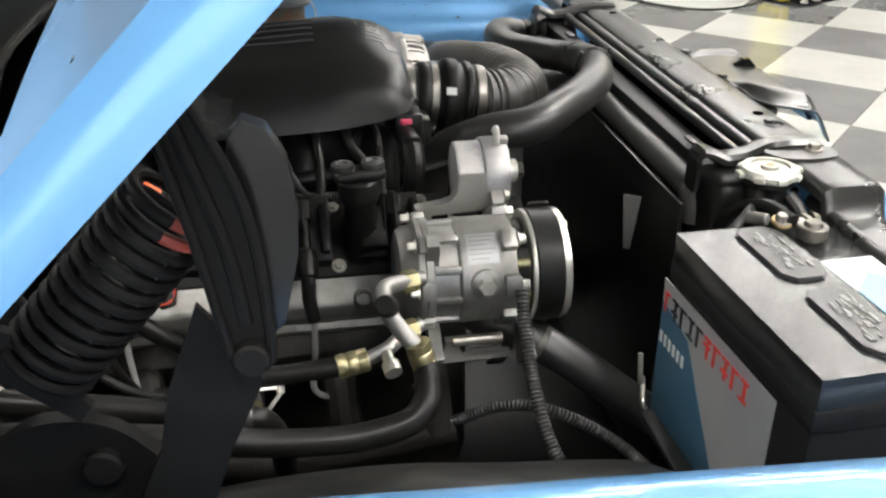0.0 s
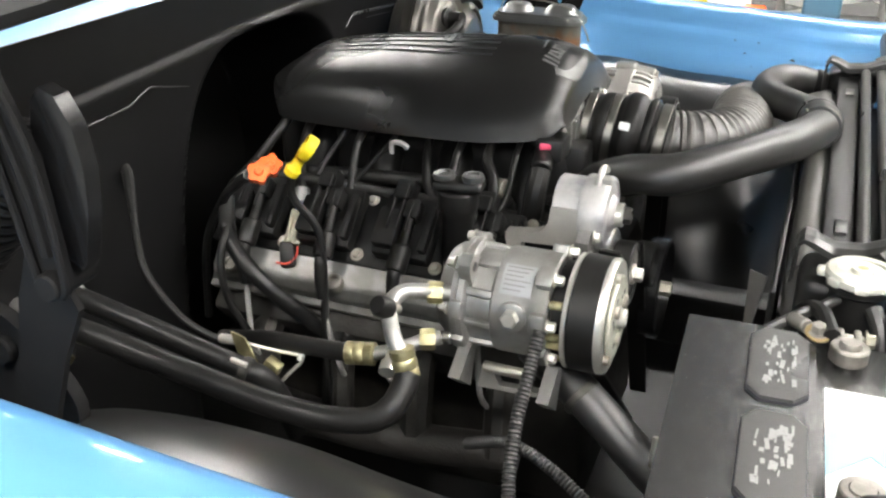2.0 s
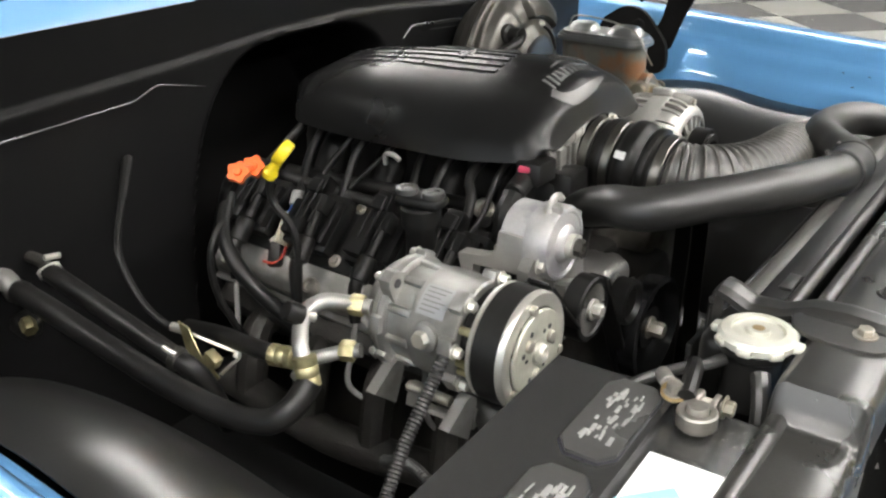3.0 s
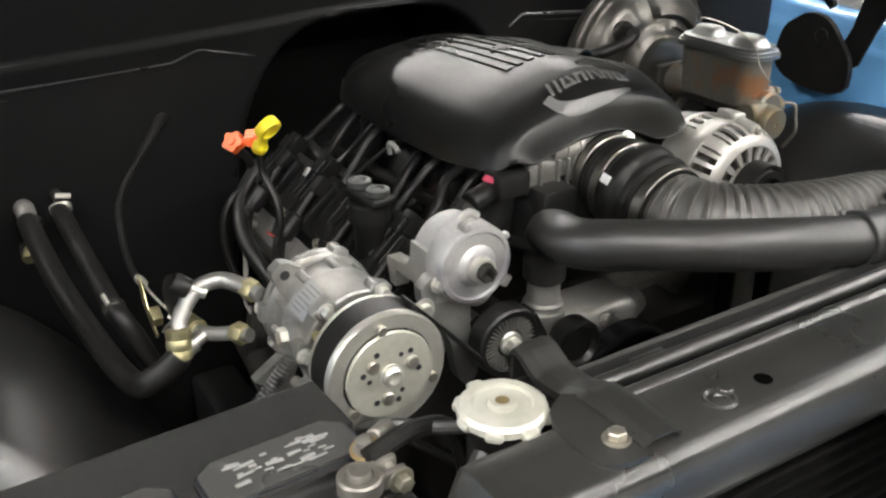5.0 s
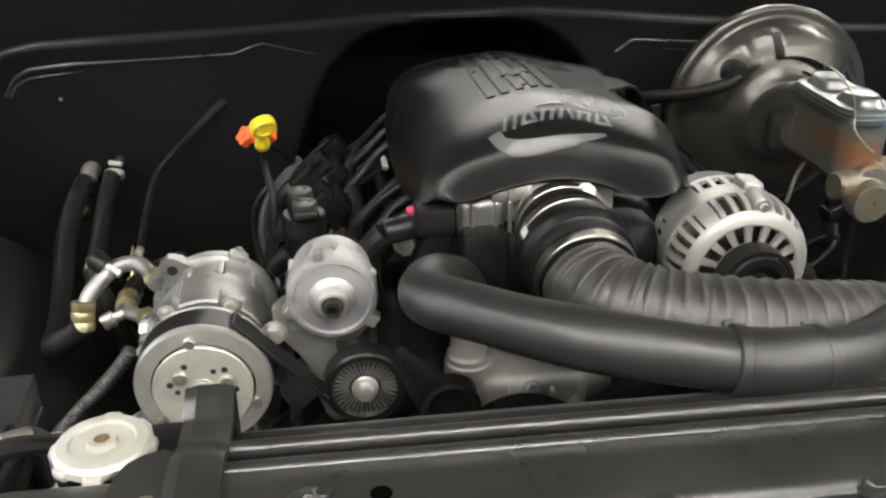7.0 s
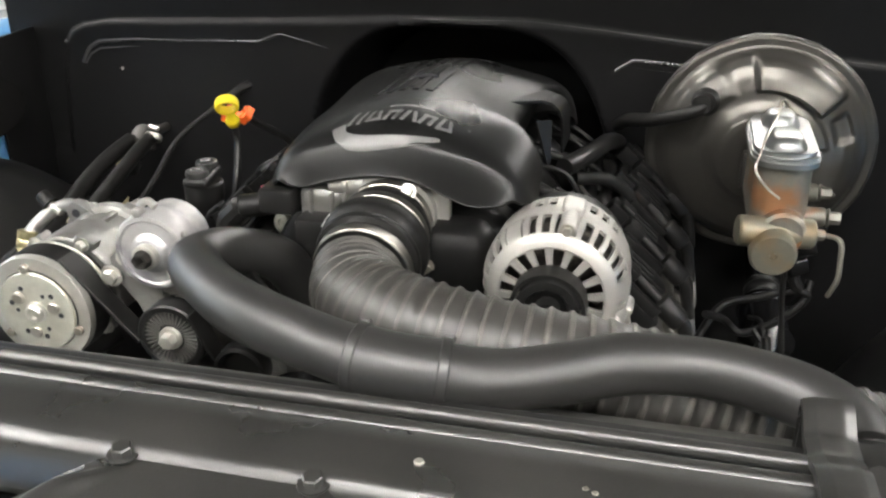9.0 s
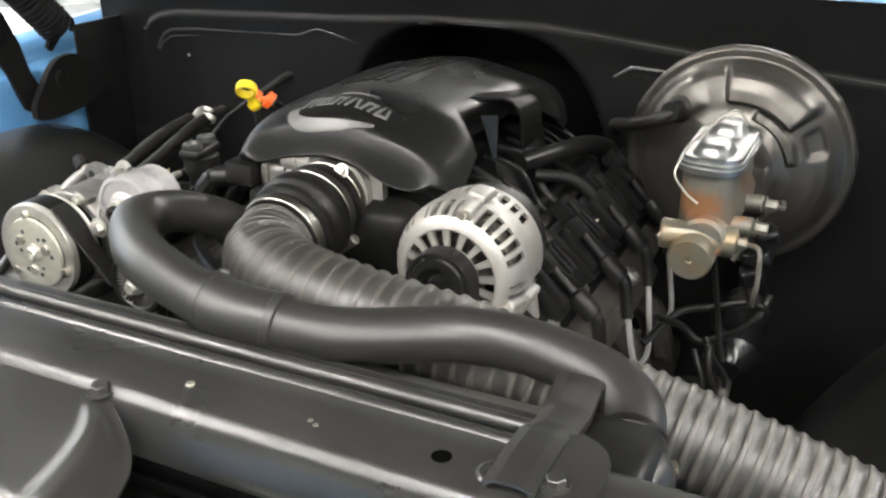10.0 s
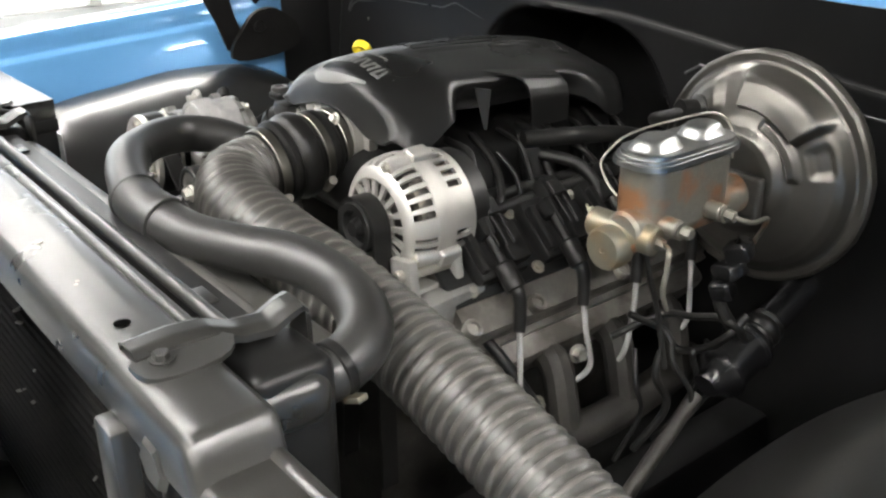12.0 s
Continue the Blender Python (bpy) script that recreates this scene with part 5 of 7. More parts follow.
    pl = wpart("clutch_plate", lathe([(0, 0), (0.043, 0), (0.0445, 0.001), (0.0445, 0.0035), (0.0435, 0.0045), (0.0, 0.0045)], aim(c - ax * 0.0045, ax), 48), clutch_steel, e, "flat round clutch plate")
    for a in (20, 140, 260):
        d = Vector((0, math.cos(radians(a)), math.sin(radians(a))))
        spart("rivet", rod(c - ax * 0.001 + d * 0.0235, c + ax * 0.004 + d * 0.0235, 0.0066, 16), dull_steel, e, pl)
        for da, rr, sz in ((24, 0.029, 0.003), (-22, 0.029, 0.003), (40, 0.022, 0.0025)):
            g = Vector((0, math.cos(radians(a + da)), math.sin(radians(a + da))))
            spart("hole", lathe([(0, 0), (sz, 0), (sz, 0.0004), (0, 0.0004)], aim(c + g * rr + ax * 0.0001, ax), 12), label_black, e, pl)
        g = Vector((0, math.cos(radians(a + 78)), math.sin(radians(a + 78))))
        spart("stop", rod(c - ax * 0.008 + g * 0.0485, c + ax * 0.001 + g * 0.0485, 0.005, 14), dull_steel, e, pu)
    spart("hub_nut", lathe([(0.004, 0.0), (0.0120, 0.0), (0.0120, 0.0015), (0.0100, 0.0018), (0.0100, 0.006), (0.0082, 0.008), (0.0058, 0.008), (0.0048, 0.003), (0, 0.003)], aim(c, ax), 24), machined, e, pl)


def hard_line(pts, r, mat, nut_at, e, name="pipe"):
    p = wpart(name, tube(pts, r, 14, 8), mat, e)
    for n in nut_at:
        spart("nut", lathe([(0, -0.008), (0.0105, -0.008), (0.0115, -0.006), (0.0115, 0.006), (0.0105, 0.008), (0, 0.008)], aim(n[0], n[1]), 6), gold_zinc, e, p, "gold zinc nut")
    return p


def refrigerant_lines():
    e = thing("refrigerant_hose", (-0.46, -0.56, 0.87), "black refrigerant hoses with silver bends and gold crimped collars", "hose")
    hard_line([(-0.448, -0.478, 0.921), (-0.47, -0.488, 0.924), (-0.49, -0.505, 0.927), (-0.492, -0.53, 0.922), (-0.477, -0.553, 0.904), (-0.462, -0.561, 0.888)], 0.0085, cast_alu, [((-0.462, -0.483, 0.922), (1, 0.3, 0))], e)
    hard_line([(-0.452, -0.492, 0.876), (-0.472, -0.503, 0.872), (-0.49, -0.52, 0.868), (-0.515, -0.53, 0.863)], 0.0075, cast_alu, [((-0.465, -0.498, 0.874), (1, 0.4, 0))], e)
    col = [(0.0095, 0), (0.0125, 0.001), (0.0125, 0.009), (0.0115, 0.0105), (0.0125, 0.012), (0.0125, 0.020), (0.0115, 0.0215), (0.0125, 0.023), (0.0125, 0.031), (0.0095, 0.032)]
    wpart("collar", lathe([(0, 0)] + col + [(0, 0.032)], aim((-0.466, -0.560, 0.899), (0.28, -0.12, -1)), 10), gold_zinc, e, "gold crimped collar")
    wpart("collar", lathe([(0, 0)] + col + [(0, 0.032)], aim((-0.510, -0.529, 0.864), (-1, -0.12, -0.12)), 10), gold_zinc, e, "gold crimped collar")
    big = [(-0.457, -0.563, 0.874), (-0.458, -0.574, 0.864), (-0.462, -0.592, 0.852), (-0.480, -0.604, 0.840), (-0.522, -0.610, 0.834), (-0.565, -0.616, 0.838), (-0.61, -0.622, 0.847), (-0.656, -0.629, 0.861), (-0.703, -0.634, 0.873), (-0.770, -0.637, 0.886), (-0.835, -0.637, 0.893)]
    wpart("hose", tube(big, 0.0130, 18, 8), rubber, e)
    wpart("hose", tube([(-0.54, -0.533, 0.861), (-0.585, -0.530, 0.856), (-0.64, -0.520, 0.846), (-0.72, -0.500, 0.82)], 0.010, 12, 6), rubber, e)
    wpart("service_port", lathe([(0, 0), (0.006, 0), (0.006, 0.012), (0.009, 0.013), (0.009, 0.025), (0, 0.025)], aim((-0.492, -0.527, 0.868), (0.2, -1, -0.4)), 14), machined, e)
    wpart("valve_cap", lathe([(0, 0), (0.011, 0), (0.011, 0.014), (0.009, 0.018), (0, 0.018)], aim((-0.490, -0.538, 0.926), (-0.25, -0.75, 0.6)), 14), rubber, e, "black plastic valve cap")
    wpart("valve_stem", rod((-0.486, -0.522, 0.918), (-0.491, -0.540, 0.928), 0.0055, 12), machined, e)


def heater_hoses():
    e = thing("heater_hose", (-0.84, -0.62, 0.9), "black heater hoses clamped to pipes on the firewall", "hose")
    for a, path in (((-0.853, -0.635, 0.898), None), ((-0.834, -0.596, 0.905), [(-0.834, -0.598, 0.902), (-0.78, -0.597, 0.891), (-0.70, -0.593, 0.871), (-0.631, -0.589, 0.853), (-0.612, -0.584, 0.843), (-0.602, -0.572, 0.815), (-0.597, -0.555, 0.76)])):
        if path:
            wpart("hose", tube(path, 0.0115, 14, 8), rubber, e)
        v = Vector(a)
        if path:
            wpart("pipe", tube([(-0.880, v.y + 0.002, v.z + 0.002), (-0.856, v.y + 0.002, v.z + 0.003), v, v + Vector((0.01, 0, -0.02))], 0.0072, 12, 5), cast_iron, e)
            c = wpart("clamp", ring(0.0138, 0.011, 0.010, aim(v + Vector((-0.004, 0, 0.000)), (0.6, 0.0, -0.7)), 20), machined, e, "bright steel clamp")
            spart("clamp_screw", rod(v + Vector((0.000, -0.004, 0.0145)), v + Vector((0.004, 0.014, 0.0125)), 0.0036, 10), machined, e, c)
        else:
            wpart("elbow", tube([(-0.880, v.y, v.z - 0.004), (-0.864, v.y, v.z + 0.000), (-0.852, v.y, v.z - 0.006), (-0.842, v.y, v.z - 0.014)], 0.0125, 14, 5), dull_grey, e, "dull grey pipe elbow")
            wpart("clamp", ring(0.0142, 0.011, 0.009, aim((-0.838, -0.634, 0.8905), (0.75, 0.1, -0.45)), 20), dark_band, e)
    c = wpart("clamp", ring(0.0135, 0.010, 0.010, aim((-0.633, -0.589, 0.8535), (1, 0.1, -0.30)), 20), dark_band, e)
    spart("clamp_screw", rod((-0.640, -0.596, 0.866), (-0.622, -0.595, 0.862), 0.0030, 10), machined, e, c)


def tensioner():
    e = thing("belt_tensioner", (-0.33, -0.30, 0.93), "silver cast belt tensioner on an aluminium bracket with ribbed idler", "tensioner")
    c = Vector((-0.309, -0.300, 0.958))
    m = aim(c - X * 0.076, X)
    b = wpart("body", lathe([(0, 0), (0.036, 0), (0.038, 0.002), (0.038, 0.030), (0.041, 0.031), (0.042, 0.033), (0.042, 0.056), (0.040, 0.060), (0.036, 0.061), (0.034, 0.059), (0.022, 0.060), (0.018, 0.064), (0.015, 0.066), (0, 0.066)], m, 44), mottled_cast, e)
    wpart("hook", tube([(-0.338, -0.316, 0.995), (-0.337, -0.310, 1.007), (-0.336, -0.301, 1.011), (-0.335, -0.293, 1.006)], 0.0042, 8, 6), cast_bright, e)
    spart("collar", lathe([(0.010, 0.066), (0.0135, 0.066), (0.0135, 0.074), (0.012, 0.075), (0.010, 0.075), (0.010, 0.066)], m, 24), machined, e, b)
    spart("stud", lathe([(0, 0.066), (0.0098, 0.066), (0.0098, 0.080), (0.009, 0.083), (0.0062, 0.083), (0.0055, 0.072), (0, 0.072)], m, 6), cast_iron, e, b, "dark hexagon stud")
    arm = plate(soften([(-0.040, 0.004), (-0.026, -0.034), (-0.002, -0.050), (0.014, -0.054), (0.026, -0.046), (0.040, -0.026), (0.040, 0.004)], 1), 0.014, aim(c - X * 0.042, X, (0, 0, 1)), 0.003)
    wpart("arm", arm, cast_alu, e)
    for a, sz in ((104, (0.014, 0.010, 0.010)), (-36, (0.014, 0.012, 0.014)), (30, (0.008, 0.006, 0.008))):
        d = Vector((0, math.cos(radians(a)), math.sin(radians(a))))
        wpart("lug", rbox(sz, Matrix.Translation(c - X * 0.022 + d * 0.044) @ Matrix.Rotation(radians(a), 4, "X"), 0.003), cast_bright, e)
    # bracket that carries the compressor and the tensioner: column, flared strip with two legs, and a lower lobe
    face = Matrix(((1, 0, 0, 0), (0, 0, -1, -0.324), (0, 1, 0, 0), (0, 0, 0, 1)))
    br = wpart("bracket", plate([(-0.436, 0.934), (-0.436, 0.927), (-0.430, 0.905), (-0.418, 0.905), (-0.417, 0.925), (-0.346, 0.928), (-0.344, 0.908), (-0.337, 0.908), (-0.335, 0.936), (-0.352, 0.941),
                               (-0.354, 0.972), (-0.384, 0.972), (-0.387, 0.951), (-0.394, 0.942), (-0.404, 0.938)], 0.016, face, 0.002), cast_bright, e, "cast aluminium mounting bracket")
    lobe = plate(soften([(-0.022, 0.02), (0.020, 0.026), (0.036, 0.0), (0.034, -0.05), (0.048, -0.10), (0.034, -0.120), (0.018, -0.10), (0.012, -0.05), (-0.020, -0.010)], 1), 0.014, aim((-0.350, -0.335, 0.930), X), 0.004)
    spart("lower_lobe", lobe, cast_alu, e, br)
    spart("mount_bolt", bolt((-0.334, -0.356, 0.922), X, 0.0085), machined, e, br)
    spart("mount_bolt", bolt((-0.334, -0.338, 0.945), X, 0.0065), machined, e, br)
    # idler
    i = Vector((-0.298, -0.275, 0.875))
    prof = [(0.008, 0), (0.036, 0), (0.038, 0.002), (0.038, 0.022), (0.036, 0.024), (0.031, 0.024), (0.028, 0.020), (0.014, 0.019), (0.012, 0.021), (0.008, 0.021), (0.008, 0)]
    p = wpart("idler_pulley", lathe(prof, aim(i - X * 0.024, X), 44), dark_plastic, e, "ribbed black plastic idler pulley")
    for k in range(36):
        a = 2 * math.pi * k / 36
        d = Vector((0, math.cos(a), math.sin(a)))
        bm = rbox((0.003, 0.019, 0.0016), Matrix.Translation(i - X * 0.0030 + d * 0.0245) @ Matrix.Rotation(a, 4, "X"), 0)
        spart("idler_rib", bm, shroud_grey, e, p)
    spart("idler_washer", ring(0.0125, 0.004, 0.003, aim(i - X * 0.004, X), 28), machined, e, p)
    spart("idler_bolt", bolt(i - X * 0.001, X, 0.0085, h=0.010), machined, e, p)


def drive_belt():
    """Ribbed belt round the compressor and idler, off towards the crank."""
    e = thing("drive_belt", (-0.30, -0.3, 0.85), "black ribbed drive belt between the pulleys", "belt")
    bm = bmesh.new()
    for a, b in (((-0.389, 0.955), (-0.310, 0.868)), ((-0.250, 0.905), (-0.10, 0.60)), ((-0.43, 0.836), (-0.20, 0.62))):
        a, b = Vector((-0.306, *a)), Vector((-0.306, *b))
        d = (b - a)
        ang = math.atan2(d.z, d.y)
        rbox((0.024, d.length, 0.0045), Matrix.Translation((a + b) / 2) @ Matrix.Rotation(ang, 4, "X"), 0.001, 1, bm)
    wpart("belt", bm, rubber, e)


def alternator():
    e = thing("alternator", (-0.40, 0.109, 0.96), "silver cast alternator with slotted housing on an aluminium bracket", "alternator")
    c = Vector((-0.352, 0.110, 0.941))
    n = 160
    # meridian of the casting: radius, distance behind the face, and what is cut out of the band that follows
    prof = [(0.014, -0.004, ""), (0.028, 0.0, ""), (0.033, 0.0, "spoke"), (0.042, 0.001, "spoke"), (0.0520, 0.002, ""), (0.0540, 0.001, ""), (0.0575, 0.002, ""), (0.0635, 0.0045, ""), (0.0668, 0.0085, "slot"),
            (0.071, 0.015, "slot"), (0.0740, 0.024, "slot"), (0.0748, 0.035, ""), (0.0758, 0.037, ""), (0.0758, 0.047, ""), (0.0748, 0.049, ""), (0.0742, 0.058, ""), (0.0742, 0.062, "rear"), (0.0736, 0.082, ""), (0.071, 0.093, "")]

    def shell(rows):
        b = bmesh.new()
        g = [[b.verts.new(c + Vector((-h, 0.97 * r * math.cos(2 * math.pi * k / n), 0.97 * r * math.sin(2 * math.pi * k / n)))) for k in range(n)] for r, h, _ in rows]
        fs = []
        for i in range(len(rows) - 1):
            cut = rows[i][2]
            for k in range(n):
                if cut == "spoke" and k % 10 > 3 or cut == "slot" and k % 5 > 1 and k % 53 > 5 or cut == "rear" and k % 5 > 1 and k % 53 > 14:
                    continue
                j = (k + 1) % n
                fs.append(b.faces.new((g[i][k], g[i][j], g[i + 1][j], g[i + 1][k])))
        for v in [v for v in b.verts if not v.link_faces]:
            b.verts.remove(v)
        bmesh.ops.recalc_face_normals(b, faces=fs)
        b.normal_update()
        bmesh.ops.solidify(b, geom=fs, thickness=0.0045)
        return b
    wpart("front_housing", shell(prof[:13]), alternator_cast, e, "slotted cast front housing", 40)
    b = wpart("rear_housing", shell(prof[12:]), alternator_cast, e, "slotted cast rear housing", 40)
    wpart("stator", lathe([(0, 0), (0.058, 0), (0.061, 0.01), (0.063, 0.062), (0.060, 0.070), (0.052, 0.072), (0.050, 0.050), (0, 0.050)], aim(c - X * 0.094, X), 40), winding, e, "dark windings behind the slots")
    wpart("end_cap", lathe([(0, 0), (0.055, 0), (0.064, 0.006), (0.066, 0.030), (0, 0.030)], aim(c - X * 0.125, X), 40), dark_plastic, e, "black plastic end cap")
    for a in (80, 215, 335):
        d = Vector((0, math.cos(radians(a)), math.sin(radians(a))))
        lug = wpart("lug", rod(c - X * 0.064 + d * 0.073, c - X * 0.010 + d * 0.066, 0.0095, 14), alternator_cast, e)
        spart("bolt", bolt(c - X * 0.010 + d * 0.068, X, 0.0048), dull_steel, e, lug)
    for a in (80, 215, 335):
        d = Vector((0, math.cos(radians(a)), math.sin(radians(a))))
        wpart("boss", rbox((0.030, 0.022, 0.012), Matrix.Translation(c - X * 0.052 + d * 0.076) @ Matrix.Rotation(radians(a - 90), 4, "X"), 0.004, 3), alternator_cast, e)
    prof = [(0, 0), (0.030, 0), (0.031, 0.001)]
    for k in range(6):
        h = 0.003 + k * 0.0036
        prof += [(0.028, h), (0.030, h + 0.0018), (0.028, h + 0.0034)]
    prof += [(0.031, 0.026), (0.030, 0.028), (0.022, 0.028), (0.018, 0.020), (0.012, 0.020), (0.009, 0.030), (0, 0.030)]
    wpart("pulley", lathe(prof, aim(c + X * 0.002, X), 40), dark_plastic, e, "black grooved pulley")
    # stepped cast mount with a clamp boss and bolts
    br = wpart("mount", rbox((0.085, 0.075, 0.055), pose(-0.395, 0.170, 0.846, 0, 0, 4), 0.005), cast_alu, e, "cast aluminium alternator mount")
    spart("mount_ledge", rbox((0.100, 0.045, 0.010), pose(-0.398, 0.155, 0.874, 0, 0, 4), 0.003, 2), cast_bright, e, br)
    spart("mount_ear", rbox((0.014, 0.036, 0.050), pose(-0.352, 0.166, 0.890, 8, 0, 4), 0.004, 2), cast_bright, e, br)
    spart("mount_ear", rbox((0.014, 0.030, 0.045), pose(-0.415, 0.170, 0.892, 8, 0, 4), 0.004, 2), cast_bright, e, br)
    spart("pivot_bolt", rod((-0.425, 0.172, 0.897), (-0.338, 0.168, 0.897), 0.0075, 14), dull_steel, e, br)
    spart("mount_bolt", bolt((-0.350, 0.190, 0.852), (1, 0.2, 0), 0.007), dull_steel, e, br)
    # belt round the pulley, down towards the crank
    bt = thing("drive_belt", (-0.335, 0.11, 0.93), "black ribbed alternator drive belt", "belt")
    pts = [(0.145, 0.60), (0.1425, 0.80)] + [(c.y + 0.0325 * math.cos(radians(q)), c.z + 0.0325 * math.sin(radians(q))) for q in range(0, 181, 12)] + [(0.0775, 0.80), (0.06, 0.60)]
    b3 = bmesh.new()
    rows = []
    for y, z in pts:
        rows.append([b3.verts.new((x, y, z)) for x in (c.x + 0.004, c.x + 0.027)])
    fs = [b3.faces.new((p[0], p[1], q[1], q[0])) for p, q in zip(rows, rows[1:])]
    b3.normal_update()
    bmesh.ops.solidify(b3, geom=fs, thickness=0.004)
    wpart("belt", b3, rubber, bt)


compressor()
refrigerant_lines()
heater_hoses()
tensioner()
drive_belt()
alternator()


# ---- brakes and steering ----
def brake_booster():
    e = thing("brake_booster", (-0.80, 0.32, 0.972), "round dark metallic brake booster on the firewall", "brake booster")
    c = Vector((-0.785, 0.32, 0.970))

    def f(u, v):
        a = 2 * math.pi * v
        prof = [(0.0, 0.062), (0.046, 0.062), (0.054, 0.060), (0.062, 0.053), (0.072, 0.047), (0.086, 0.0425), (0.100, 0.037), (0.113, 0.0295), (0.122, 0.0215), (0.129, 0.012), (0.132, 0.010), (0.140, 0.009), (0.144, 0.006), (0.1445, -0.004), (0.139, -0.010), (0.130, -0.03), (0.10, -0.065), (0.0, -0.07)]
        k = u * (len(prof) - 1)
        i = int(min(k, len(prof) - 2))
        r, h = (prof[i][j] + (prof[i + 1][j] - prof[i][j]) * (k - i) for j in (0, 1))
        # raised and sunk sectors pressed into the front shell
        if 0.055 < r < 0.128 and h > 0:
            g = math.degrees(a) % 360
            s = smooth01(37, 43, g) * smooth01(101, 96, g)
            h += 0.014 * s * smooth01(0.081, 0.087, r) * smooth01(0.129, 0.118, r)
            h += 0.005 * smooth01(112, 122, g) * smooth01(178, 165, g) * smooth01(0.078, 0.090, r) * smooth01(0.129, 0.118, r)
            # stepped rib round the hub, from the top sector down to the side
            h += 0.006 * smooth01(6, 14, g) * smooth01(76, 68, g) * smooth01(0.066, 0.070, r) * smooth01(0.082, 0.077, r)
            # small rounded pocket beside the hub
            h -= 0.006 * smooth01(9, 16, g) * smooth01(34, 27, g) * smooth01(0.088, 0.095, r) * smooth01(0.117, 0.109, r)
        if r > 0.1395 and abs(h) < 0.02:
            r += 0.0009 * smooth01(0.90, 0.97, math.sin(a * 12))
        return c + Vector((h, r * math.cos(a), r * math.sin(a)))
    wpart("shell", sheet(f, 100, 240), booster_grey, e, "", 45)
    v = Vector((-0.745, 0.248, 1.035))
    p = wpart("check_valve", lathe([(0, -0.01), (0.018, -0.01), (0.018, 0.004), (0.013, 0.008), (0.012, 0.03), (0, 0.03)], aim(v, (1, -0.2, 0.1)), 20), rubber, e, "black rubber check valve")
    spart("vacuum_hose", tube([v + Vector((0.022, 0, 0)), v + Vector((0.026, -0.022, -0.010)), v + Vector((0.006, -0.060, -0.026)), v + Vector((-0.05, -0.095, -0.045)), v + Vector((-0.12, -0.115, -0.075))], 0.009, 12, 6), rubber, e, p)


BAIL = [(-0.683, 0.345, 1.010), (-0.679, 0.342, 1.045), (-0.660, 0.330, 1.0635), (-0.60, 0.320, 1.0635), (-0.548, 0.307, 1.056), (-0.526, 0.300, 1.042), (-0.516, 0.297, 1.027), (-0.513, 0.310, 1.010), (-0.514, 0.324, 0.999)]


def master_cylinder():
    e = thing("master_cylinder", (-0.6, 0.332, 0.98), "rusty iron brake master cylinder with a bright steel lid", "master cylinder")
    c = Vector((-0.604, 0.328, 0.0))
    out = []
    for sx, sy in ((1, 1), (-1, 1), (-1, -1), (1, -1)):
        for k in range(5):
            a = math.pi / 2 * k / 4
            q = {(1, 1): a, (-1, 1): a + math.pi / 2, (-1, -1): a + math.pi, (1, -1): a + 1.5 * math.pi}[(sx, sy)]
            out.append((sx * 0.050 + 0.028 * math.cos(q), sy * 0.010 + 0.028 * math.sin(q)))
    big = [(x * 1.05, y * 0.94) for x, y in out]
    wpart("reservoir", plate([(x * 0.93, y * 0.80) for x, y in out], 0.072, pose(c.x, c.y, 0.958), 0.004), rusty_iron, e)
    wpart("bore", rod((-0.73, 0.333, 0.958), (-0.515, 0.333, 0.958), 0.024, 24), rusty_iron, e)
    wpart("flange", rbox((0.014, 0.074, 0.052), pose(-0.716, 0.333, 0.958), 0.006, 3), cast_iron, e)
    lid = bmesh.new()
    for z, s, th in ((1.028, 1.0, 0.006), (1.034, 0.96, 0.004), (1.038, 0.90, 0.005)):
        plate([(x * s, y * s) for x, y in big], th, pose(c.x, c.y, z), 0.0016, lid)
    lidp = wpart("lid", lid, lid_steel, e, "bright pressed steel lid")
    for x, lx, ly in ((-0.643, 0.029, 0.022), (-0.565, 0.033, 0.023)):
        def dome(u, v, x=x, lx=lx, ly=ly):
            a, b = 2 * u - 1, 2 * v - 1
            r = (abs(a) ** 3.2 + abs(b) ** 3.2) ** (1 / 3.2)
            k = max(abs(a), abs(b)) / max(r, 1e-6)
            return Vector((x + lx * a * k, 0.328 + ly * b * k, 1.0415 + 0.012 * smooth01(1.0, 0.62, max(abs(a), abs(b))) + 0.0035 * (1 - a * a) * (1 - b * b)))
        spart("lid_dome", sheet(dome, 20, 16), lid_steel, e, lidp, "", 60)
    wpart("bail_wire", tube(BAIL, 0.0013, 8, 6), dull_steel, e)
    for x, y, z in ((-0.555, 0.366, 0.966), (-0.63, 0.366, 0.966)):
        p = wpart("port", rod((x, y - 0.012, z), (x, y + 0.012, z), 0.0105, 16), rusty_iron, e)
        spart("port_nut", bolt((x, y + 0.014, z), (0, 1, 0), 0.007, h=0.012), rusty_iron, e, p)
    wpart("brake_pipe", tube([(-0.63, 0.390, 0.966), (-0.642, 0.397, 0.960), (-0.662, 0.397, 0.953), (-0.70, 0.39, 0.945), (-0.73, 0.36, 0.90), (-0.72, 0.34, 0.85)], 0.0028, 8, 6), rusty_iron, e)


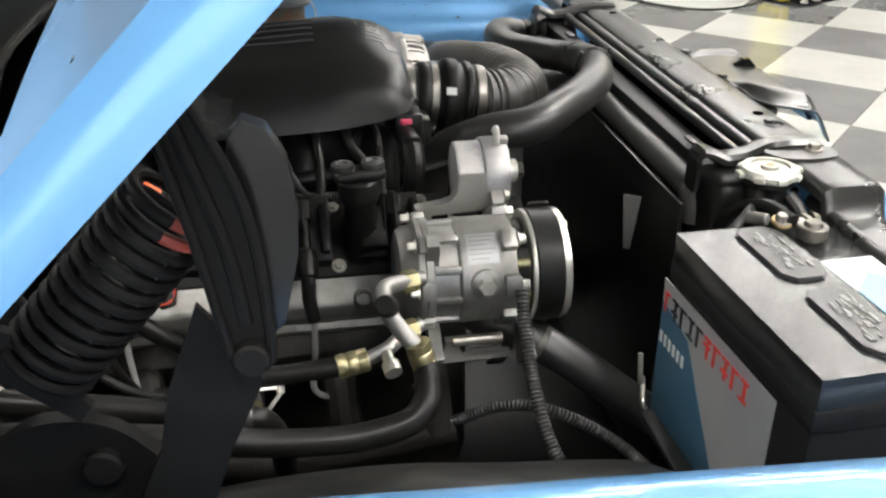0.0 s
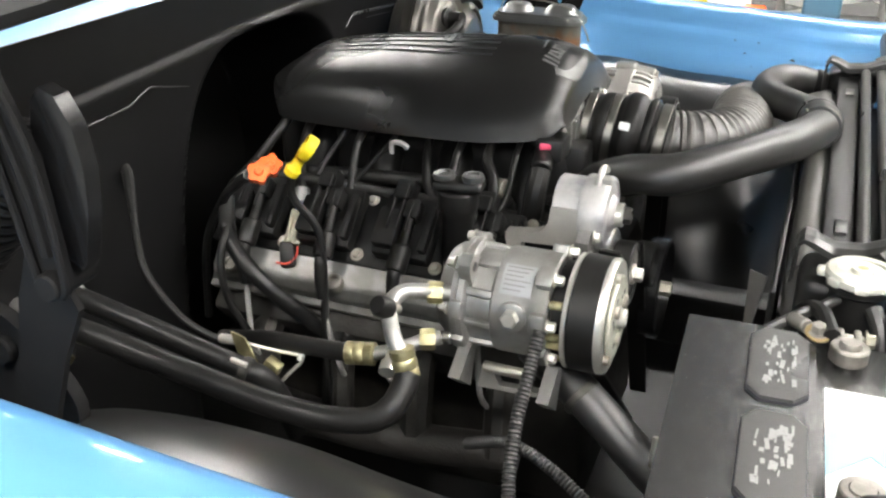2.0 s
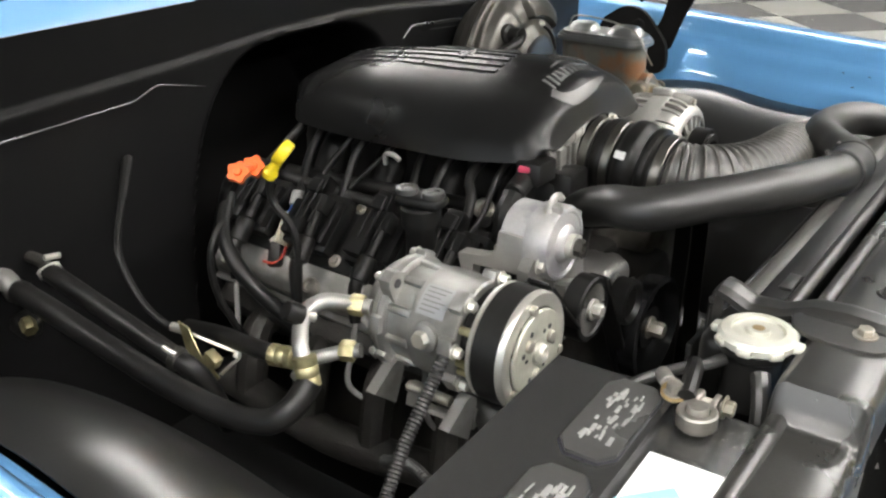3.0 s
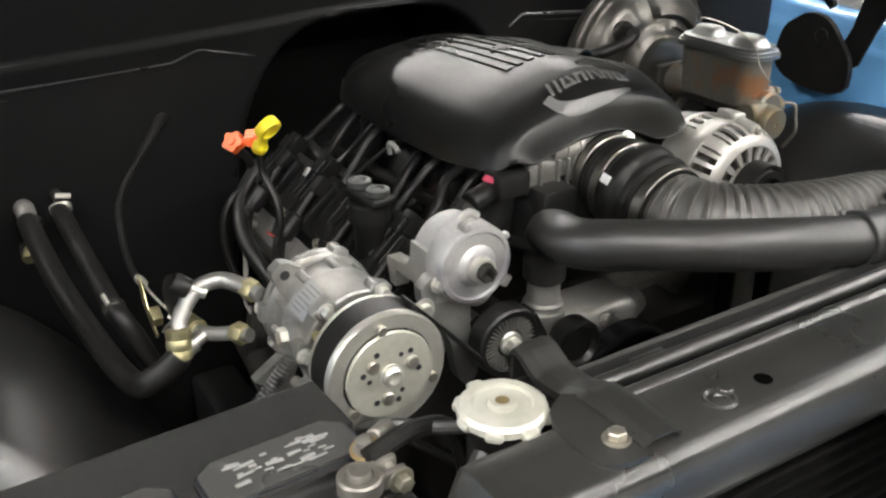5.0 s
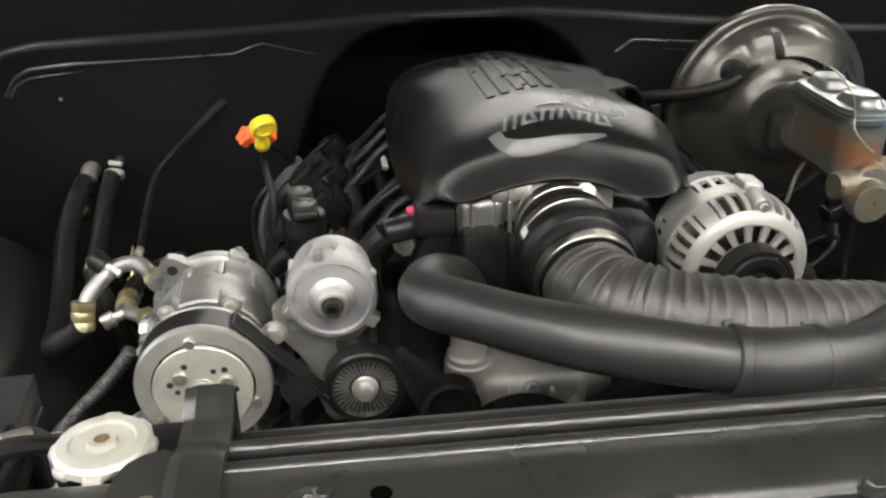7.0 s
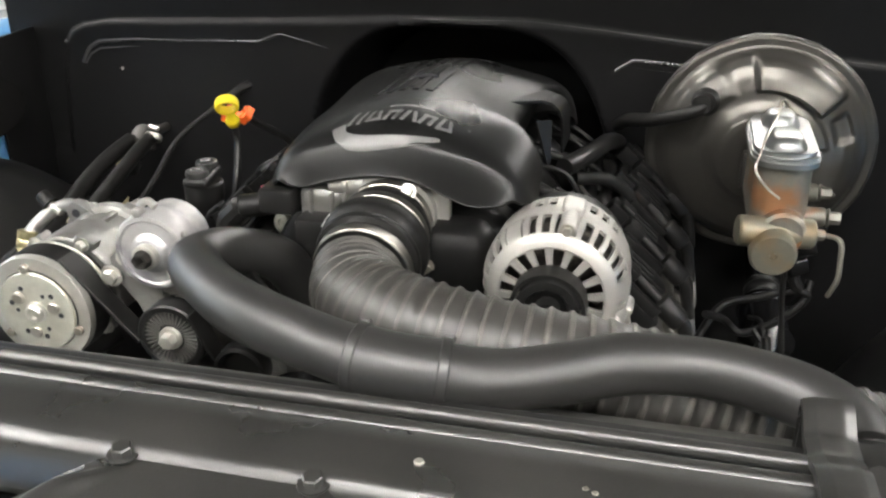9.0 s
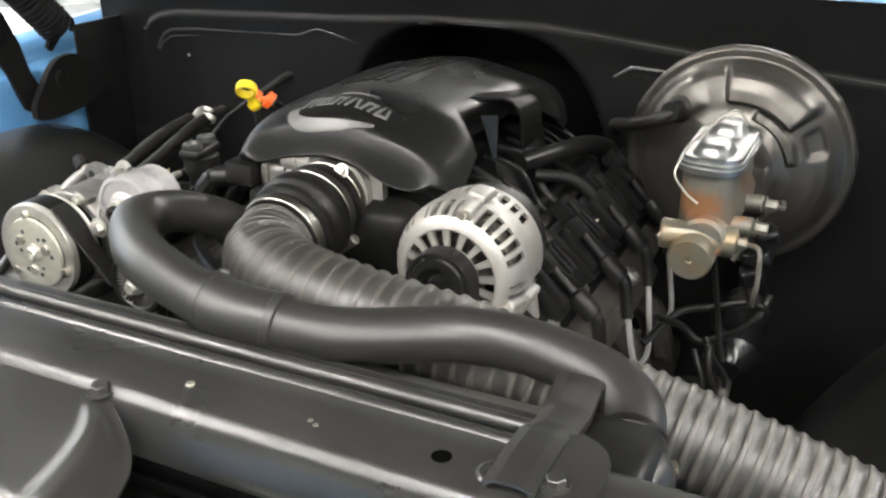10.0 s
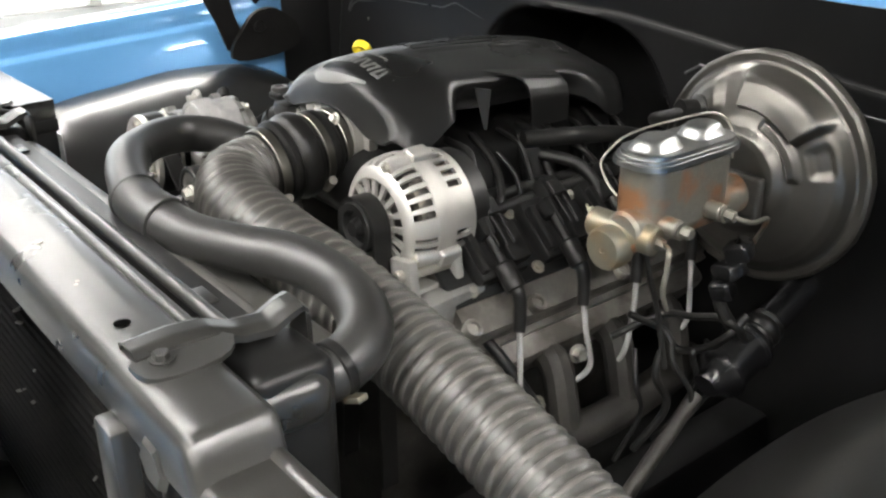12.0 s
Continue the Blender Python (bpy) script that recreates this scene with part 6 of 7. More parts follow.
def proportioning_valve():
    e = thing("proportioning_valve", (-0.51, 0.33, 0.95), "aged brass brake proportioning valve below the master cylinder", "valve")
    wpart("body", rod((-0.520, 0.286, 0.958), (-0.534, 0.366, 0.954), 0.0165, 20), valve_brass, e)
    wpart("end_cap", lathe([(0, 0), (0.024, 0), (0.0245, 0.004), (0.0245, 0.02), (0.022, 0.024), (0.004, 0.024), (0.003, 0.022), (0, 0.022)], aim((-0.520, 0.324, 0.942), (1, 0, -0.05)), 28), valve_brass, e)
    p = wpart("fitting", bolt((-0.534, 0.366, 0.954), (0, 1, 0), 0.0060, h=0.010), rusty_iron, e)
    wpart("brake_pipe", tube([(-0.534, 0.376, 0.954), (-0.526, 0.388, 0.955), (-0.520, 0.393, 0.950), (-0.518, 0.394, 0.934), (-0.515, 0.394, 0.912), (-0.53, 0.39, 0.885)], 0.0028, 8, 6), rusty_iron, e)
    wpart("brake_pipe", tube([(-0.545, 0.34, 0.94), (-0.555, 0.345, 0.90), (-0.57, 0.35, 0.85), (-0.58, 0.36, 0.78)], 0.0033, 8, 6), rubber, e)
    for p, size, turn in (((-0.662, 0.384, 0.914), (0.026, 0.030, 0.022), 12), ((-0.660, 0.376, 0.888), (0.030, 0.034, 0.020), -8), ((-0.658, 0.372, 0.862), (0.024, 0.026, 0.024), 15)):
        wpart("connector_block", rbox(size, pose(*p, 20, 10, turn), 0.005, 3), gloss_black, e, "black plastic connector block")
    wpart("stem", tube([(-0.664, 0.388, 0.93), (-0.660, 0.378, 0.895), (-0.657, 0.370, 0.85), (-0.665, 0.380, 0.822), (-0.70, 0.375, 0.79)], 0.008, 10, 5), rubber, e)


def steering_shaft():
    e = thing("steering_shaft", (-0.7, 0.36, 0.72), "black steering shaft with a universal joint", "steering shaft")
    a, j0, j1, b = Vector((-0.91, 0.35, 0.803)), Vector((-0.765, 0.354, 0.745)), Vector((-0.655, 0.357, 0.712)), Vector((-0.50, 0.36, 0.592))
    wpart("column", rod(a, a.lerp(j0, 0.75), 0.022, 18), gloss_black, e)
    wpart("boot", lathe([(0, 0), (0.020, 0), (0.025, 0.006), (0.022, 0.010), (0.026, 0.016), (0.026, 0.022), (0.022, 0.028), (0.026, 0.034), (0.022, 0.042), (0, 0.042)], aim(a.lerp(j0, 0.72), j0 - a), 24), rubber, e)
    wpart("joint", lathe([(0, 0), (0.030, 0), (0.036, 0.004), (0.037, 0.010), (0.033, 0.014), (0.033, 0.062), (0.037, 0.066), (0.037, 0.072), (0.032, 0.078), (0.024, 0.084), (0.016, 0.098), (0, 0.098)], aim(j0, j1 - j0), 24), gloss_black, e)
    wpart("shaft", rod(j1, b, 0.0095, 14), cast_iron, e)


brake_booster()
master_cylinder()
proportioning_valve()
steering_shaft()


# ---- battery ----
def battery():
    e = thing("battery", (-0.12, -0.663, 0.77), "black car battery with a silver and blue side label", "battery")
    wpart("case", rbox((0.168, 0.25, 0.18), pose(-0.12, -0.663, 0.855), 0.006), battery_case, e)
    wpart("case_rim", rbox((0.174, 0.258, 0.022), pose(-0.12, -0.663, 0.936), 0.004), battery_case, e)
    wpart("lid", rbox((0.172, 0.256, 0.026), pose(-0.12, -0.663, 0.957), 0.005), battery_lid, e, "dark grey battery lid")
    wpart("raised_lid", plate([(-0.205, -0.536), (-0.142, -0.536), (-0.138, -0.545), (-0.102, -0.545), (-0.102, -0.776), (-0.138, -0.776), (-0.142, -0.79), (-0.205, -0.79)][::-1], 0.010, pose(0, 0, 0.9655), 0.003), battery_lid, e)
    pick = random.Random(11)
    for y in (-0.597, -0.720):
        def octagon(k):
            return [(-0.0215 * k, -0.040 * k), (-0.012 * k, -0.052 * k), (0.012 * k, -0.052 * k), (0.0215 * k, -0.040 * k), (0.0215 * k, 0.040 * k), (0.012 * k, 0.052 * k), (-0.012 * k, 0.052 * k), (-0.0215 * k, 0.040 * k)]
        wpart("vent_seat", plate(octagon(1.06), 0.002, pose(-0.130, y, 0.9745), 0), label_black, e)
        v = wpart("vent_cover", plate(octagon(1.0), 0.003, pose(-0.130, y, 0.9762), 0.001), vent_cap, e, "grey vent cover with worn moulded writing")
        for k in range(34):
            spart("moulded_bar", rbox((pick.uniform(0.0012, 0.0035), pick.uniform(0.004, 0.013), 0.0006), pose(-0.130 + pick.uniform(-0.013, 0.013), y + pick.uniform(-0.032, 0.032), 0.9793 + 0.00005 * k, 0, 0, pick.uniform(-8, 8)), 0), moulded_grey, e, v)
    t = wpart("top_label", rbox((0.058, 0.16, 0.001), pose(-0.066, -0.690, 0.9705), 0), label_white, e, "white and blue paper label")
    spart("label_band", plate([(-0.029, 0.02), (0.0, 0.05), (0.029, 0.02), (0.029, -0.03), (0.0, 0.0), (-0.029, -0.03)], 0.0008, pose(-0.066, -0.690, 0.9716), 0), label_sky, e, t)
    # side label: silver field, blue wedge and bars for the lettering
    s = wpart("side_label", rbox((0.001, 0.215, 0.145), pose(-0.2045, -0.632, 0.848), 0), label_silver, e, "silver label with red, black and blue marks")
    spart("blue_wedge", plate([(0.0, 0.0), (0.06, -0.012), (0.16, -0.145), (0.0, -0.145)], 0.0006, aim((-0.2051, -0.5255, 0.895), (-1, 0, 0), (0, 0, 1)), 0), label_blue, e, s)
    for k in range(10):
        mat = label_red if k == 0 or k > 4 else label_black
        wide = 0.014 if k else 0.010
        spart("lettering_bar", rbox((0.0006, wide, 0.0035), pose(-0.2056, -0.536 - 0.0175 * k, 0.9075), 0), mat, e, s)
        spart("lettering_bar", rbox((0.0006, 0.0045, 0.022), pose(-0.2058, -0.533 - 0.0175 * k - 0.004 * (k % 2), 0.898), 0), mat, e, s)
        if k % 2:
            spart("lettering_bar", rbox((0.0006, wide, 0.0035), pose(-0.2060, -0.536 - 0.0175 * k, 0.889 + 0.006 * (k % 3)), 0), mat, e, s)
    for k in range(6):
        spart("lettering_bar", rbox((0.0006, 0.005, 0.013), pose(-0.2062, -0.532 - 0.010 * k, 0.856), 0), label_white, e, s)
    p = wpart("terminal", lathe([(0, 0), (0.0092, 0), (0.0082, 0.020), (0.007, 0.022), (0, 0.022)], pose(-0.078, -0.566, 0.968), 18), dirty_alu, e)
    spart("cable_clamp", ring(0.0150, 0.0092, 0.013, pose(-0.078, -0.566, 0.973), 20), dirty_alu, e, p)
    for dx in (-0.0065, 0.0065):
        spart("clamp_jaw", rbox((0.006, 0.018, 0.013), pose(-0.078 + dx, -0.545, 0.9795), 0.002), dirty_alu, e, p)
    spart("clamp_bolt", rod((-0.096, -0.543, 0.980), (-0.060, -0.543, 0.980), 0.0036, 10), dull_steel, e, p)
    spart("clamp_nut", bolt((-0.066, -0.543, 0.980), (1, 0, 0), 0.0062, h=0.007), valve_brass, e, p)
    spart("ring_lug", ring(0.0105, 0.004, 0.003, pose(-0.102, -0.548, 0.982, 15, 5), 20), brass_dot, e, p)
    spart("lug_bolt", bolt((-0.102, -0.548, 0.984), (0, -0.2, 1), 0.0060, h=0.007), dirty_alu, e, p)
    spart("lug_barrel", rod((-0.110, -0.538, 0.982), (-0.122, -0.520, 0.978), 0.0062, 12), dirty_alu, e, p)
    q = wpart("terminal", lathe([(0, 0), (0.0092, 0), (0.0082, 0.018), (0, 0.018)], pose(-0.075, -0.745, 0.968), 18), dirty_alu, e)
    spart("cable_clamp", ring(0.0150, 0.0092, 0.012, pose(-0.075, -0.745, 0.973), 20), dirty_alu, e, q)
    spart("red_cover", rbox((0.034, 0.030, 0.020), pose(-0.060, -0.765, 0.982, 0, 0, 20), 0.006, 3), rubber, e, q)
    e.matrix_basis = Matrix.Translation((0.006, 0.012, 0)) @ e.matrix_basis @ Matrix.Rotation(radians(2.5), 4, "Z")
    tray = thing("battery_tray", (-0.12, -0.663, 0.74), "black steel tray and hold-down under the battery", "tray")
    wpart("tray", rbox((0.20, 0.28, 0.012), pose(-0.12, -0.663, 0.757), 0.004), satin_black, tray)
    for x in (-0.20, -0.04):
        wpart("leg", rbox((0.03, 0.03, 0.30), pose(x, -0.62, 0.60), 0.004), satin_black, tray)
    wpart("hold_down_rod", tube([(-0.222, -0.515, 0.83), (-0.222, -0.522, 0.80), (-0.212, -0.505, 0.79), (-0.218, -0.525, 0.772), (-0.212, -0.52, 0.762)], 0.003, 8, 6), dull_steel, tray)
    cable = thing("battery_cable", (-0.08, -0.5, 0.97), "black battery cable curving down beside the radiator", "cable")
    wpart("sheath", tube([(-0.09, -0.54, 0.985), (-0.10, -0.50, 0.985), (-0.115, -0.46, 0.96), (-0.125, -0.44, 0.90), (-0.125, -0.43, 0.82)], 0.007, 10, 6), rubber, cable)


battery()


# ---- small things on the engine and firewall ----
def oil_cap():
    e = thing("oil_filler", (-0.503, -0.33, 0.95), "black plastic oil filler tube with a cap", "oil filler")
    wpart("tube", lathe([(0, 0), (0.0185, 0), (0.0185, 0.070), (0.0225, 0.076), (0.0235, 0.080), (0.0235, 0.098), (0.0215, 0.100), (0, 0.100)], pose(-0.498, -0.327, 0.872), 28), dark_plastic, e)
    c = wpart("cap", rbox((0.058, 0.030, 0.012), pose(-0.497, -0.327, 0.978, 0, 0, 8), 0.005, 3), dark_plastic, e)
    for dx in (-0.018, 0.016):
        spart("grip", lathe([(0, 0), (0.0125, 0), (0.0135, 0.003), (0.0125, 0.007), (0.008, 0.008), (0.006, 0.005), (0, 0.005)], pose(-0.497 + dx, -0.327 + dx * 0.14, 0.984), 20), vent_cap, e, c)


def dipsticks():
    e = thing("oil_dipstick", (-0.662, -0.37, 0.99), "yellow oil dipstick handle with a finger ring", "dipstick")
    band = lathe([(0.0115, -0.0065), (0.0150, -0.0065), (0.0160, -0.004), (0.0160, 0.004), (0.0150, 0.0065), (0.0115, 0.0065), (0.0108, 0.0), (0.0115, -0.0065)], aim((-0.6665, -0.3735, 1.0150), (-0.72, -0.33, 0.61)), 28)
    wpart("ring_handle", band, yellow_plastic, e)
    wpart("stem", lathe([(0, 0), (0.009, 0), (0.010, 0.008), (0.007, 0.012), (0.006, 0.024), (0, 0.024)], aim((-0.690, -0.3785, 0.982), (0.55, 0.13, 0.8)), 14), yellow_plastic, e)
    wpart("tube", tube([(-0.688, -0.378, 0.984), (-0.690, -0.376, 0.95), (-0.66, -0.37, 0.90), (-0.65, -0.39, 0.78), (-0.64, -0.41, 0.66)], 0.005, 8, 6), dark_plastic, e)
    f = thing("transmission_dipstick", (-0.735, -0.387, 0.98), "orange transmission dipstick handle on a black tube", "dipstick")
    bm = None
    for y in (-0.396, -0.370):
        lobes = [(0.0125 * (1 + 0.13 * math.cos(5 * q)) * math.cos(q), 0.0125 * (1 + 0.13 * math.cos(5 * q)) * math.sin(q)) for q in [2 * math.pi * k / 40 for k in range(40)]]
        bm = plate(lobes, 0.010, aim((-0.722, y, 0.983), (0.45, -0.62, 0.64)), 0.003, bm)
        lathe([(0, 0.010), (0.0055, 0.010), (0.0045, 0.0125), (0, 0.0125)], aim((-0.722, y, 0.983), (0.45, -0.62, 0.64)), 14, bm)
    rbox((0.012, 0.026, 0.008), pose(-0.719, -0.383, 0.986, 0, -15, 0), 0.003, 2, bm)
    wpart("handle", bm, orange_plastic, f)
    wpart("tube", tube([(-0.745, -0.386, 0.975), (-0.77, -0.375, 0.955), (-0.81, -0.35, 0.92), (-0.86, -0.33, 0.84), (-0.88, -0.32, 0.72)], 0.006, 8, 6), dark_plastic, f)


def hood_hinge(sgn):
    """Hood hinge: a base on the apron, an upright, two links and a heavy spring."""
    face = Matrix(((1, 0, 0, 0), (0, 0, -1, 0), (0, 1, 0, 0), (0, 0, 0, 1)))

    def flat(pts, y, th, bev=0.004):
        return plate(pts, th, Matrix.Translation((0, y, 0)) @ face, bev)
    low = 0.035 if sgn > 0 else 0.0
    base = flat(soften([(-0.80, 0.93 - low), (-0.79, 0.985), (-0.754, 1.01), (-0.738, 1.020), (-0.708, 1.020), (-0.685, 1.009), (-0.664, 0.984), (-0.634, 0.947), (-0.64, 0.915 - low)]), -0.790, 0.012)
    e = wpart("hood_hinge", mirror(base) if sgn > 0 else base, hinge_black, truck, "black steel hood hinge with a heavy coil spring")

    def put(name, bm, mat=hinge_black, lab=""):
        return spart(name, mirror(bm) if sgn > 0 else bm, mat, truck, e, lab)
    put("upright", flat([(-0.628, 1.105), (-0.605, 1.075), (-0.594, 1.050), (-0.618, 1.0), (-0.640, 0.94), (-0.655, 0.93), (-0.69, 0.94), (-0.661, 1.003), (-0.650, 1.05)], -0.816, 0.006))
    bar = [(-0.640, 1.235), (-0.622, 1.243), (-0.593, 1.17), (-0.5855, 1.081), (-0.591, 1.068), (-0.600, 1.063), (-0.609, 1.070), (-0.613, 1.09), (-0.622, 1.15)]
    put("main_link", flat(bar, -0.828, 0.005, 0.001))
    put("flange", tube([(-0.640, -0.836, 1.233), (-0.622, -0.836, 1.15), (-0.612, -0.836, 1.09), (-0.608, -0.836, 1.071)], 0.0032, 8, 6))
    put("flange", tube([(-0.622, -0.836, 1.240), (-0.594, -0.836, 1.17), (-0.587, -0.836, 1.085), (-0.592, -0.836, 1.069)], 0.0032, 8, 6))
    put("bead", tube([(-0.628, -0.833, 1.225), (-0.607, -0.833, 1.15), (-0.600, -0.833, 1.098)], 0.0045, 8, 6))
    put("curved_link", flat([(-0.600, 1.205), (-0.592, 1.214), (-0.580, 1.209), (-0.570, 1.19), (-0.566, 1.16), (-0.568, 1.133), (-0.578, 1.09), (-0.592, 1.075), (-0.598, 1.115), (-0.602, 1.155), (-0.604, 1.186)], -0.808, 0.014, 0.005), gloss_black)
    put("pivot", rod((-0.599, -0.843, 1.077), (-0.599, -0.800, 1.077), 0.0105, 20))
    put("pivot", rod((-0.70, -0.81, 0.985), (-0.70, -0.785, 0.985), 0.013, 20))
    put("rear_link", flat([(-0.745, 1.097), (-0.732, 1.092), (-0.697, 1.036), (-0.705, 1.027), (-0.750, 1.066)], -0.806, 0.008))
    a, b = Vector((-0.722, -0.800, 1.062)), Vector((-0.630, -0.800, 1.165))
    d = (b - a).normalized()
    n1 = Vector((0, 1, 0))
    n2 = d.cross(n1)
    turns = 13

    def on(k, r=0.027):
        return a.lerp(b, k / (turns * 16)) + r * (math.cos(k * math.pi / 8) * n1 + math.sin(k * math.pi / 8) * n2)
    put("coil_spring", tube([on(k) for k in range(turns * 16 + 1)], 0.0039, 8, 1, smooth=False), hinge_black, "heavy black coil spring")
    for t in (11, 12):
        put("paint_mark", tube([on(16 * t + k, 0.0275) for k in range(8, 11)], 0.0038, 8, 1, smooth=False), spring_red, "faded red paint mark")


oil_cap()
dipsticks()
hood_hinge(-1), hood_hinge(1)


def simple_hose(name, pts, r, mat, label, category, n=12, ribs=0.0, pitch=0.0034, group="", part_name="sheath"):
    """One flexible run as a thing of its own; ribs: how deep its rings are."""
    e = thing(name, pts[0], label, category, group)
    if ribs:
        path, _ = evenly(spline(pts, 10), pitch / 6)
        bm = tube(path, lambda d: r + ribs * math.sin(2 * math.pi * d / pitch), n, 1, smooth=False)
    else:
        bm = tube(pts, r, n, 7)
    wpart(part_name, bm, mat, e, "", 60)
    return e


# passenger side: looms, lower hose, throttle cable and its bracket
simple_hose("wire_loom", [(-0.348, -0.490, 0.905), (-0.349, -0.515, 0.875), (-0.349, -0.555, 0.835), (-0.340, -0.60, 0.79), (-0.315, -0.645, 0.755), (-0.27, -0.69, 0.735), (-0.23, -0.73, 0.73)], 0.0066, hose_rubber,
            "black corrugated wire loom hanging beside the compressor", "wire loom", ribs=0.0008, pitch=0.0042)
simple_hose("wire_loom", [(-0.42, -0.50, 0.755), (-0.37, -0.52, 0.785), (-0.32, -0.54, 0.785), (-0.26, -0.56, 0.755), (-0.21, -0.58, 0.71)], 0.0060, hose_rubber,
            "black corrugated wire loom looping towards the battery", "wire loom", ribs=0.0008, pitch=0.0042)
lower = simple_hose("radiator_hose", [(-0.38, -0.40, 0.83), (-0.33, -0.43, 0.815), (-0.28, -0.455, 0.79), (-0.22, -0.47, 0.745), (-0.16, -0.46, 0.69), (-0.12, -0.42, 0.64)], 0.0215, hose_rubber,
                    "black rubber lower radiator hose", "hose", 22)
wpart("clamp", ring(0.0232, 0.020, 0.009, aim((-0.315, -0.44, 0.808), (0.75, -0.35, -0.4)), 28), dark_band, lower)

cable = thing("throttle_cable", (-0.68, -0.545, 0.85), "black cable from the firewall to a gold bracket", "cable")
wpart("sheath", tube([(-0.885, -0.437, 0.985), (-0.872, -0.447, 0.984), (-0.85, -0.47, 0.965), (-0.81, -0.515, 0.93), (-0.785, -0.535, 0.905), (-0.74, -0.545, 0.868), (-0.70, -0.546, 0.852), (-0.682, -0.545, 0.852)], 0.0043, 8, 6), coil_black, cable)
wpart("sleeve", tube([(-0.885, -0.437, 0.985), (-0.868, -0.450, 0.981), (-0.85, -0.47, 0.965), (-0.835, -0.487, 0.952)], lambda d: 0.0075 - 0.03 * d, 10, 6), coil_black, cable)
wpart("end_fitting", rod((-0.690, -0.545, 0.851), (-0.668, -0.544, 0.853), 0.0055, 10), machined, cable)
clip = thing("cable_bracket", (-0.64, -0.545, 0.82), "small gold and bright steel cable bracket", "bracket")
wpart("plate", plate([(-0.672, 0.866), (-0.664, 0.832), (-0.640, 0.814), (-0.618, 0.806), (-0.612, 0.813), (-0.642, 0.834), (-0.655, 0.862)], 0.0018, Matrix(((1, 0, 0, 0), (0, 0, -1, -0.548), (0, 1, 0, 0), (0, 0, 0, 1))), 0), gold_zinc, clip)
wpart("tab", rbox((0.018, 0.012, 0.016), pose(-0.626, -0.545, 0.830, 0, 30), 0.001), gold_zinc, clip)
wpart("wire", tube([(-0.672, -0.545, 0.853), (-0.635, -0.540, 0.848), (-0.597, -0.531, 0.842)], 0.0018, 6, 4), machined, clip)
wpart("wire", tube([(-0.597, -0.531, 0.848), (-0.598, -0.531, 0.835), (-0.606, -0.536, 0.826), (-0.618, -0.541, 0.812)], 0.0022, 6, 4), machined, clip)
wpart("pin", rod((-0.597, -0.536, 0.838), (-0.597, -0.526, 0.852), 0.004, 10), machined, clip)

# valve cover side: ivory connector, strap, rail
conn = thing("wire_connector", (-0.716, -0.33, 0.88), "ivory plastic wiring connector with a red wire", "connector")
cm = pose(-0.720, -0.325, 0.885, -35, 6, 8)
bmx = rbox((0.022, 0.016, 0.044), cm, 0.002)
for kx in (-0.006, 0.0, 0.006):
    rbox((0.003, 0.018, 0.034), cm @ pose(kx, -0.001, -0.003), 0.0008, 1, bmx)
wpart("housing", bmx, ivory_plastic, conn)
wpart("seal", rod(cm @ Vector((0, 0, 0.02)), cm @ Vector((0, 0, 0.032)), 0.008, 12), blue_plastic, conn)
wpart("cap", rod(cm @ Vector((-0.002, 0, 0.032)), cm @ Vector((-0.006, 0.002, 0.052)), 0.0095, 14), grey_wire, conn)
wpart("red_wire", tube([cm @ Vector((0.006, 0, -0.02)), cm @ Vector((0.009, -0.004, -0.036)), cm @ Vector((0.002, -0.008, -0.048)), cm @ Vector((-0.012, -0.01, -0.05))], 0.0016, 6, 5), red_wire, conn)
wpart("boot", rbox((0.020, 0.016, 0.034), cm @ pose(-0.003, 0.0, -0.036, 0, -18), 0.004), rubber, conn)

simple_hose("harness_sleeve", [(-0.815, -0.335, 0.915), (-0.795, -0.368, 0.887), (-0.762, -0.388, 0.858), (-0.725, -0.388, 0.825), (-0.687, -0.370, 0.783), (-0.66, -0.35, 0.74)], 0.0105, dark_plastic,
            "flat black harness sleeve lying over the valve cover", "harness")
simple_hose("harness_sleeve", [(-0.80, -0.34, 0.90), (-0.79, -0.385, 0.885), (-0.785, -0.405, 0.85), (-0.775, -0.405, 0.80), (-0.75, -0.39, 0.74)], 0.005, rubber,
            "thin black harness sleeve looping over the valve cover", "harness")
fr = thing("fuel_rail", (-0.6, -0.255, 0.935), "black fuel rail with bright end fittings", "fuel rail")
wpart("rail", rod((-0.80, -0.240, 0.925), (-0.486, -0.218, 0.934), 0.0095, 16), dark_plastic, fr)
wpart("end_fitting", lathe([(0, 0), (0.0115, 0), (0.013, 0.002), (0.013, 0.010), (0.0115, 0.012), (0.006, 0.012), (0.005, 0.009), (0, 0.009)], aim((-0.488, -0.218, 0.934), (1, -0.35, 0.1)), 24), cap_metal, fr, "round bright end fitting")
for kx in range(4):
    wpart("injector", rod((-0.77 + 0.1 * kx, -0.235, 0.925), (-0.77 + 0.1 * kx, -0.195, 0.885), 0.0085, 12), dark_plastic, fr)
frd = thing("fuel_rail", (-0.6, 0.12, 0.935), "black fuel rail along the driver's bank", "fuel rail")
wpart("rail", rod((-0.80, 0.115, 0.925), (-0.45, 0.115, 0.935), 0.0095, 16), dark_plastic, frd)
for kx in range(4):
    wpart("injector", rod((-0.77 + 0.1 * kx, 0.10, 0.925), (-0.77 + 0.1 * kx, 0.06, 0.885), 0.0085, 12), dark_plastic, frd)
blue = thing("blue_clip", (-0.650, 0.100, 0.905), "small blue plastic locking clip on the harness", "clip")
wpart("clip", rbox((0.012, 0.006, 0.022), pose(-0.643, 0.097, 0.908, 20), 0.0015), blue_plastic, blue)
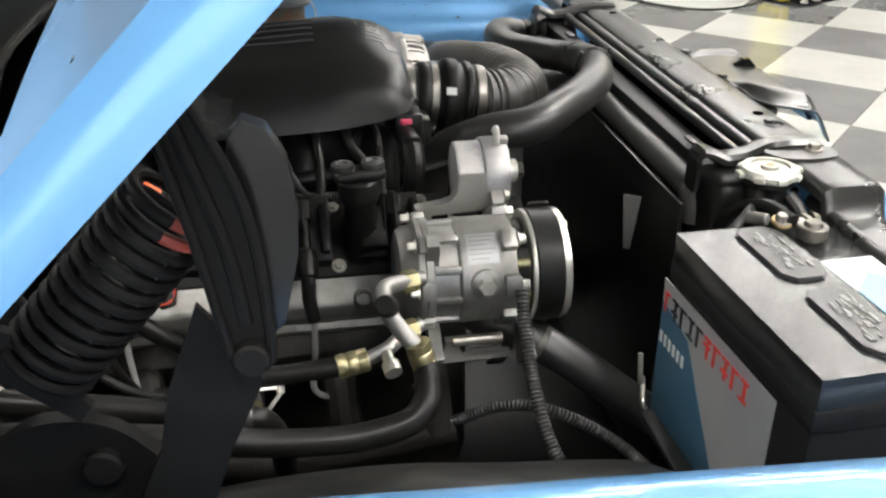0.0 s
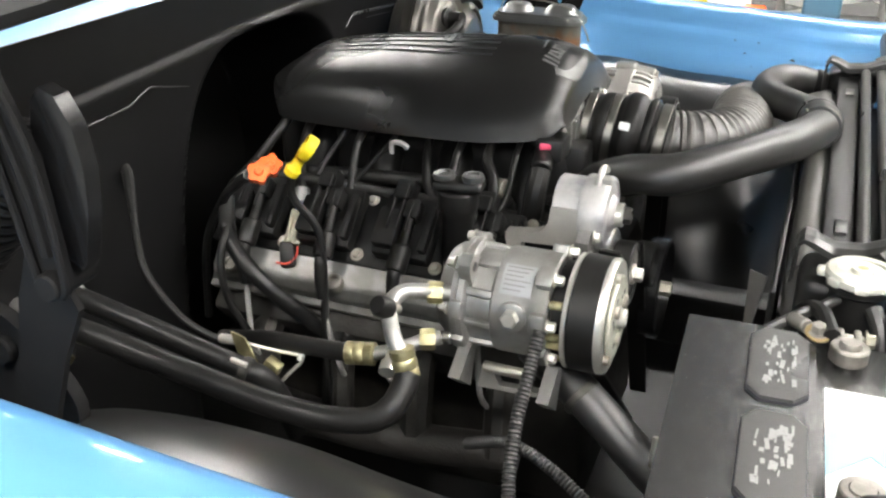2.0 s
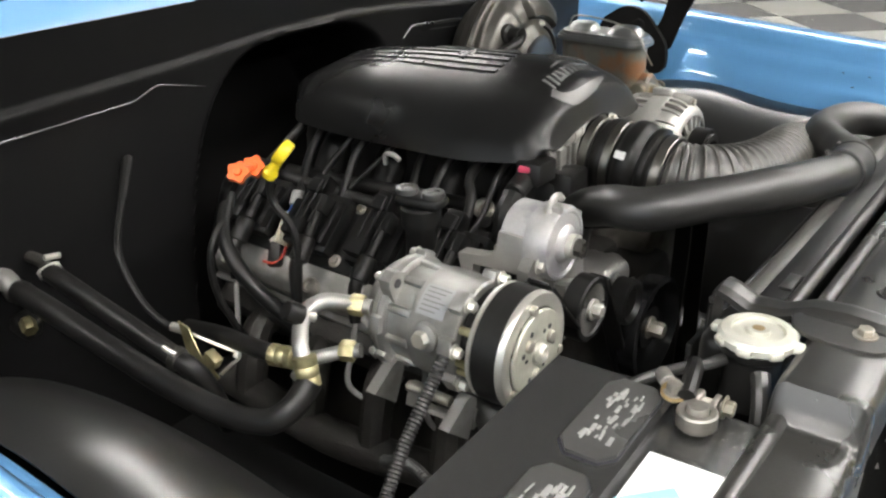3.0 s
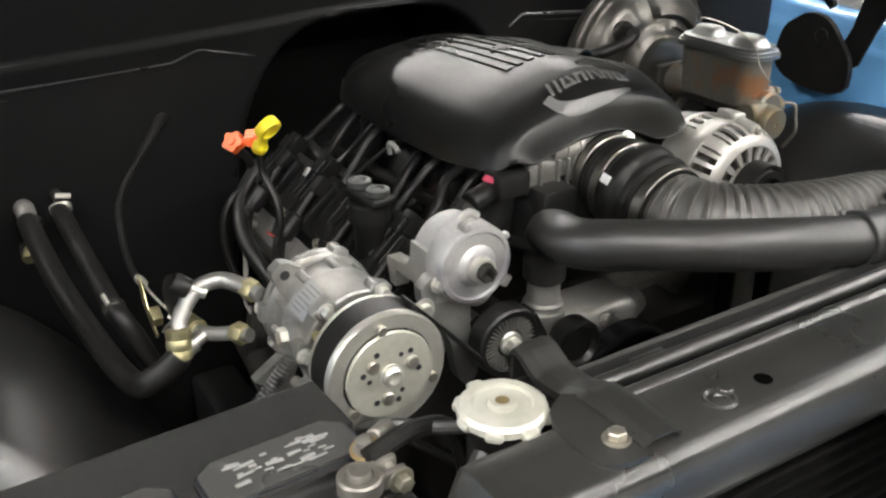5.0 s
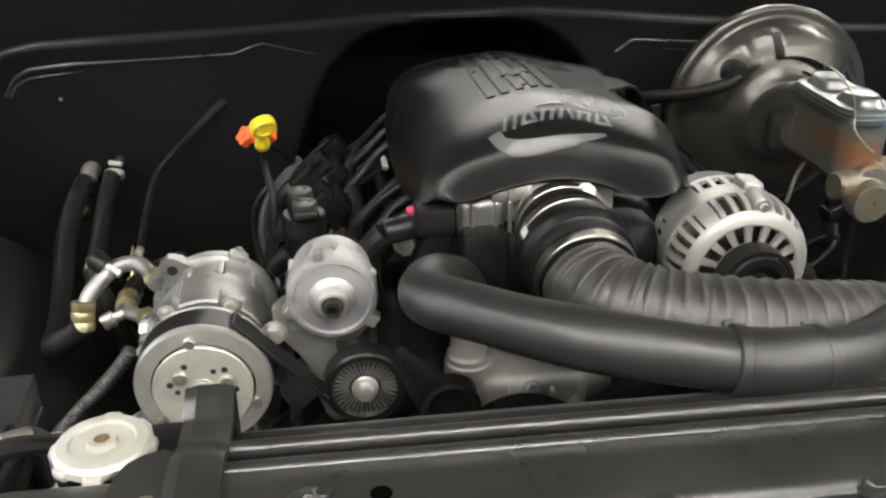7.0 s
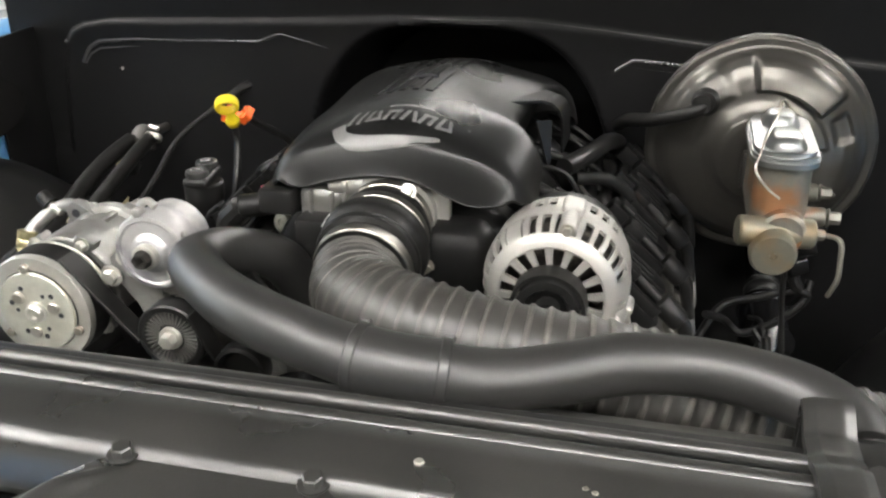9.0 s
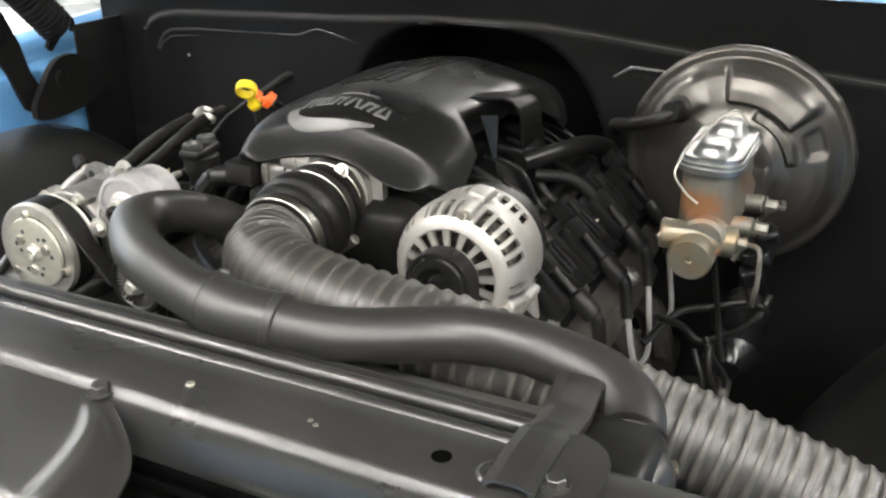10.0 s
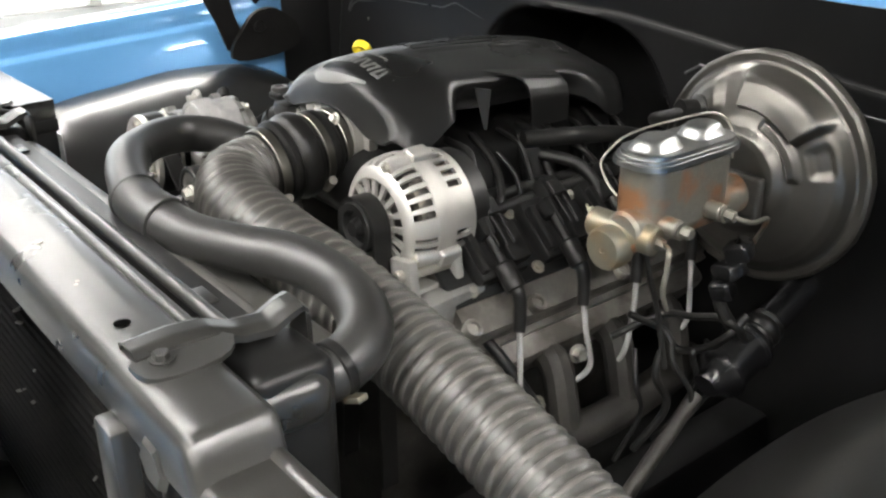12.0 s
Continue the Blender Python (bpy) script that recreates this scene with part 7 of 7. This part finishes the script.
wpart("wing", rbox((0.006, 0.016, 0.007), pose(-0.640, 0.097, 0.911, 20), 0.001), blue_plastic, blue)
plug = thing("wire_connector", (-0.645, 0.176, 0.905), "small ivory plastic connector beside the coil rail", "connector")
wpart("housing", rbox((0.018, 0.012, 0.011), pose(-0.645, 0.176, 0.906, 25, 0, 35), 0.002, 2), ivory_plastic, plug)
wpart("latch", rbox((0.007, 0.015, 0.005), pose(-0.642, 0.176, 0.913, 25, 0, 35), 0.001, 1), ivory_plastic, plug)

# wiring under the cover on both sides
rng = random.Random(7)
for s in (-1, 1):
    for k in range(9):
        x0 = -0.80 + 0.042 * k + rng.uniform(-0.01, 0.01)
        y0 = EM + s * rng.uniform(0.135, 0.155)
        z0 = rng.uniform(0.965, 0.985)
        pts = [(x0, EM + s * 0.11, 0.99), (x0 + 0.005, y0 + s * 0.01, z0)]
        x1 = x0 + rng.uniform(-0.05, 0.06)
        pts += [((x0 + x1) / 2 + rng.uniform(-0.01, 0.01), EM + s * rng.uniform(0.175, 0.195), rng.uniform(0.935, 0.955)),
                (x1, EM + s * rng.uniform(0.205, 0.225), rng.uniform(0.905, 0.92)), (x1 + 0.01, EM + s * 0.215, 0.885)]
        simple_hose("engine_wire", pts, rng.choice((0.003, 0.004, 0.0055, 0.0065)), rng.choice((rubber, dark_plastic, dark_plastic)),
                    "black insulated engine wire under the cover", "wire", 8, group="engine wires")
    pts = [(-0.82, EM + s * 0.19, 0.925), (-0.72, EM + s * 0.205, 0.93), (-0.62, EM + s * 0.20, 0.925), (-0.52, EM + s * 0.205, 0.925), (-0.45, EM + s * 0.19, 0.915)]
    simple_hose("wire_loom", pts, 0.0085, rubber, "black corrugated loom along the coil packs", "wire loom", ribs=0.0005)
for x0, y0, z0 in ((-0.617, -0.226, 0.974),):
    w = thing("wire_clip", (x0, y0, z0), "pale grey plastic wire clip on the harness", "clip", "wire clips")
    bm = tube([(x0 - 0.012, y0 - 0.004, z0 - 0.008), (x0 - 0.010, y0 - 0.006, z0 + 0.006), (x0 + 0.002, y0 - 0.006, z0 + 0.008), (x0 + 0.012, y0 - 0.005, z0 + 0.002)], 0.0035, 8, 5)
    wpart("clip", bm, grey_wire, w)
simple_hose("breather_hose", [(-0.60, 0.09, 0.985), (-0.66, 0.115, 0.985), (-0.74, 0.13, 0.975), (-0.80, 0.14, 0.955), (-0.86, 0.13, 0.93)], 0.0115, dark_plastic, "glossy black breather hose under the cover", "hose", 14)
simple_hose("breather_hose", [(-0.62, 0.10, 0.965), (-0.65, 0.14, 0.955), (-0.66, 0.17, 0.925), (-0.645, 0.175, 0.885), (-0.635, 0.17, 0.85)], 0.008, dark_plastic, "black breather hose bending down to the head", "hose", 12)
simple_hose("engine_wire", [(-0.56, 0.085, 0.975), (-0.565, 0.115, 0.95), (-0.555, 0.135, 0.92), (-0.52, 0.14, 0.90)], 0.003, dark_plastic, "thin black wire to the front coil", "wire", 8, group="engine wires")
simple_hose("vacuum_pipe", [(-0.44, 0.13, 0.84), (-0.43, 0.19, 0.82), (-0.44, 0.235, 0.785), (-0.46, 0.26, 0.74), (-0.48, 0.27, 0.70)], 0.0075, dark_plastic, "glossy black hose beside the alternator mount", "hose", 12)
for k in range(5):
    x0 = -0.56 - 0.035 * k
    pts = [(x0, 0.33 + 0.012 * (k % 2), 0.80 - 0.01 * k), (x0 + 0.01, 0.345, 0.76), (x0 - 0.01, 0.34 + 0.01 * (k % 3), 0.71), (x0 + 0.02, 0.33, 0.65)]
    simple_hose("engine_wire", pts, (0.003, 0.005, 0.0035, 0.004, 0.003)[k], (dark_plastic, rubber, rubber, rubber, dark_plastic)[k], "wire hanging beside the exhaust manifold", "wire", 8, group="engine wires")
for pts in ([(-0.60, 0.26, 0.77), (-0.655, 0.291, 0.796), (-0.66, 0.335, 0.810), (-0.66, 0.372, 0.824), (-0.665, 0.392, 0.817), (-0.69, 0.39, 0.79)],
            [(-0.62, 0.27, 0.80), (-0.655, 0.295, 0.777), (-0.66, 0.320, 0.757), (-0.66, 0.358, 0.777), (-0.662, 0.386, 0.806), (-0.68, 0.395, 0.83)]):
    simple_hose("engine_wire", pts, 0.0048, rubber, "black wire looping from the head to the connector stack", "wire", 10, group="engine wires")
wpart("plug_socket", bolt((-0.607, 0.20, 0.716), (0.2, 1, 0.2), 0.009, h=0.012), machined, engine)
for xx in (-0.50, -0.64, -0.76):
    wpart("manifold_stud", bolt((xx, 0.235, 0.70), (0.2, 1, 0.2), 0.007, h=0.010), dull_steel, engine)

# pulleys in front of the water pump
pp = thing("pump_pulley", (-0.28, -0.12, 0.79), "black pressed steel pump pulley", "pulley")
prof = [(0, 0), (0.05, 0), (0.055, 0.004), (0.068, 0.006), (0.068, 0.028), (0.063, 0.030), (0.060, 0.012), (0.03, 0.010), (0.028, 0.018), (0, 0.018)]
wpart("disc", lathe(prof, aim((-0.31, -0.125, 0.785), X), 44), gloss_black, pp)
wpart("hub_bolt", bolt((-0.292, -0.125, 0.785), X, 0.010, h=0.018), dull_steel, pp)
small = thing("idler_pulley", (-0.30, -0.22, 0.86), "small black idler pulley with a bright bolt", "pulley")
wpart("disc", lathe([(0, 0), (0.026, 0), (0.028, 0.003), (0.028, 0.022), (0.024, 0.024), (0.020, 0.018), (0, 0.018)], aim((-0.31, -0.195, 0.852), X), 32), dark_plastic, small)

# passenger rear: valve body on the firewall and heater joint
hv = thing("expansion_valve", (-0.828, -0.640, 0.852), "small dark block valve with a gold nut under the heater hose", "valve")
wpart("block", rbox((0.030, 0.024, 0.022), pose(-0.828, -0.640, 0.852, 0, 20, 10), 0.004), dark_plastic, hv)
wpart("nut", lathe([(0, 0), (0.008, 0), (0.009, 0.002), (0.009, 0.016), (0.008, 0.018), (0, 0.018)], aim((-0.822, -0.642, 0.861), (0.8, -0.3, -0.35)), 6), gold_zinc, hv)


# ---- far end of the workshop ----
def vehicle_lift(x, y, turn):
    e = thing("vehicle_lift", (x, y, 0), "black and yellow steel vehicle lift column on the floor", "lift")
    e.rotation_euler = (0, 0, radians(turn))
    part("base_plate", rbox((0.6, 0.45, 0.02), pose(0, 0, 0.010), 0.004), gloss_black, e)
    part("column", rbox((0.26, 0.30, 2.9), pose(0.05, 0, 1.47), 0.015), dark_plastic, e)
    part("guard", rbox((0.10, 0.20, 2.2), pose(-0.28, 0, 1.12), 0.02), yellow_paint, e, "yellow painted guard")
    part("arm", rbox((0.9, 0.14, 0.12), pose(0.55, -0.25, 0.16, 0, 0, -20), 0.015), dark_plastic, e)
    for k in range(4):
        part("bolt", bolt((-0.22 + 0.13 * k, -0.19, 0.02), (0, 0, 1), 0.018), machined, e)


vehicle_lift(2.95, 4.75, 25)
def storage_bin(x, y, size, mat, label, category="bin"):
    e = thing("storage_bin", (x, y, 0), label, category)
    w, d, h = size
    bm = rbox((w, d, h), pose(0, 0, h / 2), 0.02, 3)
    part("tub", bm, mat, e)
    part("rim", rbox((w + 0.03, d + 0.03, 0.03), pose(0, 0, h + 0.004), 0.01, 2), mat, e)
    return e


storage_bin(-0.72, 4.7, (0.24, 0.24, 0.40), label_white, "white plastic drum on the workshop floor", "drum")
storage_bin(-0.56, 4.5, (0.10, 0.12, 0.26), orange_plastic, "orange plastic container on the workshop floor", "container")
storage_bin(-0.93, 4.9, (0.14, 0.12, 0.30), yellow_paint, "yellow plastic container on the workshop floor", "container")
storage_bin(-2.75, 4.6, (0.30, 0.30, 0.30), ivory_plastic, "pale cardboard box on the workshop floor", "box")
shelf = thing("storage_shelf", (-0.30, 5.0, 0), "grey steel storage shelf with cartons", "shelf")
for dx in (-0.14, 0.44):
    for dy in (-0.2, 0.2):
        part("post", rbox((0.03, 0.03, 1.6), pose(dx, dy, 0.80), 0.004), dull_grey, shelf)
for dz in (0.12, 0.62, 1.12, 1.58):
    part("shelf_board", rbox((0.62, 0.44, 0.025), pose(0.15, 0, dz), 0.004), dull_grey, shelf)
storage_bin(-0.20, 5.0, (0.22, 0.25, 0.22), label_blue, "blue plastic bin on the bottom shelf").location = (-0.20, 5.0, 0.133)
fc = thing("floor_cable", (2.2, 4.2, 0.008), "black cable lying on the tiled floor", "cable")
wpart("sheath", tube([(1.2, 5.2, 0.009), (1.7, 4.85, 0.009), (2.0, 4.5, 0.009), (2.3, 4.45, 0.009), (2.6, 4.62, 0.009)], 0.008, 8, 8), rubber, fc)

floor_tiles()
